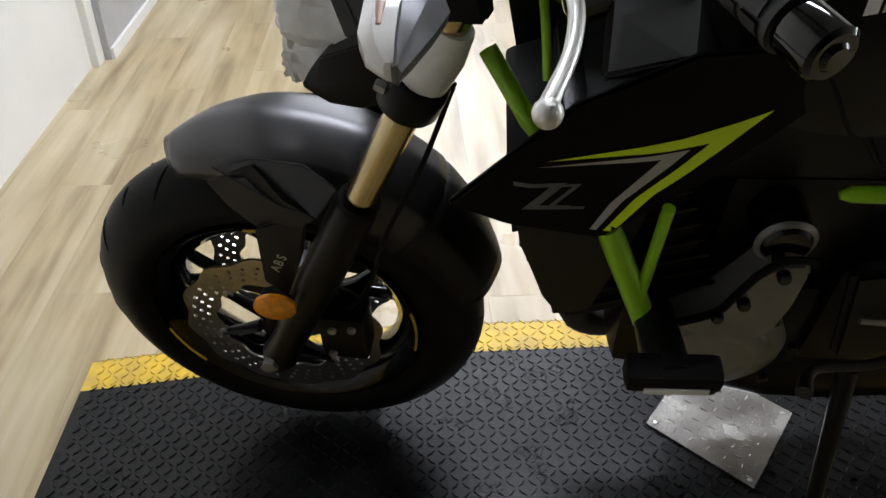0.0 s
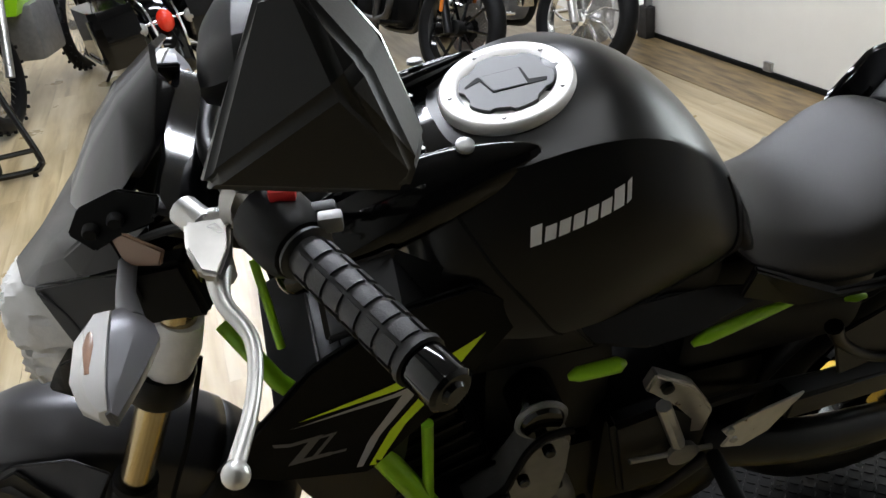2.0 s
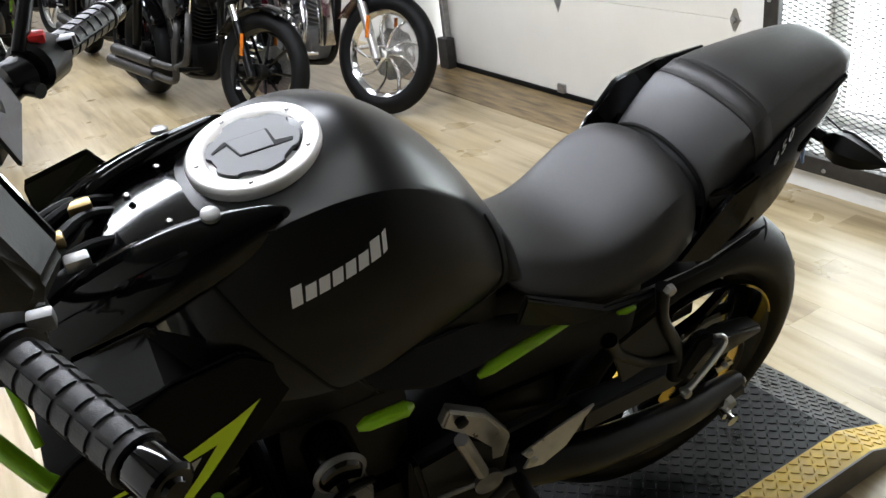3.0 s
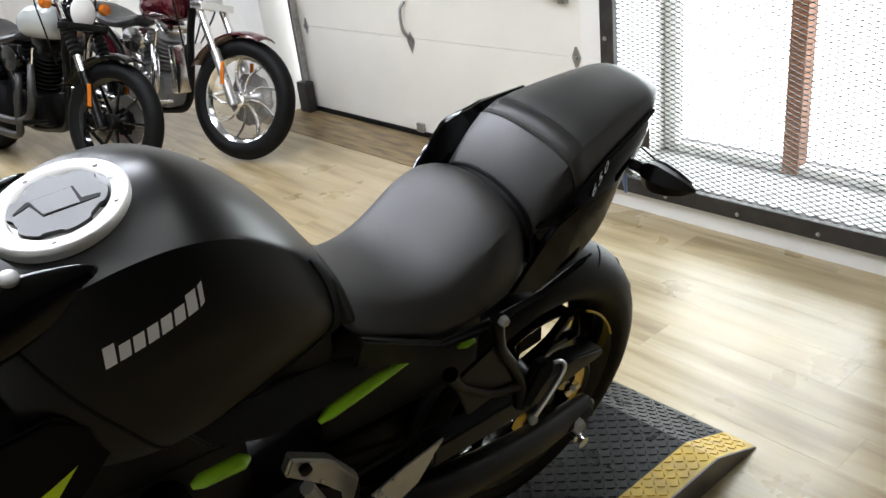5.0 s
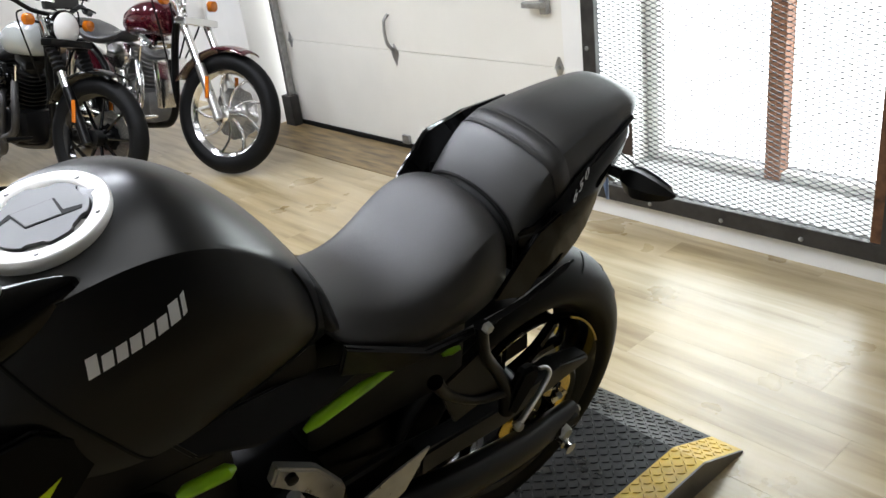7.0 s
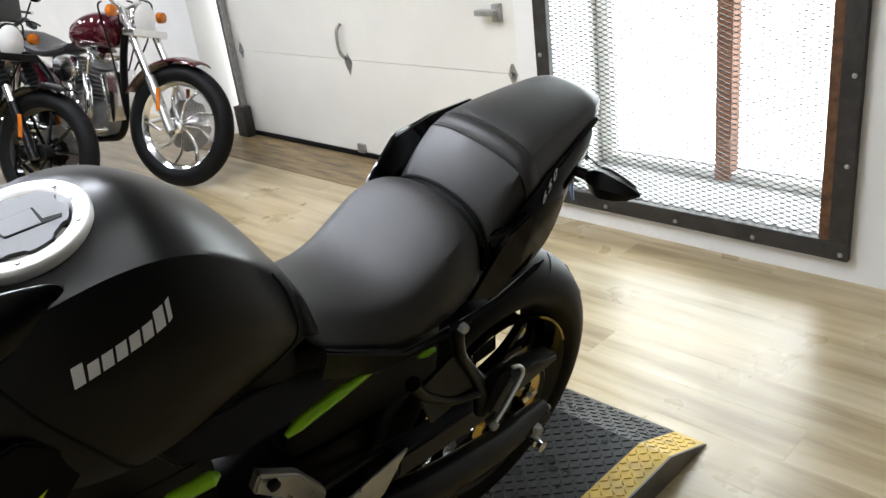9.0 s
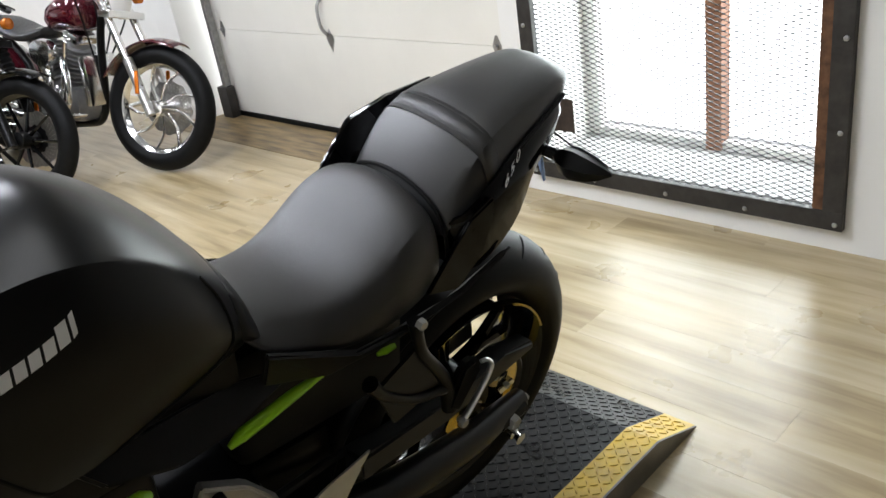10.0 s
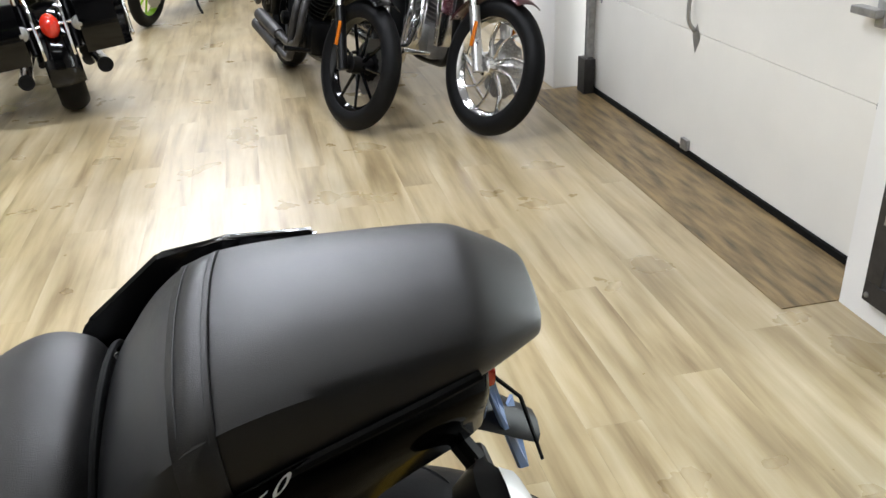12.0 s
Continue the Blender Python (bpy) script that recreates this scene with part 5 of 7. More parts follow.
# cables and clips bundled in front of the tank
for y0, y1, zz, mt in ((-0.05, -0.02, 1.075, "seal"), (-0.03, 0.02, 1.082, "plastic"), (0.0, 0.04, 1.085, "seal"), (0.03, 0.06, 1.075, "plastic")):
    part("cable", bar([(0.38, y0, zz - 0.02), (0.43, y0 + 0.01, zz), (0.48, y1, zz - 0.002), (0.54, y1 + 0.01, zz - 0.03)], 0.006, 8), mt, bike, "black cable", loc=AXIS)
for cx, cy, cz, mt in ((0.44, -0.015, 1.088, "bronze"), (0.475, 0.03, 1.085, "bronze"), (0.41, 0.035, 1.075, "zinc"), (0.455, -0.045, 1.08, "zinc")):
    part("cable_clip", box(bmesh.new(), (cx - 0.012, cy - 0.008, cz - 0.008), (cx + 0.012, cy + 0.008, cz + 0.006), 0.004), mt, bike, "small metal clip", loc=AXIS)
part("ignition_lock", turned([(0.02, 0), (0.02, 0.02), (0.014, 0.024)], 18, STEER @ Matrix.Translation((0.4, 0, 1.075))), "zinc", bike, "steel ignition lock")

# shrouds with stripes
for s in (-1, 1):
    pts = [(0.27, 0.2, 0.785), (0.335, 0.222, 0.778), (0.435, 0.234, 0.772), (0.53, 0.21, 0.83), (0.64, 0.185, 0.93), (0.575, 0.19, 0.985), (0.5, 0.2, 0.985), (0.395, 0.21, 0.935)]
    bm = panel([(x, s * y, z) for x, y, z in pts][::-s], 0.012, 0.004)
    sh = part("shroud", bm, "shroud", bike, "satin black radiator shroud with lime stripe")
    stree = surface(sh)
    if s < 0:
        decal("stripe", stree, [(0.372, 0.866), (0.5, 0.892), (0.582, 0.92), (0.446, 0.782), (0.436, 0.782), (0.528, 0.886), (0.49, 0.878)], "decal_green", sh, "lime green stripe", side=s)
        decal("stripe", stree, [(0.362, 0.858), (0.47, 0.872), (0.51, 0.879), (0.429, 0.782), (0.422, 0.782), (0.484, 0.868), (0.46, 0.865)], "decal_grey", sh, "silver stripe", side=s)
        decal("emblem", stree, [(0.34, 0.835), (0.395, 0.838), (0.368, 0.806), (0.4, 0.806), (0.398, 0.8), (0.35, 0.8), (0.378, 0.832), (0.341, 0.83)], "decal_dark", sh, "dark grey emblem", side=s)
        decal("emblem", stree, [(0.352, 0.8335), (0.41, 0.8365), (0.383, 0.8045), (0.416, 0.8045), (0.4145, 0.8005), (0.374, 0.801), (0.401, 0.8325), (0.353, 0.8305)], "decal_dark", sh, "dark grey emblem outline", side=s)
    pts = [(0.5, 0.195, 0.985), (0.575, 0.185, 0.985), (0.64, 0.178, 0.935), (0.7, 0.165, 0.87), (0.62, 0.15, 0.88), (0.56, 0.16, 0.94), (0.5, 0.165, 1.04), (0.42, 0.16, 1.02), (0.42, 0.185, 0.95)]
    part("side_cover", panel([(x, s * y, z) for x, y, z in pts][::-s], 0.01, 0.003), "plastic", bike, "black side cover under the tank")
    pts = [(0.34, 0.205, 0.785), (0.45, 0.215, 0.785), (0.5, 0.2, 0.81), (0.488, 0.196, 0.745), (0.474, 0.19, 0.66), (0.452, 0.182, 0.555), (0.41, 0.182, 0.543), (0.388, 0.185, 0.585), (0.355, 0.2, 0.705)]
    part("lower_cowl", panel([(x, s * (y - 0.01), z) for x, y, z in pts][::s], 0.012, 0.004), "plastic", bike, "black lower radiator cowl")
bm = boxes(((0.405, -0.15, 0.52), (0.435, 0.15, 0.78)), bevel=0.004)
rad = part("radiator", bm, "black_metal", bike, "black radiator")
for k in range(17):
    part("radiator_fin", boxes(((0.4015, -0.14, 0.53 + k * 0.0146), (0.4045, 0.14, 0.535 + k * 0.0146))), "steel", rad, smooth=False)

# seats
seat = part("rider_seat", crease(body([
    (0.915, [(0, 0.912), (0.03, 0.91), (0.055, 0.902), (0.085, 0.89), (0.106, 0.873), (0.09, 0.86)]),
    (0.95, [(0, 0.889), (0.035, 0.887), (0.062, 0.878), (0.092, 0.86), (0.112, 0.842), (0.09, 0.83)]),
    (1.0, [(0, 0.872), (0.04, 0.87), (0.074, 0.86), (0.106, 0.836), (0.119, 0.812), (0.09, 0.8)]),
    (1.05, [(0, 0.864), (0.05, 0.862), (0.09, 0.852), (0.12, 0.823), (0.125, 0.788), (0.1, 0.778)]),
    (1.1, [(0, 0.873), (0.06, 0.871), (0.104, 0.861), (0.131, 0.83), (0.131, 0.782), (0.1, 0.773)]),
    (1.15, [(0, 0.905), (0.065, 0.903), (0.112, 0.892), (0.136, 0.858), (0.133, 0.786), (0.1, 0.776)]),
    (1.19, [(0, 0.931), (0.062, 0.927), (0.108, 0.913), (0.13, 0.876), (0.128, 0.792), (0.1, 0.782)]),
    (1.222, [(0, 0.936), (0.058, 0.93), (0.1, 0.912), (0.12, 0.87), (0.12, 0.8), (0.1, 0.79)]),
    (1.247, [(0, 0.927), (0.05, 0.92), (0.088, 0.9), (0.106, 0.866), (0.11, 0.81), (0.09, 0.8)]),
]), 6, (2,), 0.3, 1), "vinyl", bike, "black grained rider seat", loc=AXIS, sub=2)
rim = [(0, 0.928), (0.05, 0.921), (0.088, 0.901), (0.107, 0.867), (0.112, 0.825)]
part("seat_piping", bar([(1.249, -y, z) for y, z in rim[::-1]] + [(1.249, y, z) for y, z in rim[1:]], 0.0032, 8), "seal", seat, "black piping at the seat's rear edge")
pill = part("pillion_seat", crease(crease(body([
    (1.24, [(0, 0.9), (0.05, 0.897), (0.088, 0.886), (0.1, 0.872), (0.098, 0.86), (0.08, 0.85)]),
    (1.265, [(0, 0.938), (0.05, 0.934), (0.093, 0.92), (0.108, 0.895), (0.108, 0.87), (0.08, 0.86)]),
    (1.3, [(0, 0.98), (0.055, 0.976), (0.099, 0.958), (0.114, 0.925), (0.113, 0.895), (0.085, 0.88)]),
    (1.335, [(0, 1.003), (0.055, 0.999), (0.095, 0.984), (0.113, 0.945), (0.111, 0.915), (0.085, 0.9)]),
    (1.37, [(0, 1.014), (0.052, 1.01), (0.089, 0.994), (0.107, 0.955), (0.105, 0.931), (0.08, 0.915)]),
    (1.42, [(0, 1.021), (0.048, 1.017), (0.082, 1.001), (0.098, 0.969), (0.096, 0.952), (0.07, 0.935)]),
    (1.48, [(0, 1.026), (0.045, 1.022), (0.075, 1.006), (0.087, 0.984), (0.084, 0.97), (0.06, 0.95)]),
    (1.528, [(0, 1.027), (0.044, 1.023), (0.068, 1.009), (0.075, 0.991), (0.072, 0.98), (0.045, 0.96)]),
    (1.54, [(0, 1.026), (0.043, 1.022), (0.064, 1.007), (0.07, 0.991), (0.067, 0.98), (0.04, 0.96)]),
    (1.568, [(0, 1.012), (0.035, 1.009), (0.048, 1.001), (0.053, 0.99), (0.05, 0.981), (0.03, 0.965)]),
    (1.582, [(0, 1.004), (0.028, 1.001), (0.038, 0.995), (0.042, 0.988), (0.04, 0.979), (0.022, 0.968)]),
    (1.587, [(0, 1.0), (0.024, 0.998), (0.033, 0.993), (0.036, 0.986), (0.034, 0.978), (0.02, 0.968)]),
]), 6, (4,), 0.8), 6, (2,), 0.6, 1), "vinyl2", bike, "smooth dark grey pillion seat", loc=AXIS, sub=2)
ptree = surface(pill)
for s in (-1, 1):
    part("seat_joint", bar([(1.27, s * 0.111, 0.884), (1.3, s * 0.117, 0.91), (1.335, s * 0.115, 0.93), (1.37, s * 0.109, 0.944), (1.42, s * 0.1, 0.961), (1.48, s * 0.088, 0.977), (1.53, s * 0.074, 0.986)], 0.0045, 8), "seal", pill, "black joint under the seat")
bm = bmesh.new()
rows = []
for x0 in (1.314, 1.346):
    row = []
    for a in np.linspace(-1.75, 1.75, 29):
        d = Vector((0, math.sin(a), math.cos(a)))
        o = Vector((x0 + 0.014 * (1 - math.cos(a)), 0, 0.88))
        hit = ptree.ray_cast(o + d * 0.3, -d)[0]
        row.append(bm.verts.new((hit or o + d * 0.1) + d * 0.0015))
    rows.append(row)
for j in range(28):
    bm.faces.new((rows[0][j], rows[1][j], rows[1][j + 1], rows[0][j + 1]))
bmesh.ops.recalc_face_normals(bm, faces=bm.faces)
strap_edges = [(a.co + Vector((0, 0, 0.002)), b.co + Vector((0, 0, 0.002))) for a, b in zip(*rows)]
strap = part("seat_strap", bm, "vinyl", pill, "black stitched seat strap")
md = strap.modifiers.new("thick", "SOLIDIFY")
md.thickness, md.offset = 0.0018, 1
for edge in (0.16, 0.84):
    seam = [r0 + (r1 - r0) * edge for r0, r1 in strap_edges]
    part("stitching", bar(seam, 0.0007, 4, False), "stitch", strap, "dark grey stitching")

# tail
tail = part("tail_cover", crease(body([
    (1.245, [(0, 0.86), (0.08, 0.865), (0.112, 0.882), (0.128, 0.893), (0.14, 0.868), (0.13, 0.8), (0.08, 0.79)]),
    (1.3, [(0, 0.88), (0.08, 0.885), (0.108, 0.9), (0.122, 0.93), (0.138, 0.905), (0.133, 0.802), (0.08, 0.8)]),
    (1.35, [(0, 0.9), (0.07, 0.905), (0.1, 0.918), (0.116, 0.945), (0.131, 0.915), (0.13, 0.82), (0.07, 0.815)]),
    (1.4, [(0, 0.92), (0.06, 0.925), (0.09, 0.937), (0.104, 0.963), (0.121, 0.935), (0.122, 0.848), (0.06, 0.84)]),
    (1.43, [(0, 0.93), (0.055, 0.935), (0.084, 0.946), (0.095, 0.966), (0.112, 0.942), (0.108, 0.893), (0.05, 0.885)]),
    (1.48, [(0, 0.945), (0.045, 0.95), (0.073, 0.96), (0.086, 0.972), (0.096, 0.952), (0.087, 0.9), (0.04, 0.895)]),
    (1.515, [(0, 0.952), (0.04, 0.955), (0.06, 0.962), (0.074, 0.974), (0.082, 0.956), (0.073, 0.902), (0.03, 0.898)]),
    (1.537, [(0, 0.956), (0.035, 0.958), (0.052, 0.964), (0.065, 0.974), (0.072, 0.958), (0.064, 0.91), (0.024, 0.905)]),
    (1.543, [(0, 0.954), (0.03, 0.956), (0.048, 0.961), (0.058, 0.969), (0.064, 0.954), (0.056, 0.916), (0.02, 0.912)]),
]), 7, (3, 4, 5), 0.8), "tail", bike, "gloss black tail cover", loc=AXIS, sub=1)
trtree = surface(tail)


def written(ch, size, shear=0.3):
    """A flat mesh of one character, its foot at the origin."""
    crv = bpy.data.curves.new("figure", "FONT")
    crv.body, crv.size, crv.shear, crv.offset = ch, size, shear, size * 0.012
    tmp = new("figure", crv)
    me = bpy.data.meshes.new_from_object(tmp.evaluated_get(bpy.context.evaluated_depsgraph_get()))
    bpy.data.objects.remove(tmp)
    bm = bmesh.new()
    bm.from_mesh(me)
    return bm


# the capacity figure on the tail
for k, ch in enumerate("650"):
    bm = written(ch, 0.0195, 0.42)
    hit, nrm, _, _ = trtree.ray_cast(Vector((1.366, -1, 0.938)), Vector((0, 1, 0)))
    for v in bm.verts:
        along, up = k * 0.0205 + v.co.x * 1.6, v.co.y * 0.55
        px, pz = 1.341 + along * 0.86 - up * 0.12, 0.922 + along * 0.5 + up * 0.95
        v.co = (px, hit.y - (nrm.x * (px - hit.x) + nrm.z * (pz - hit.z)) / nrm.y - 0.003, pz)
    part("figure", bm, "decal_white", tail, "white figure " + ch, smooth=False)
# three letters up the fork guard
for k, ch in enumerate("ABS"):
    bm = written(ch, 0.019, 0.0)
    for v in bm.verts:
        u, w = v.co.x + k * 0.0145, v.co.y
        v.co = (0.048 + u * 0.45 - w * 0.89, -0.1335, 0.222 + u * 0.89 + w * 0.45)
    part("letter", bm, "decal_grey", fender, "pale letter " + ch, smooth=False)
part("grab_rail", panel([(1.2, 0.128, 0.86), (1.215, 0.142, 0.885), (1.287, 0.16, 0.938), (1.352, 0.142, 0.962), (1.43, 0.12, 0.978), (1.43, 0.112, 0.966), (1.335, 0.132, 0.912), (1.25, 0.134, 0.845)], 0.014, 0.004), "gloss", tail, "gloss black grab rail")
for s in (-1, 1):
    pts = [(1.19, 0.132, 0.81), (1.245, 0.142, 0.797), (1.29, 0.144, 0.84), (1.308, 0.145, 0.9), (1.312, 0.138, 0.928), (1.272, 0.13, 0.9), (1.245, 0.13, 0.86)]
    part("grab_edge", panel([(x, s * y, z) for x, y, z in pts][::-s], 0.01, 0.003), "gloss", tail, "gloss black grab edge")
    pts = [(0.93, 0.118, 0.868), (1.06, 0.131, 0.789), (1.15, 0.137, 0.784), (1.25, 0.14, 0.796), (1.36, 0.134, 0.818), (1.24, 0.12, 0.765), (1.14, 0.108, 0.745), (1.02, 0.112, 0.765), (0.92, 0.115, 0.82)]
    part("under_seat_cover", panel([(x, s * y, z) for x, y, z in pts][::-s], 0.01, 0.003), "plastic", tail, "black under-seat cover")
    pts = [(0.69, 0.165, 0.87), (0.9, 0.112, 0.815), (1.0, 0.124, 0.798), (0.98, 0.128, 0.79), (0.875, 0.16, 0.785), (0.8, 0.17, 0.79), (0.72, 0.172, 0.825)]
    part("frame_cover", panel([(x, s * y, z) for x, y, z in pts][::s], 0.012, 0.004), "plastic", bike, "black frame cover under the seat")
lamp = part("tail_lamp", boxes(((1.52, -0.03, 0.912), (1.555, 0.03, 0.932)), bevel=0.005), "red", tail, "red tail lamp")
# plate carrier and rear signals
part("tail_rod", bar([(1.555, -0.005, 0.9), (1.578, -0.023, 0.885), (1.584, -0.074, 0.868)], [0.0022, 0.002, 0.0016], 6, False), "black_metal", tail, "thin black rod")
carrier = part("plate_carrier", bar([(1.46, 0, 0.89), (1.52, 0, 0.87), (1.6, 0, 0.81)], [0.035, 0.03, 0.02], 8, True, 0.35), "plastic", bike, "black plate carrier", loc=AXIS)
part("plate_bracket", panel([(1.546, -0.02, 0.905), (1.554, -0.017, 0.905), (1.57, 0.0, 0.838), (1.58, 0.014, 0.842), (1.592, -0.016, 0.77), (1.583, -0.02, 0.775)], 0.003), "blue", carrier, "blue-filmed metal plate bracket", smooth=False)
for s in (-1, 1):
    sect = ((-0.03, 0.004), (-0.012, 0.026), (0.012, 0.022), (0.026, 0.0), (0.014, -0.022), (-0.012, -0.026))
    shape = ((0.06, 0.3, 0.0), (0.08, 0.42, 0.0), (0.094, 0.86, 0.0), (0.112, 1.0, 0.001), (0.14, 0.82, 0.004), (0.162, 0.5, 0.008), (0.178, 0.1, 0.012))
    sg = part("rear_turn_signal", loft([[(1.532 + dx * k + lead, s * yy, 0.878 + dz * k + lead * 0.3) for dx, dz in sect] for yy, k, lead in shape]), "plastic", bike, "black pointed rear turn signal", loc=AXIS, angle=30)
    part("lens", loft([[(1.536 + dx * k + lead, s * yy, 0.88 + dz * k + lead * 0.3) for dx, dz in ((0.006, 0.023), (0.02, 0.012), (0.027, -0.001), (0.018, -0.004))] for yy, k, lead in shape[2:6]]), "clear", sg, "clear lens")
    part("stalk", bar([(1.5, s * 0.02, 0.893), (1.53, s * 0.075, 0.879)], 0.01, 8, False), "plastic", sg)

# frame tubes
def frame_tube(*pts, r=0.016, mat="green"):
    for s in (-1, 1):
        part("frame_tube", bar([(x, s * y, z) for x, y, z in pts], r, 14, False), mat, bike, "lime green frame tube")


frame_tube((0.312, 0.09, 0.908), (0.357, 0.145, 0.857), (0.42, 0.175, 0.79), r=0.0105)
frame_tube((0.362, 0.1, 1.0), (0.367, 0.13, 0.965), (0.371, 0.155, 0.92), r=0.0048)
frame_tube((0.45, 0.185, 0.74), (0.52, 0.19, 0.56), r=0.0155)
frame_tube((0.513, 0.185, 0.77), (0.505, 0.19, 0.62), r=0.0075)
frame_tube((0.685, 0.188, 0.797), (0.697, 0.188, 0.799), (0.748, 0.188, 0.799), (0.758, 0.186, 0.797), r=[0.004, 0.0095, 0.0105, 0.004])
frame_tube((0.866, 0.158, 0.762), (0.885, 0.155, 0.767), (0.97, 0.14, 0.768), (1.05, 0.127, 0.766), r=[0.004, 0.0095, 0.0085, 0.003])
frame_tube((1.125, 0.116, 0.723), (1.14, 0.116, 0.722), (1.158, 0.115, 0.72), r=[0.003, 0.0065, 0.004])

# engine
bm = bmesh.new()
box(bm, (0.5, -0.135, 0.36), (0.78, 0.15, 0.56), 0.03)
eng = part("engine", bm, "black_metal", bike, "black parallel-twin engine")
bm = bmesh.new()
box(bm, (-0.1, -0.14, 0.0), (0.1, 0.14, 0.27), 0.015)
part("cylinder_block", bm, "seal", eng, loc=Matrix.Translation((0.52, 0, 0.52)) @ pose(0, 0, 0, 0, -20, 0))
for k in range(7):
    part("cooling_fin", boxes(((-0.108, -0.148, 0.03 + k * 0.03), (0.108, 0.148, 0.036 + k * 0.03)), bevel=0.002), "black_metal", eng, loc=Matrix.Translation((0.52, 0, 0.52)) @ pose(0, 0, 0, 0, -20, 0))
bm = bmesh.new()
lathe(bm, [(0.096, 0.0), (0.096, 0.022), (0.09, 0.03), (0.074, 0.034), (0.07, 0.042), (0.05, 0.05), (0.046, 0.046), (0.0, 0.048)], 40, Matrix.Translation((0.632, -0.14, 0.465)) @ pose(0, 0, 0, 90, 0, 0))
stator = part("stator_cover", bm, "engine", eng, "grey generator cover")
pts = [(0.553, -0.182, 0.535), (0.603, -0.188, 0.572), (0.622, -0.19, 0.615), (0.64, -0.19, 0.658), (0.664, -0.188, 0.678), (0.694, -0.185, 0.675), (0.704, -0.185, 0.648), (0.69, -0.186, 0.596), (0.692, -0.186, 0.535), (0.65, -0.19, 0.5)]
part("upper_case", panel(pts[::-1], 0.05, 0.006), "engine", eng, "grey upper case")
for a in np.linspace(0.2, 6.4, 9):
    part("case_bolt", bolt_head(bmesh.new(), (0.635 + 0.098 * math.cos(a), -0.172, 0.465 + 0.098 * math.sin(a)), 0.0075, 0.01, "y-", 10), "black_metal", eng)
for x, z in ((0.557, 0.542), (0.606, 0.58), (0.632, 0.608), (0.665, 0.663)):
    part("case_bolt", bolt_head(bmesh.new(), (x, -0.19, z), 0.0085, 0.012, "y-", 12), "gloss", eng, "black socket bolt")
part("case_rim", bar([(0.535, -0.182, 0.515), (0.552, -0.186, 0.545), (0.603, -0.191, 0.583), (0.62, -0.193, 0.625), (0.638, -0.193, 0.668), (0.664, -0.19, 0.688), (0.7, -0.186, 0.682)], 0.0055, 8), "seal", eng)
# a small bronze glint, modelled as a turned disc
part("flywheel_glint", turned([(0.03, 0), (0.031, 0.012), (0.02, 0.02)], 28, Matrix.Translation((0.46, -0.1, 0.5)) @ pose(0, 0, 0, 90, 0, 0)), "bronze", eng, "bronze disc put in for a small glint")
bm = bmesh.new()
box(bm, (0.76, -0.15, 0.4), (0.92, 0.1, 0.62), 0.03)
part("gearbox", bm, "black_metal", eng, "black gearbox housing")
part("sprocket_cover", panel([(0.77, -0.16, 0.62), (0.86, -0.165, 0.645), (0.93, -0.16, 0.58), (0.92, -0.16, 0.46), (0.8, -0.165, 0.44)][::-1], 0.03, 0.008), "plastic", eng, "black sprocket cover")
part("starter", turned([(0.032, 0), (0.034, 0.01), (0.034, 0.09), (0.026, 0.1)], 28, Matrix.Translation((0.662, -0.08, 0.698)) @ pose(0, 0, 0, 90, 0, 0)), "gloss", eng, "glossy round side cap")
part("starter_rim", turned([(0.033, 0), (0.0365, 0.005), (0.033, 0.01)], 28, Matrix.Translation((0.662, -0.165, 0.698)) @ pose(0, 0, 0, 90, 0, 0)), "engine", eng)
# crash slider
sl = part("crash_slider", bar([(0.53, -0.16, 0.56), (0.53, -0.25, 0.585), (0.535, -0.3, 0.6)], [0.026, 0.028, 0.024], 14, False), "plastic", bike, "black crash slider")
bm = bmesh.new()
box(bm, (0.478, -0.31, 0.583), (0.592, -0.27, 0.617), 0.012)
part("slider_pad", bm, "seal", sl)
part("slider_stripe", boxes(((0.5, -0.3125, 0.588), (0.575, -0.3095, 0.598)), bevel=0.001), "decal_white", sl, "white stripe")
# exhaust and silencer below
part("exhaust", bar([(0.48, -0.06, 0.6), (0.44, -0.07, 0.5), (0.47, -0.05, 0.36), (0.6, 0.0, 0.3), (0.85, 0.05, 0.3)], 0.022, 12), "steel", bike, "dark exhaust header")
part("exhaust", bar([(0.48, 0.06, 0.6), (0.44, 0.07, 0.5), (0.47, 0.05, 0.36), (0.6, 0.03, 0.3), (0.85, 0.05, 0.3)], 0.022, 12), "steel", bike, "dark exhaust header")
part("silencer", bar([(0.8, 0.06, 0.3), (0.95, 0.1, 0.3), (1.1, 0.16, 0.35), (1.28, 0.18, 0.42)], [0.05, 0.075, 0.07, 0.05], 16), "black_metal", bike, "black silencer")

# foot controls
br = part("peg_bracket", panel([(0.82, -0.165, 0.724), (0.878, -0.168, 0.684), (0.922, -0.166, 0.61), (0.914, -0.164, 0.562), (0.89, -0.163, 0.565), (0.896, -0.164, 0.6), (0.862, -0.166, 0.648), (0.808, -0.165, 0.692)][::-1], 0.02, 0.004), "alu", bike, "cast aluminium footrest bracket")
part("bracket_bolt", turned([(0.009, 0), (0.009, 0.008), (0.005, 0.01)], 12, Matrix.Translation((0.836, -0.166, 0.698)) @ pose(0, 0, 0, 90, 0, 0)), "black_metal", br)
part("bracket_strut", bar([(0.836, -0.17, 0.66), (0.87, -0.174, 0.565)], 0.011, 8, False), "alu", br)
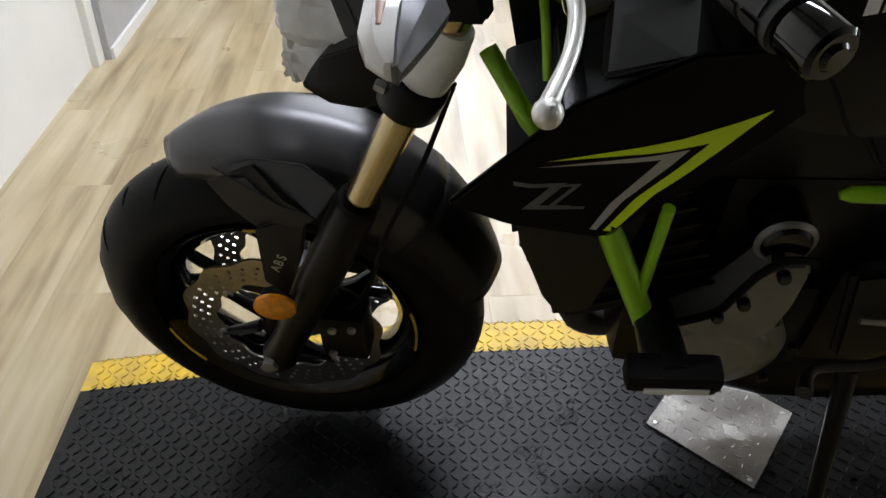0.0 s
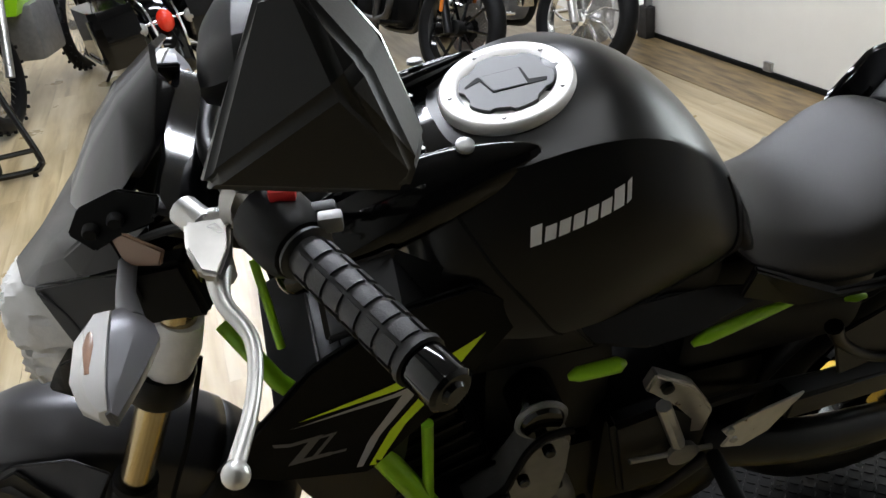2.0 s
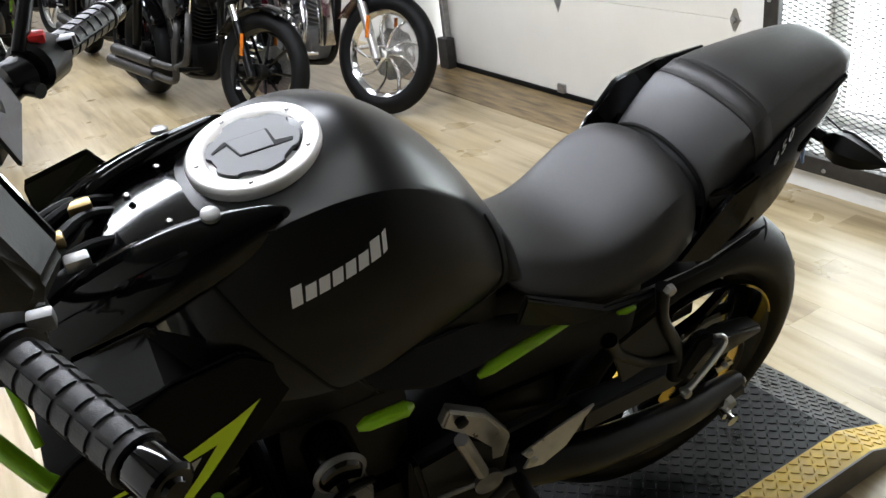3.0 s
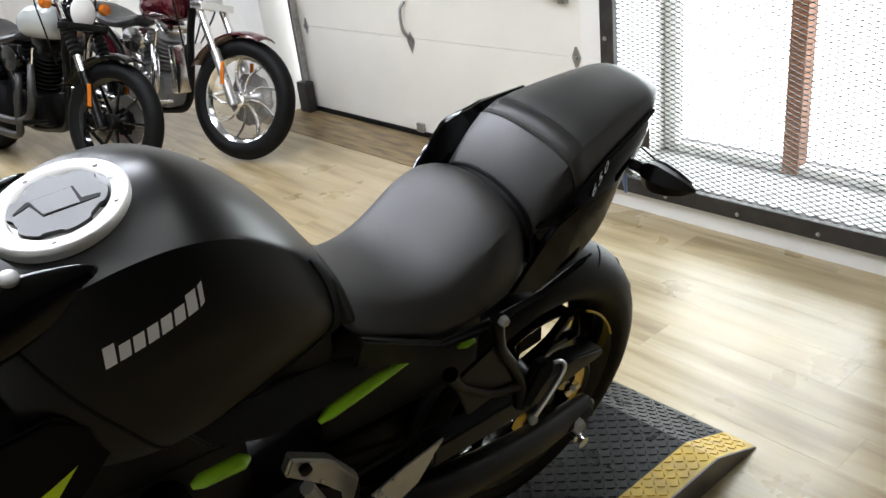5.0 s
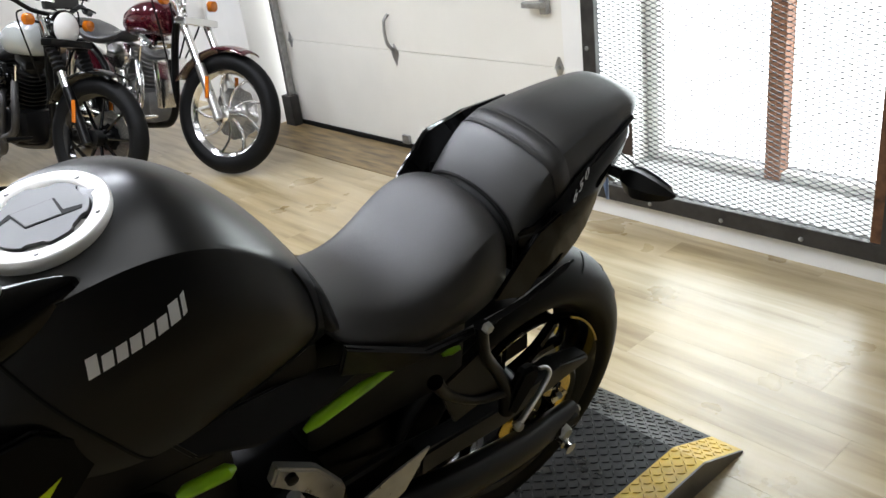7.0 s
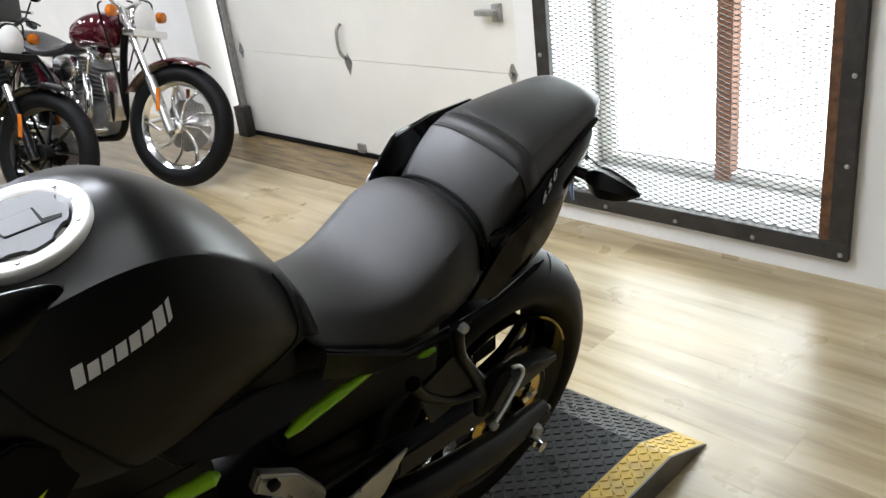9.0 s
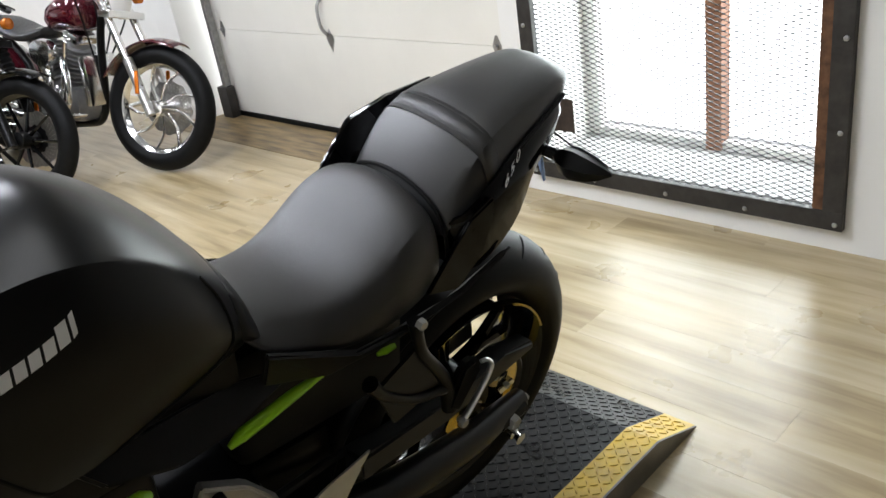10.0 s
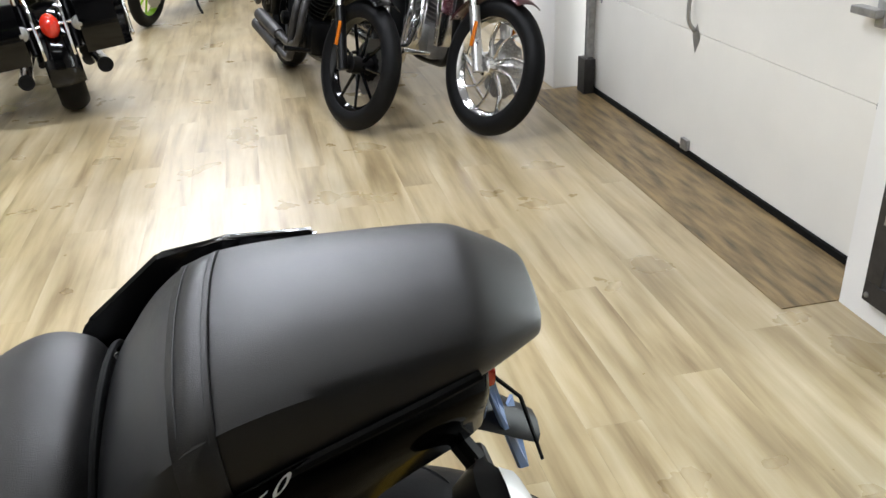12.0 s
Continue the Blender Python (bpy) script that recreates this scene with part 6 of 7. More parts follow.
hg = part("heel_guard", panel([(0.935, -0.182, 0.543), (0.945, -0.182, 0.562), (0.928, -0.182, 0.585), (0.99, -0.17, 0.59), (1.082, -0.148, 0.576), (1.023, -0.165, 0.526), (0.975, -0.175, 0.52)], 0.004, 0.001), "alu", bike, "bright heel guard")
for bx, bz in ((0.943, 0.579), (0.953, 0.555)):
    part("guard_bolt", bolt_head(bmesh.new(), (bx, -0.181, bz), 0.007, 0.006, "y-", 10), "zinc", hg)
rp = part("rider_peg", bar([(0.93, -0.18, 0.52), (0.925, -0.24, 0.525), (0.92, -0.29, 0.53)], [0.012, 0.014, 0.013], 10, False), "seal", bike, "black rubber footpeg")
part("shift_lever", bar([(0.93, -0.17, 0.5), (0.84, -0.19, 0.47), (0.76, -0.2, 0.47), (0.735, -0.24, 0.475)], [0.009, 0.0075, 0.0075, 0.012], 10), "steel", bike, "dark shift lever")
part("shift_rod", bar([(0.93, -0.172, 0.53), (0.8, -0.172, 0.545)], 0.0045, 8, False), "zinc", bike, "shift rod")
part("pivot_disc", turned([(0.022, 0), (0.024, 0.01), (0.012, 0.014)], 20, Matrix.Translation((0.882, -0.168, 0.535)) @ pose(0, 0, 0, 90, 0, 0)), "engine", bike, "round pivot cap")
# side stand down to the floor
st = part("side_stand", bar([(0.86, -0.13, 0.36), (0.85, -0.22, 0.2), (0.84, -0.31, 0.05)], [0.016, 0.013, 0.012], 12, False), "black_metal", bike, "black side stand")
part("stand_foot", bar([(0.8, -0.325, 0.03), (0.88, -0.325, 0.03)], 0.022, 10, False, 0.3), "black_metal", st)
# passenger bracket and peg
for s in (-1, 1):
    pb = part("passenger_bracket", bar([(1.15, s * 0.15, 0.8), (1.155, s * 0.152, 0.765), (1.17, s * 0.15, 0.72), (1.22, s * 0.145, 0.63), (1.23, s * 0.15, 0.56)], [0.012, 0.009, 0.009, 0.011, 0.014], 10), "black_metal", bike, "black passenger peg bracket", loc=AXIS)
    part("bracket_bolt", bolt_head(bmesh.new(), (1.151, s * 0.158, 0.802), 0.009, 0.01, "y" if s > 0 else "y-"), "zinc", pb)
    part("bracket_arm", bar([(1.075, s * 0.14, 0.72), (1.1, s * 0.142, 0.68), (1.16, s * 0.145, 0.63), (1.22, s * 0.145, 0.61)], [0.013, 0.009, 0.008, 0.011], 10), "black_metal", pb)
    part("bracket_web", panel([(1.08, s * 0.138, 0.7), (1.16, s * 0.14, 0.74), (1.215, s * 0.138, 0.62), (1.12, s * 0.136, 0.6)][::-s], 0.006, 0.002), "plastic", pb)
    pg = part("passenger_peg", bar([(1.235, s * 0.168, 0.535), (1.25, s * 0.174, 0.555), (1.292, s * 0.176, 0.622), (1.293, s * 0.17, 0.64), (1.28, s * 0.166, 0.642)], [0.009, 0.007, 0.0065, 0.006, 0.005], 10, True, 0.6), "alu", bike, "folded silver passenger peg", loc=AXIS)
    part("peg_rubber", panel([(1.215, s * 0.162, 0.572), (1.24, s * 0.165, 0.552), (1.286, s * 0.168, 0.625), (1.275, s * 0.164, 0.65), (1.25, s * 0.16, 0.645)][::-s], 0.022, 0.006), "seal", pg, "black peg rubber")
    part("peg_bolt", bolt_head(bmesh.new(), (1.237, s * 0.172, 0.54), 0.009, 0.01, "y" if s > 0 else "y-", 12), "zinc", pg)
# swingarm, chain, sprocket
for s in (-1, 1):
    arm = part("swingarm", bar([(0.93, s * 0.1, 0.46), (1.1, s * 0.125, 0.42), (1.3, s * 0.12, 0.375), (1.42, s * 0.108, 0.353), (1.485, s * 0.102, 0.346)], [0.035, 0.034, 0.03, 0.025, 0.021], 14, True, 1.15), "satin", bike, "black swingarm", loc=AXIS)
    part("chain_adjuster", bar([(1.4, s * 0.122, 0.352), (1.475, s * 0.116, 0.346)], 0.017, 8, False), "black_metal", arm)
    part("axle_nut", bolt_head(bmesh.new(), (1.43, s * 0.126, 0.347), 0.017, 0.018, "y" if s > 0 else "y-"), "zinc", arm, "bright axle nut")
    part("adjuster_bolt", bolt_head(bmesh.new(), (1.48, s * 0.108, 0.347), 0.009, 0.02, "x"), "zinc", arm, "bright adjuster bolt")
    part("paddock_bobbin", turned([(0.012, 0), (0.012, 0.01), (0.008, 0.014), (0.008, 0.022), (0.013, 0.026)], 14, Matrix.Translation((1.425, s * 0.135, 0.325)) @ (ALONG_Y if s > 0 else pose(0, 0, 0, 90, 0, 0))), "chrome", arm)
part("brake_side_cover", panel([(1.0, 0.1, 0.4), (1.0, 0.1, 0.5), (1.25, 0.1, 0.62), (1.44, 0.1, 0.6), (1.53, 0.1, 0.46), (1.55, 0.1, 0.34), (1.3, 0.1, 0.32)], 0.02, 0.008), "plastic", bike, "black cover on the brake side", loc=AXIS)
SX = RX + 0.025
sprk = part("sprocket", petal_disc(0.066, 0.1, False, 88), "gold", bike, "gold rear sprocket", loc=AXIS @ Matrix.Translation((SX, -0.07, RZ + 0.012)), smooth=False)
for k in range(5):
    a = 2 * math.pi * k / 5
    arm = part("sprocket_arm", bar([(0.03 * math.cos(a), 0, 0.03 * math.sin(a)), (0.075 * math.cos(a), 0, 0.075 * math.sin(a))], [0.016, 0.012], 6, False, 0.3), "gold", sprk)
    part("sprocket_nut", bolt_head(bmesh.new(), (0.055 * math.cos(a), -0.003, 0.055 * math.sin(a)), 0.008, 0.01), "zinc", arm)
bm = bmesh.new()
ch = [(SX + 0.102 * math.cos(a), -0.068, RZ + 0.012 + 0.102 * math.sin(a)) for a in np.linspace(-1.57, 1.5, 24)]
ch = [(0.87, -0.1, 0.47)] + [(0.87 + (SX - 0.87) * u, -0.09, 0.47 + (RZ - 0.09 - 0.47) * u) for u in (0.3, 0.7)] + ch + [(0.87 + (SX - 0.87) * u, -0.085, 0.56 + (RZ + 0.114 - 0.56) * u) for u in (0.7, 0.3)] + [(0.87, -0.1, 0.56)]
tube(bm, ch, 0.0085, 6, False, 0.7)
part("chain", bm, "steel", bike, "dark drive chain", loc=AXIS)
cg = part("chain_guard", panel([(1.05, -0.1, 0.565), (1.25, -0.09, 0.535), (1.42, -0.062, 0.505), (1.51, -0.06, 0.482), (1.51, -0.06, 0.462), (1.25, -0.09, 0.49), (1.05, -0.1, 0.51)], 0.04, 0.006), "plastic", bike, "black chain guard", loc=AXIS)
part("guard_edge", bar([(1.44, -0.066, 0.452), (1.47, -0.078, 0.46), (1.505, -0.086, 0.468)], [0.006, 0.007, 0.006], 8), "steel", cg, "worn steel edge of the chain guard")
part("caution_label", panel([(1.418, -0.0665, 0.5), (1.5, -0.0645, 0.481), (1.5, -0.0645, 0.474), (1.418, -0.0665, 0.492)], 0.001), "orange", cg, "orange caution label")
part("shock", bar([(1.0, 0.05, 0.72), (1.08, 0.05, 0.5)], 0.035, 14, False), "black_metal", bike, "black rear shock")

# rear wheel
rw = part("rear_wheel", turned([(RR - 0.12, -0.072), (RR - 0.112, -0.076), (RR - 0.108, -0.066), (RR - 0.135, -0.045), (RR - 0.143, 0), (RR - 0.135, 0.045), (RR - 0.108, 0.066), (RR - 0.112, 0.076), (RR - 0.12, 0.072), (RR - 0.146, 0.042), (RR - 0.153, 0), (RR - 0.146, -0.042)], 64, ALONG_Y, closed=True), "gloss", bike, "black cast rear wheel", loc=AXIS @ Matrix.Translation((RX, 0.026, RZ)))
part("tyre", turned(torus_tyre(RR, 0.08, 0.065), 96, ALONG_Y, closed=True), "rubber", rw, "wide road tyre with curved grooves")
tagged(part("grooves", tyre_groove_strips(RR, 0.08, 22, 0.1, 0.065), "seal", rw), "curved black strips for the shade in tread grooves", kind="stuff")
part("spokes", spokes(5, 0.05, RR - 0.145, 0.018, 0.012, 0, 0, 0.2), "gloss", rw)
part("hub", turned([(0.02, -0.09), (0.05, -0.085), (0.05, 0.07), (0.02, 0.08)], 24, ALONG_Y), "black_metal", rw)
part("brake_disc", petal_disc(0.07, 0.11), "disc", rw, loc=(0, 0.075, 0), smooth=False)
for a0, a1 in ((0.35, 1.05),):
    bm = bmesh.new()
    tube(bm, [((RR - 0.114) * math.cos(a), -0.0775, (RR - 0.114) * math.sin(a)) for a in np.linspace(a0, a1, 8)], 0.0024, 5, False)
    part("rim_stripe", bm, "yellow", rw, "yellow rim stripe")
# hugger of the rear tyre
bm = bmesh.new()
rows = []
for a in np.linspace(radians(100), radians(172), 12):
    rows.append([bm.verts.new((-(RR + 0.02) * math.cos(math.pi - a) * 1.0, y, (RR + 0.02 - 3.0 * y * y) * math.sin(a))) for y in np.linspace(-0.09, 0.09, 9)])
for a, b in zip(rows, rows[1:]):
    for j in range(8):
        bm.faces.new((a[j], a[j + 1], b[j + 1], b[j]))
hug = part("rear_hugger", bm, "plastic", bike, "black rear mudguard", loc=AXIS @ Matrix.Translation((RX, 0.026, RZ)))
md = hug.modifiers.new("thick", "SOLIDIFY")
md.thickness = 0.004
# inner dark volume: airbox, light-blocking box and battery tray
bm = bmesh.new()
box(bm, (0.5, -0.12, 0.74), (0.92, 0.12, 0.9), 0.03)
part("air_box", bm, "plastic", bike, "black air box under the tank")
# plain box added to stop light coming through the gap over the engine
bm = bmesh.new()
box(bm, (0.6, -0.115, 0.555), (0.79, 0.12, 0.745), 0.03)
part("throttle_body", bm, "plastic", bike, "black box added to block light above the engine")
bm = bmesh.new()
box(bm, (0.9, -0.09, 0.6), (1.2, 0.09, 0.82), 0.03)
part("battery_tray", bm, "plastic", bike, "black tray under the seat")
bm = bmesh.new()
box(bm, (0.84, -0.09, 0.36), (1.06, 0.1, 0.6), 0.03)
part("swingarm_pivot", bm, "black_metal", bike, "black frame block round the swingarm pivot")
part("muffler", body([
    (0.66, [(0, 0.36), (0.08, 0.35), (0.1, 0.29), (0.08, 0.21), (0, 0.2)]),
    (0.75, [(0, 0.39), (0.1, 0.38), (0.13, 0.29), (0.1, 0.18), (0, 0.17)]),
    (1.0, [(0, 0.38), (0.1, 0.37), (0.12, 0.29), (0.1, 0.18), (0, 0.17)]),
    (1.06, [(0, 0.35), (0.07, 0.34), (0.09, 0.29), (0.07, 0.22), (0, 0.21)]),
]), "black_metal", bike, "black muffler under the engine", sub=1)


# ---- other motorcycles in the showroom ----
def parked(name, label, m, wheel_r=0.335, tank="tank_white", fork="black_metal", rim="gloss", chromed=False, fender="gloss", lamp=True, bags=False, tail=False, group="parked motorcycles", high=False, steer=0.0):
    b = thing(name, label, "motorcycle", group, m=m)
    wb = 1.55
    bright = "chrome" if chromed else "black_metal"
    S = Matrix.Translation((0.24, 0, 0.7)) @ Matrix.Rotation(radians(steer), 4, Vector((0.5, 0, 1)).normalized()) @ Matrix.Translation((-0.24, 0, -0.7))

    def wheel(nm, x, r, w):
        q = part(nm, turned([(r - 0.095, -w * 0.55), (r - 0.085, -w * 0.6), (r - 0.08, -w * 0.5), (r - 0.11, 0), (r - 0.08, w * 0.5), (r - 0.085, w * 0.6), (r - 0.095, w * 0.55), (r - 0.12, 0)], 48, ALONG_Y, closed=True), rim, b, loc=(S if x == 0 else Matrix()) @ Matrix.Translation((x, 0, r)))
        part("tyre", turned(torus_tyre(r, w, 0.05), 64, ALONG_Y, closed=True), "rubber", q, "black tyre")
        part("spokes", spokes(9, 0.04, r - 0.1, *((0.011, 0.008) if not chromed else (0.02, 0.017)), 0, 0, 0.42, False, 0.9 if not chromed else 0.4, 0 if not chromed else 1), rim, q)
        part("hub", turned([(0.02, -0.07), (0.045, -0.06), (0.045, 0.06), (0.02, 0.07)], 20, ALONG_Y), bright, q)
        d = part("brake_disc", petal_disc(0.075, 0.145), "disc", q, "steel brake disc", loc=(0, -0.072, 0), smooth=False)
        part("carrier", turned([(0.03, -0.006), (0.078, -0.004), (0.078, 0.004), (0.03, 0.006)], 24, ALONG_Y), "alu" if chromed else "black_metal", d)
        return q

    wheel("front_wheel", 0, wheel_r, 0.05)
    wheel("rear_wheel", wb, wheel_r * 0.96, 0.088 if tail else 0.075)
    for s in (-1, 1):
        y = s * 0.1
        lg = part("fork_leg", bar([(-0.01, y, wheel_r - 0.03), (0.12, y, wheel_r + 0.26)], 0.026, 14, False), "alu" if chromed else fork, b, "chrome fork leg" if chromed else "black fork leg", loc=S)
        part("fork_tube", bar([(0.12, y, wheel_r + 0.25), (0.3, y, wheel_r + 0.62)], 0.021, 14, False), "chrome", lg)
        part("reflector", boxes(((0.035, y + s * 0.026, wheel_r + 0.08), (0.058, y + s * 0.034, wheel_r + 0.2)), bevel=0.003), "amber", lg, "orange reflector", smooth=False)
        if not chromed:
            ribs = []
            for k in range(7):
                ribs += [(0.026, k * 0.028), (0.035, k * 0.028 + 0.014)]
            bm = turned(ribs + [(0.026, 0.196)], 14, Matrix.Translation((0.165, y, wheel_r + 0.34)) @ pose(0, 0, 0, 0, 26, 0))
            part("fork_gaiter", bm, "seal", lg, "ribbed rubber gaiter")
        bm = bmesh.new()
        lathe(bm, [(0.02, 0), (0.032, 0.015), (0.03, 0.045), (0.0, 0.055)], 16, Matrix.Translation((0.3, s * 0.2, 0.93)) @ pose(0, 0, 0, 0, -90, 0))
        part("turn_signal", bm, "amber", b, "amber turn signal", loc=S)
        part("signal_stalk", bar([(0.29, s * 0.1, 0.92), (0.3, s * 0.2, 0.93)], 0.008, 8, False), bright, b, loc=S)
    part("lower_clamp", boxes(((0.18, -0.14, wheel_r + 0.47), (0.26, 0.14, wheel_r + 0.51)), bevel=0.01), bright, b, loc=S)
    # front fender
    bm = bmesh.new()
    rows = []
    for a in np.linspace(radians(115), radians(28), 16):
        rows.append([bm.verts.new((math.cos(a) * (wheel_r + 0.03 - 4 * y * y), y, wheel_r + math.sin(a) * (wheel_r + 0.03 - 4 * y * y))) for y in np.linspace(-0.075, 0.075, 9)])
    for a, c in zip(rows, rows[1:]):
        for j in range(8):
            bm.faces.new((a[j], a[j + 1], c[j + 1], c[j]))
    f = part("front_fender", bm, fender, b, "front fender", loc=S)
    md = f.modifiers.new("thick", "SOLIDIFY")
    md.thickness = 0.006
    # head lamp
    hl = part("headlamp", turned([(0.0, 0.0), (0.06, 0.02), (0.092, 0.09), (0.098, 0.13), (0.09, 0.14)], 28, Matrix.Translation((0.36, 0, 0.9)) @ pose(0, 0, 0, 0, -90, 0)), "chrome" if chromed else "gloss", b, "round head lamp", loc=S)
    part("lens", turned([(0.088, 0), (0.07, 0.018), (0.0, 0.028)], 28, Matrix.Translation((0.222, 0, 0.9)) @ pose(0, 0, 0, 0, -90, 0)), "clear", hl, "clear lens")
    part("reflector_bowl", turned([(0.088, 0), (0.04, -0.04), (0.0, -0.05)], 28, Matrix.Translation((0.224, 0, 0.9)) @ pose(0, 0, 0, 0, -90, 0)), "chrome", hl)
    # tank and seat
    part("tank", body([
        (0.4, [(0, 0.92), (0.05, 0.92), (0.09, 0.9), (0.1, 0.85), (0.08, 0.78), (0.04, 0.75)]),
        (0.5, [(0, 0.96), (0.07, 0.955), (0.125, 0.92), (0.14, 0.85), (0.11, 0.77), (0.05, 0.74)]),
        (0.68, [(0, 0.945), (0.07, 0.94), (0.12, 0.91), (0.13, 0.84), (0.1, 0.77), (0.05, 0.74)]),
        (0.84, [(0, 0.86), (0.05, 0.855), (0.08, 0.84), (0.09, 0.8), (0.07, 0.76), (0.04, 0.74)]),
    ]), tank, b, "fuel tank", sub=2)
    part("seat", body([
        (0.83, [(0, 0.8), (0.07, 0.795), (0.1, 0.77), (0.1, 0.74), (0.05, 0.72)]),
        (0.98, [(0, 0.75), (0.1, 0.745), (0.145, 0.72), (0.14, 0.69), (0.05, 0.68)]),
        (1.18, [(0, 0.78), (0.1, 0.775), (0.15, 0.75), (0.14, 0.71), (0.05, 0.7)]),
        (1.3, [(0, 0.86), (0.09, 0.85), (0.12, 0.82), (0.12, 0.77), (0.05, 0.74)]),
        (1.6, [(0, 0.85), (0.07, 0.845), (0.1, 0.82), (0.1, 0.79), (0.05, 0.77)]),
    ]), "vinyl", b, "black seat", sub=1)
    bm = bmesh.new()
    rows = []
    for a in np.linspace(radians(150), radians(-12 if tail else 5), 16):
        rr = wheel_r + 0.04
        rows.append([bm.verts.new((wb + math.cos(a) * (rr - 2 * y * y), y, wheel_r * 0.96 + math.sin(a) * (rr - 2 * y * y))) for y in np.linspace(-0.1, 0.1, 9)])
    for a, c in zip(rows, rows[1:]):
        for j in range(8):
            bm.faces.new((a[j], a[j + 1], c[j + 1], c[j]))
    f = part("rear_fender", bm, fender if not chromed else "maroon", b, "rear fender")
    md = f.modifiers.new("thick", "SOLIDIFY")
    md.thickness = 0.006
    # engine: crank case and two leaning cylinders with fins
    bm = bmesh.new()
    box(bm, (0.6, -0.1, 0.24), (1.02, 0.1, 0.44), 0.05)
    eng = part("engine", bm, "engine" if chromed else "black_metal", b, "V-twin engine")
    for ang, cx in ((-24, 0.74), (24, 0.84)):
        fins = [(0.06, 0.0)]
        for k in range(9):
            fins += [(0.062, 0.05 + k * 0.026), (0.088, 0.053 + k * 0.026), (0.088, 0.059 + k * 0.026), (0.062, 0.062 + k * 0.026)]
        bm = turned(fins + [(0.06, 0.3), (0.04, 0.32)], 20)
        part("cylinder", bm, "engine" if chromed else "black_metal", eng, "finned cylinder", loc=Matrix.Translation((cx, 0, 0.42)) @ pose(0, 0, 0, 0, ang, 0))
        bm = bmesh.new()
        box(bm, (-0.07, -0.075, 0.3), (0.07, 0.075, 0.36), 0.02)
        part("rocker_box", bm, bright, eng, loc=Matrix.Translation((cx, 0, 0.42)) @ pose(0, 0, 0, 0, ang, 0))
        part("pushrod_tube", bar([(cx + (0.02 if ang > 0 else -0.02), 0.1, 0.42), (cx + 0.13 * ang / 24, 0.1, 0.7)], 0.011, 8, False), "chrome", eng)
    for s in (-1, 1):
        part("side_cover", turned([(0.11, 0), (0.11, 0.02), (0.085, 0.04), (0.0, 0.045)], 28, Matrix.Translation((0.78, s * 0.1, 0.35)) @ (ALONG_Y if s > 0 else pose(0, 0, 0, 90, 0, 0))), bright, eng, "round engine cover")
        part("peg", bar([(0.5, s * 0.12, 0.3), (0.5, s * 0.27, 0.31)], [0.01, 0.016], 10, False), bright, b, "foot peg")
        part("shock", bar([(1.45, s * 0.13, 0.36), (1.32, s * 0.14, 0.66)], 0.03, 12, False), bright, b)
    part("air_cleaner", turned([(0.09, 0), (0.095, 0.03), (0.085, 0.06), (0.0, 0.065)], 28, Matrix.Translation((0.79, 0.1, 0.64)) @ ALONG_Y @ Matrix.Diagonal((1.15, 0.85, 1, 1))), "chrome" if chromed else "gloss", eng, "oval air cleaner")
    for k, (z, e) in enumerate(((0.28, 1.3), (0.22, 1.3)) if tail else ((0.28, 1.75), (0.2, 1.85))):
        part("exhaust_pipe", bar([(0.66 + 0.16 * k, 0.1, 0.6), (0.58 + 0.16 * k, 0.15, 0.5), (0.6 + 0.16 * k, 0.17, 0.34), (0.8, 0.17, z), (1.1, 0.17, z), (1.15, 0.17, z), (e, 0.17, z + 0.02)], [0.022, 0.022, 0.022, 0.022, 0.024, 0.04, 0.042], 12), "chrome" if chromed else "steel", b, "exhaust pipe and silencer")
    fr = part("frame", bar([(0.34, 0, 0.9), (0.42, 0, 0.7), (0.5, 0, 0.3), (0.7, 0, 0.22), (1.1, 0, 0.24), (1.2, 0, 0.55), (1.4, 0, 0.72)], 0.022, 10), "black_metal", b, "black frame")
    part("swingarm", bar([(1.1, -0.12, 0.36), (wb, -0.12, wheel_r * 0.96)], 0.022, 8, False), bright, b)
    # bars, mirrors
    hz = 1.02 + (0.12 if high else 0)
    hb2 = part("handlebar", bar([(0.46, -0.38, hz), (0.38, -0.25, hz + 0.02), (0.34, -0.1, 0.98), (0.34, 0.1, 0.98), (0.38, 0.25, hz + 0.02), (0.46, 0.38, hz)], 0.0125, 10), "chrome" if chromed else "black_metal", b, "handlebar", loc=S)
    for s in (-1, 1):
        part("grip", bar([(0.43, s * 0.33, hz + 0.004), (0.475, s * 0.41, hz - 0.004)], 0.018, 12, False), "grip", hb2, "black grip")
        part("lever", bar([(0.37, s * 0.24, hz + 0.01), (0.37, s * 0.3, hz + 0.01), (0.42, s * 0.4, hz)], 0.006, 8), bright, hb2)
        mr = part("mirror", turned([(0.0, 0.0), (0.04, 0.008), (0.05, 0.02), (0.048, 0.026)], 22, Matrix.Translation((0.36, s * 0.33, hz + 0.16)) @ pose(0, 0, 0, 0, 90, 0) @ Matrix.Diagonal((0.75, 1.15, 1, 1))), "gloss" if not chromed else "chrome", hb2, "oval mirror")
        part("mirror_stem", bar([(0.38, s * 0.25, hz + 0.01), (0.37, s * 0.29, hz + 0.12)], 0.005, 8, False), bright, mr)
    part("side_stand", bar([(0.62, -0.13, 0.26), (0.56, -0.22, 0.1), (0.53, -0.3, 0.0)], 0.012, 8, False), bright, b, "side stand")
    for k in range(4):
        part("cable", bar([(0.38, -0.12 + 0.08 * k, 1.0), (0.34, -0.17 + 0.113 * k, 0.97), (0.35, -0.13 + 0.087 * k, 0.8), (0.42, -0.06 + 0.04 * k, 0.62)], 0.005, 8), "seal", b)
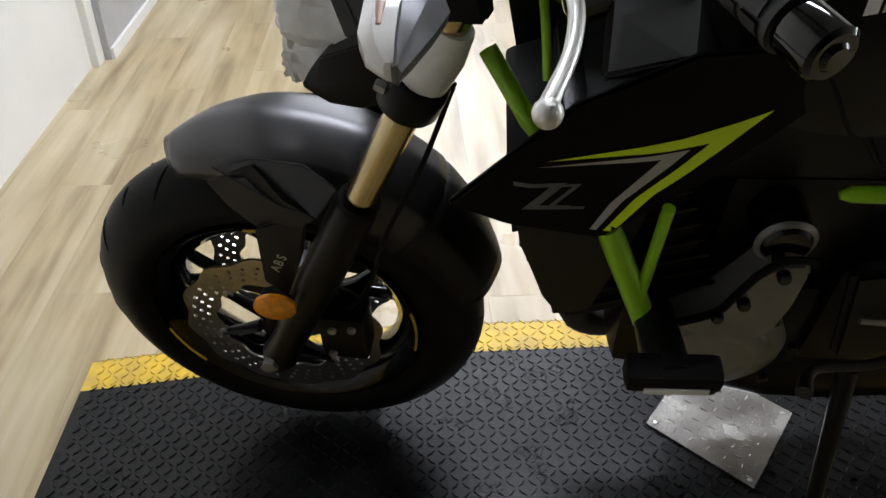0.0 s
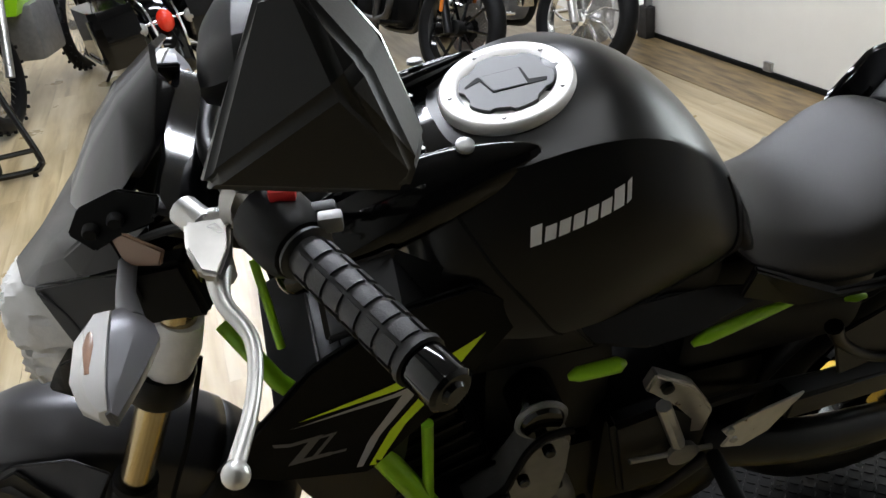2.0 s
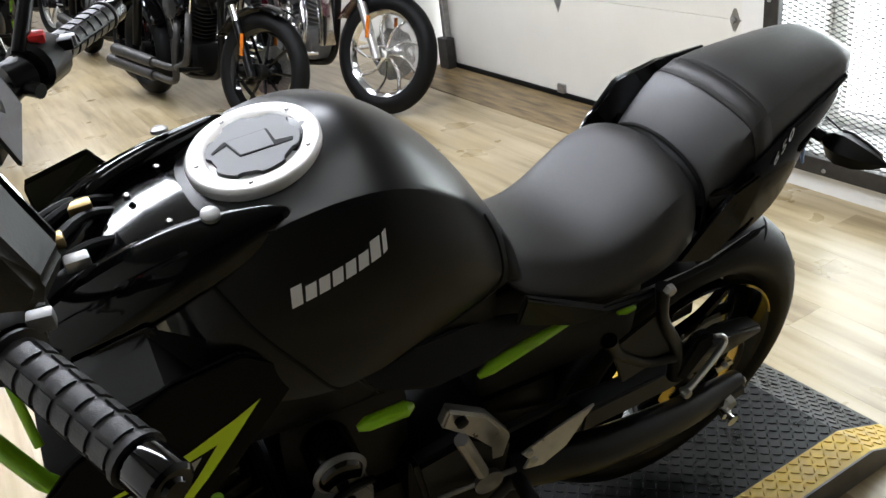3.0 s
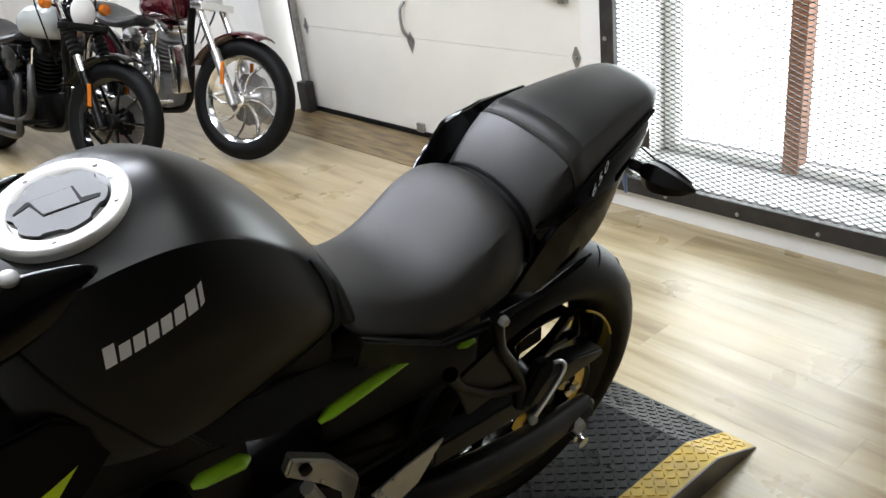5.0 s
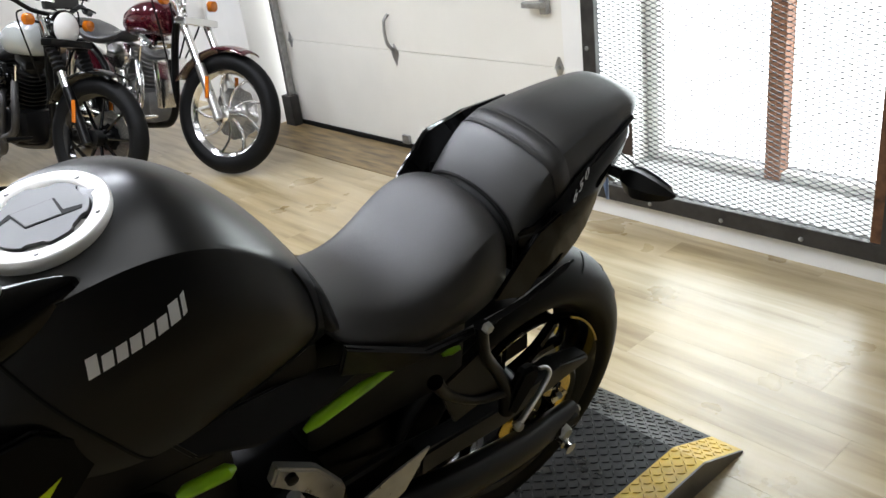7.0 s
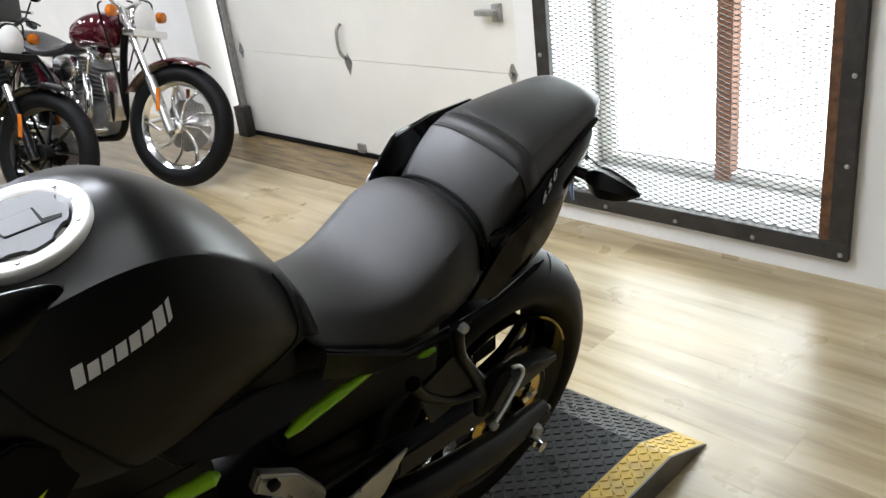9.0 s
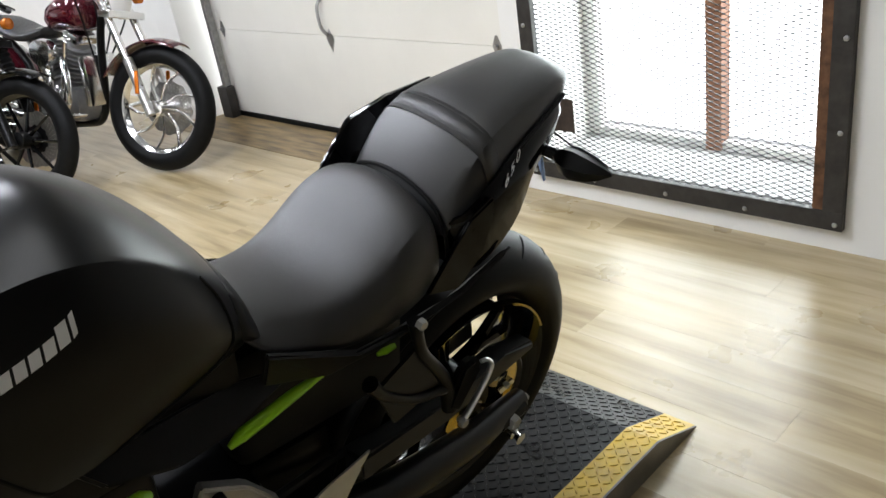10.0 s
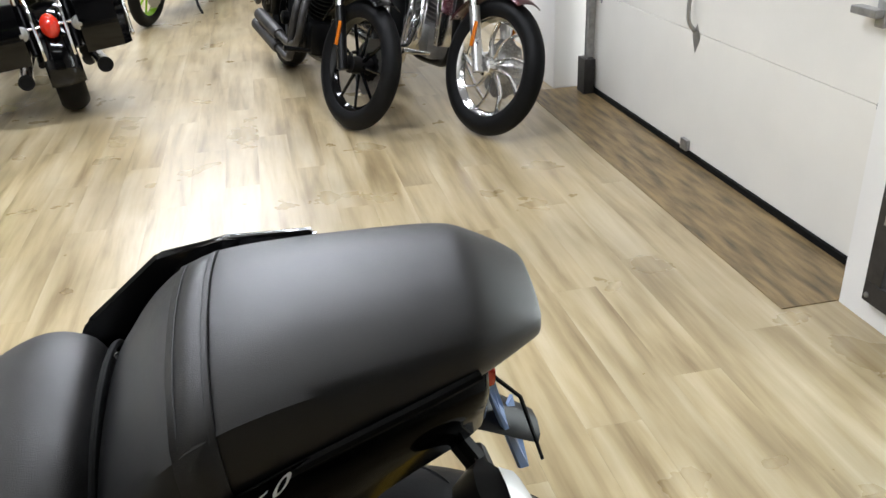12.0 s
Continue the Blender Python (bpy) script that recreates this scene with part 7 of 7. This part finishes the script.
    if tail:
        bm = turned([(0.0, 0.05), (0.03, 0.045), (0.05, 0.02), (0.055, 0.0), (0.05, -0.03), (0.0, -0.04)], 20, Matrix.Translation((wb + 0.36, 0, 0.6)) @ ALONG_X @ Matrix.Diagonal((1.35, 1, 1, 1)))
    else:
        bm = boxes(((wb + 0.34, -0.045, 0.62), (wb + 0.4, 0.045, 0.72)), bevel=0.012)
    part("tail_lamp", bm, "red", b, "red tail lamp")
    if tail:
        for s in (-1, 1):
            q = part("rear_signal", turned([(0.0, 0), (0.036, 0.005), (0.046, 0.03), (0.04, 0.05), (0, 0.06)], 18, Matrix.Translation((wb + 0.32, s * 0.165, 0.585)) @ ALONG_X), "zinc", b, "round chrome signal")
            part("stalk", bar([(wb + 0.33, s * 0.05, 0.6), (wb + 0.34, s * 0.15, 0.6)], 0.009, 8, False), "chrome", q)
            bm = loft([[(x, s * yy, z) for x, z in ((1.25 + d, 0.4), (1.28 + d, 0.74), (1.88 - d, 0.76), (1.93 - d, 0.6), (1.9 - d, 0.4))] for yy, d in ((0.16, 0.0), (0.38, 0.0), (0.43, 0.05))])
            part("saddlebag", bm, "gloss", b, "gloss black saddlebag with chrome trim", sub=0)
            part("bag_rail", bar([(1.3, s * 0.445, 0.42), (1.82, s * 0.445, 0.44), (1.87, s * 0.44, 0.5), (1.86, s * 0.44, 0.72)], 0.011, 8), "chrome", b, "chrome bag rail")
            part("sissy_post", bar([(1.6, s * 0.13, 0.7), (1.72, s * 0.14, 1.0)], 0.01, 8, False), "chrome", b)
            part("fender_rail", bar([(1.6, s * 0.1, 0.76), (1.85, s * 0.09, 0.68), (1.95, s * 0.085, 0.52), (1.95, s * 0.085, 0.42)], 0.01, 8), "chrome", b, "chrome fender rail")
            q = part("silencer", bar([(0.95, s * 0.2, 0.28), (1.4, s * 0.22, 0.28), (1.9, s * 0.23, 0.31)], [0.03, 0.045, 0.045], 16, False), "chrome", b, "chrome silencer")
            # a black disc caps the pipe, coloured like the shade inside its mouth
            part("outlet", turned([(0.046, -0.01), (0.047, 0.006), (0.038, 0.008), (0.036, 0.003), (0.0, 0.003)], 20, Matrix.Translation((1.9, s * 0.23, 0.31)) @ ALONG_X), "seal", q, "black disc drawn as the dark outlet")
        part("backrest", boxes(((1.7, -0.13, 0.95), (1.75, 0.13, 1.15)), bevel=0.02), "vinyl", b, "black backrest")
    if chromed:
        part("radiator_cover", boxes(((0.46, -0.1, 0.34), (0.52, 0.1, 0.62)), bevel=0.015), "chrome", b, "chrome radiator surround")
        part("luggage_rack", bar([(1.5, -0.12, 0.95), (1.75, -0.1, 0.97), (1.78, 0.1, 0.97), (1.5, 0.12, 0.95)], 0.01, 8), "chrome", b, "chrome luggage rack")
        part("backrest", boxes(((1.62, -0.12, 0.9), (1.67, 0.12, 1.12)), bevel=0.02), "vinyl", b, "black backrest")
    return b


def stand_at(x, y, face, lean=9):
    """Front axle over (x, y); face: degrees from looking to -y, lean to its left."""
    return pose(x, y, 0.0, 0, 0, 90 + face) @ pose(0, 0, 0, lean, 0, 0)


parked("cruiser_motorcycle", "black bobber motorcycle with a pale grey tank, parked on its stand", stand_at(1.69, 4.778, 9), 0.33, "tank_white", rim="gloss", fender="gloss", steer=18)
parked("chrome_cruiser", "maroon cruiser motorcycle with polished wheels and chrome forks", stand_at(2.311, 4.467, 10), 0.335, "maroon", rim="chrome", chromed=True, fender="maroon", high=True, steer=17)
parked("cruiser_motorcycle", "black cruiser motorcycle parked in the row behind", stand_at(1.475, 6.85, 3), 0.33, "gloss", rim="gloss", steer=15)
parked("cruiser_motorcycle", "black cruiser motorcycle at the far end of the row", stand_at(1.31, 9.66, 6), 0.33, "gloss", rim="alu", steer=12)
parked("green_wheeled_motorcycle", "black motorcycle with lime green wheel rims parked far back", stand_at(0.35, 8.2, -20), 0.31, "gloss", rim="green")
parked("touring_motorcycle", "black touring motorcycle with saddlebags and a red tail lamp", pose(-0.16, 7.056, 0, 0, 0, -76) @ pose(0, 0, 0, 6, 0, 0) @ Matrix.Scale(0.9, 4), 0.33, "gloss", rim="chrome", tail=True)


def dirt_bike(m):
    b = thing("dirt_bike", "dirt bike with knobbly tyres held on a black tube stand", "motorcycle", m=m)
    for nm, x, r in (("front_wheel", 0, 0.345), ("rear_wheel", 1.45, 0.33)):
        q = part(nm, turned([(r - 0.075, -0.03), (r - 0.07, -0.034), (r - 0.068, 0.0), (r - 0.07, 0.034), (r - 0.075, 0.03), (r - 0.085, 0)], 48, ALONG_Y, closed=True), "alu", b, loc=Matrix.Translation((x, 0, r)))
        part("tyre", turned(torus_tyre(r - 0.012, 0.045, 0.045), 64, ALONG_Y, closed=True), "rubber", q)
        bm = bmesh.new()
        for k in range(44):
            a = 2 * math.pi * k / 44
            for j, y in enumerate((-0.034, -0.012, 0.012, 0.034)):
                if (k + j) % 2:
                    box(bm, (-0.008, -0.008, 0), (0.008, 0.008, 0.016), 0, Matrix.Rotation(-a, 4, "Y") @ Matrix.Translation((0, y, r - 0.018 - 6 * y * y)))
        tagged(part("knobbly_tread", bm, "rubber", q, "tyre knobs", smooth=False), kind="stuff")
        bm = bmesh.new()
        for k in range(32):
            a = 2 * math.pi * k / 32
            s = 1 if k % 2 else -1
            tube(bm, [(0.03 * math.cos(a + s * 0.9), s * 0.025, 0.03 * math.sin(a + s * 0.9)), ((r - 0.075) * math.cos(a), 0, (r - 0.075) * math.sin(a))], 0.0016, 4, False)
        tagged(part("spokes", bm, "zinc", q), "wire spokes", kind="stuff")
        part("hub", turned([(0.03, -0.04), (0.03, 0.04)], 16, ALONG_Y), "alu", q)
    for s in (-1, 1):
        part("fork_leg", bar([(0, s * 0.09, 0.33), (0.32, s * 0.09, 1.05)], 0.026, 12, False), "alu", b)
    part("front_fender", panel([(-0.35, -0.05, 0.78), (-0.35, 0.05, 0.78), (0.1, 0.08, 0.82), (0.35, 0.06, 0.7), (0.35, -0.06, 0.7), (0.1, -0.08, 0.82)][::-1], 0.006), "green", b, "green fender")
    part("body", body([(0.4, [(0, 0.95), (0.1, 0.94), (0.14, 0.8), (0.06, 0.6)]), (0.8, [(0, 0.93), (0.1, 0.9), (0.1, 0.75), (0.05, 0.6)]), (1.6, [(0, 0.95), (0.07, 0.94), (0.06, 0.88), (0.02, 0.85)])]), "green", b, "green bodywork")
    bm = bmesh.new()
    box(bm, (0.5, -0.12, 0.3), (0.9, 0.12, 0.65), 0.04)
    part("engine", bm, "engine", b)
    part("handlebar", bar([(0.45, -0.38, 1.15), (0.34, -0.15, 1.12), (0.34, 0.15, 1.12), (0.45, 0.38, 1.15)], 0.012, 8), "alu", b)


dirt_bike(pose(-0.8, 5.62, 0.0, 0, 0, 75))


def tube_stand(m):
    b = thing("tube_stand", "black bent-tube stand with rubber feet", "stand", m=m)
    for x in (0, 0.2):
        part("leg", bar([(x * 0.4, 0.0, 0.72), (x * 0.7 + 0.02, -0.02, 0.4), (x + 0.04, -0.04, 0.1), (x + 0.03, -0.05, 0.045), (x - 0.02, -0.06, 0.03), (x - 0.28, -0.06, 0.03)], 0.017, 10), "gloss", b, "bent black tube")
        part("foot", bar([(x, -0.06, 0.0), (x, -0.06, 0.02)], 0.014, 8, False), "seal", b)
        part("rung", bar([(x + 0.03, -0.04, 0.13), (x - 0.28, -0.05, 0.12)], 0.014, 8, False), "gloss", b)


tube_stand(pose(-0.8, 4.78, 0))
# black box and yellow flex on the grey wall
sock = thing("wall_box", "small black box with a yellow flex on the grey wall", "junction box")
part("case", boxes(((X_LEFT + 0.054, 4.27, 0.4), (X_LEFT + 0.1, 4.335, 0.49)), bevel=0.006), "gloss", sock)
part("flex", bar([(X_LEFT + 0.08, 4.33, 0.47), (X_LEFT + 0.09, 4.42, 0.43), (X_LEFT + 0.11, 4.51, 0.46), (X_LEFT + 0.17, 4.522, 0.62), (X_LEFT + 0.2, 4.522, 1.0)], 0.006, 8), "cable_y", sock, "yellow flex")
tape = structure("tape_patch", boxes(((X_LEFT + 0.1, 4.527, 0.42), (X_LEFT + 0.2, 4.53, 0.53))), "beige", "beige tape patch on the white partition", "tape")


# ---- floor planks, laid last ----
def planks():
    w, length, gap = 0.152, 1.22, 0.0002
    mesh_cache = {}
    near = 0
    verts, faces = [], []
    nrows = int((X_WALL + 0.2 + 6.1) / w) + 1
    for i in range(nrows):
        x0 = -6.1 + i * w
        shift = (i * 0.437) % 1.0 * length
        y = Y_BACK - shift
        while y < Y_FAR:
            a, b = max(y, Y_BACK), min(y + length, Y_FAR)
            if b - a > 0.02:
                close = -1.1 < x0 < 2.85 and 0.8 < (a + b) / 2 < 6.5
                if close and near < 290:
                    key = round(b - a, 3)
                    if key not in mesh_cache:
                        bm = box(bmesh.new(), (gap, gap, -0.003), (w - gap, b - a - gap, 0), 0.0)
                        me = bpy.data.meshes.new("plank")
                        bm.to_mesh(me)
                        bm.free()
                        me.materials.append(M["plank"])
                        mesh_cache[key] = me
                    ob = new("plank", mesh_cache[key])
                    ob.parent = floor
                    ob.location = (x0, a, 0)
                    near += 1
                else:
                    k = len(verts)
                    verts += [(x0 + gap, a + gap, 0), (x0 + w - gap, a + gap, 0), (x0 + w - gap, b - gap, 0), (x0 + gap, b - gap, 0)]
                    faces.append((k, k + 1, k + 2, k + 3))
            y += length
    me = bpy.data.meshes.new("planks")
    me.from_pydata(verts, [], faces)
    me.materials.append(M["plank"])
    ob = new("planks", me)
    ob.parent = floor
    tagged(ob, kind="stuff")


planks()
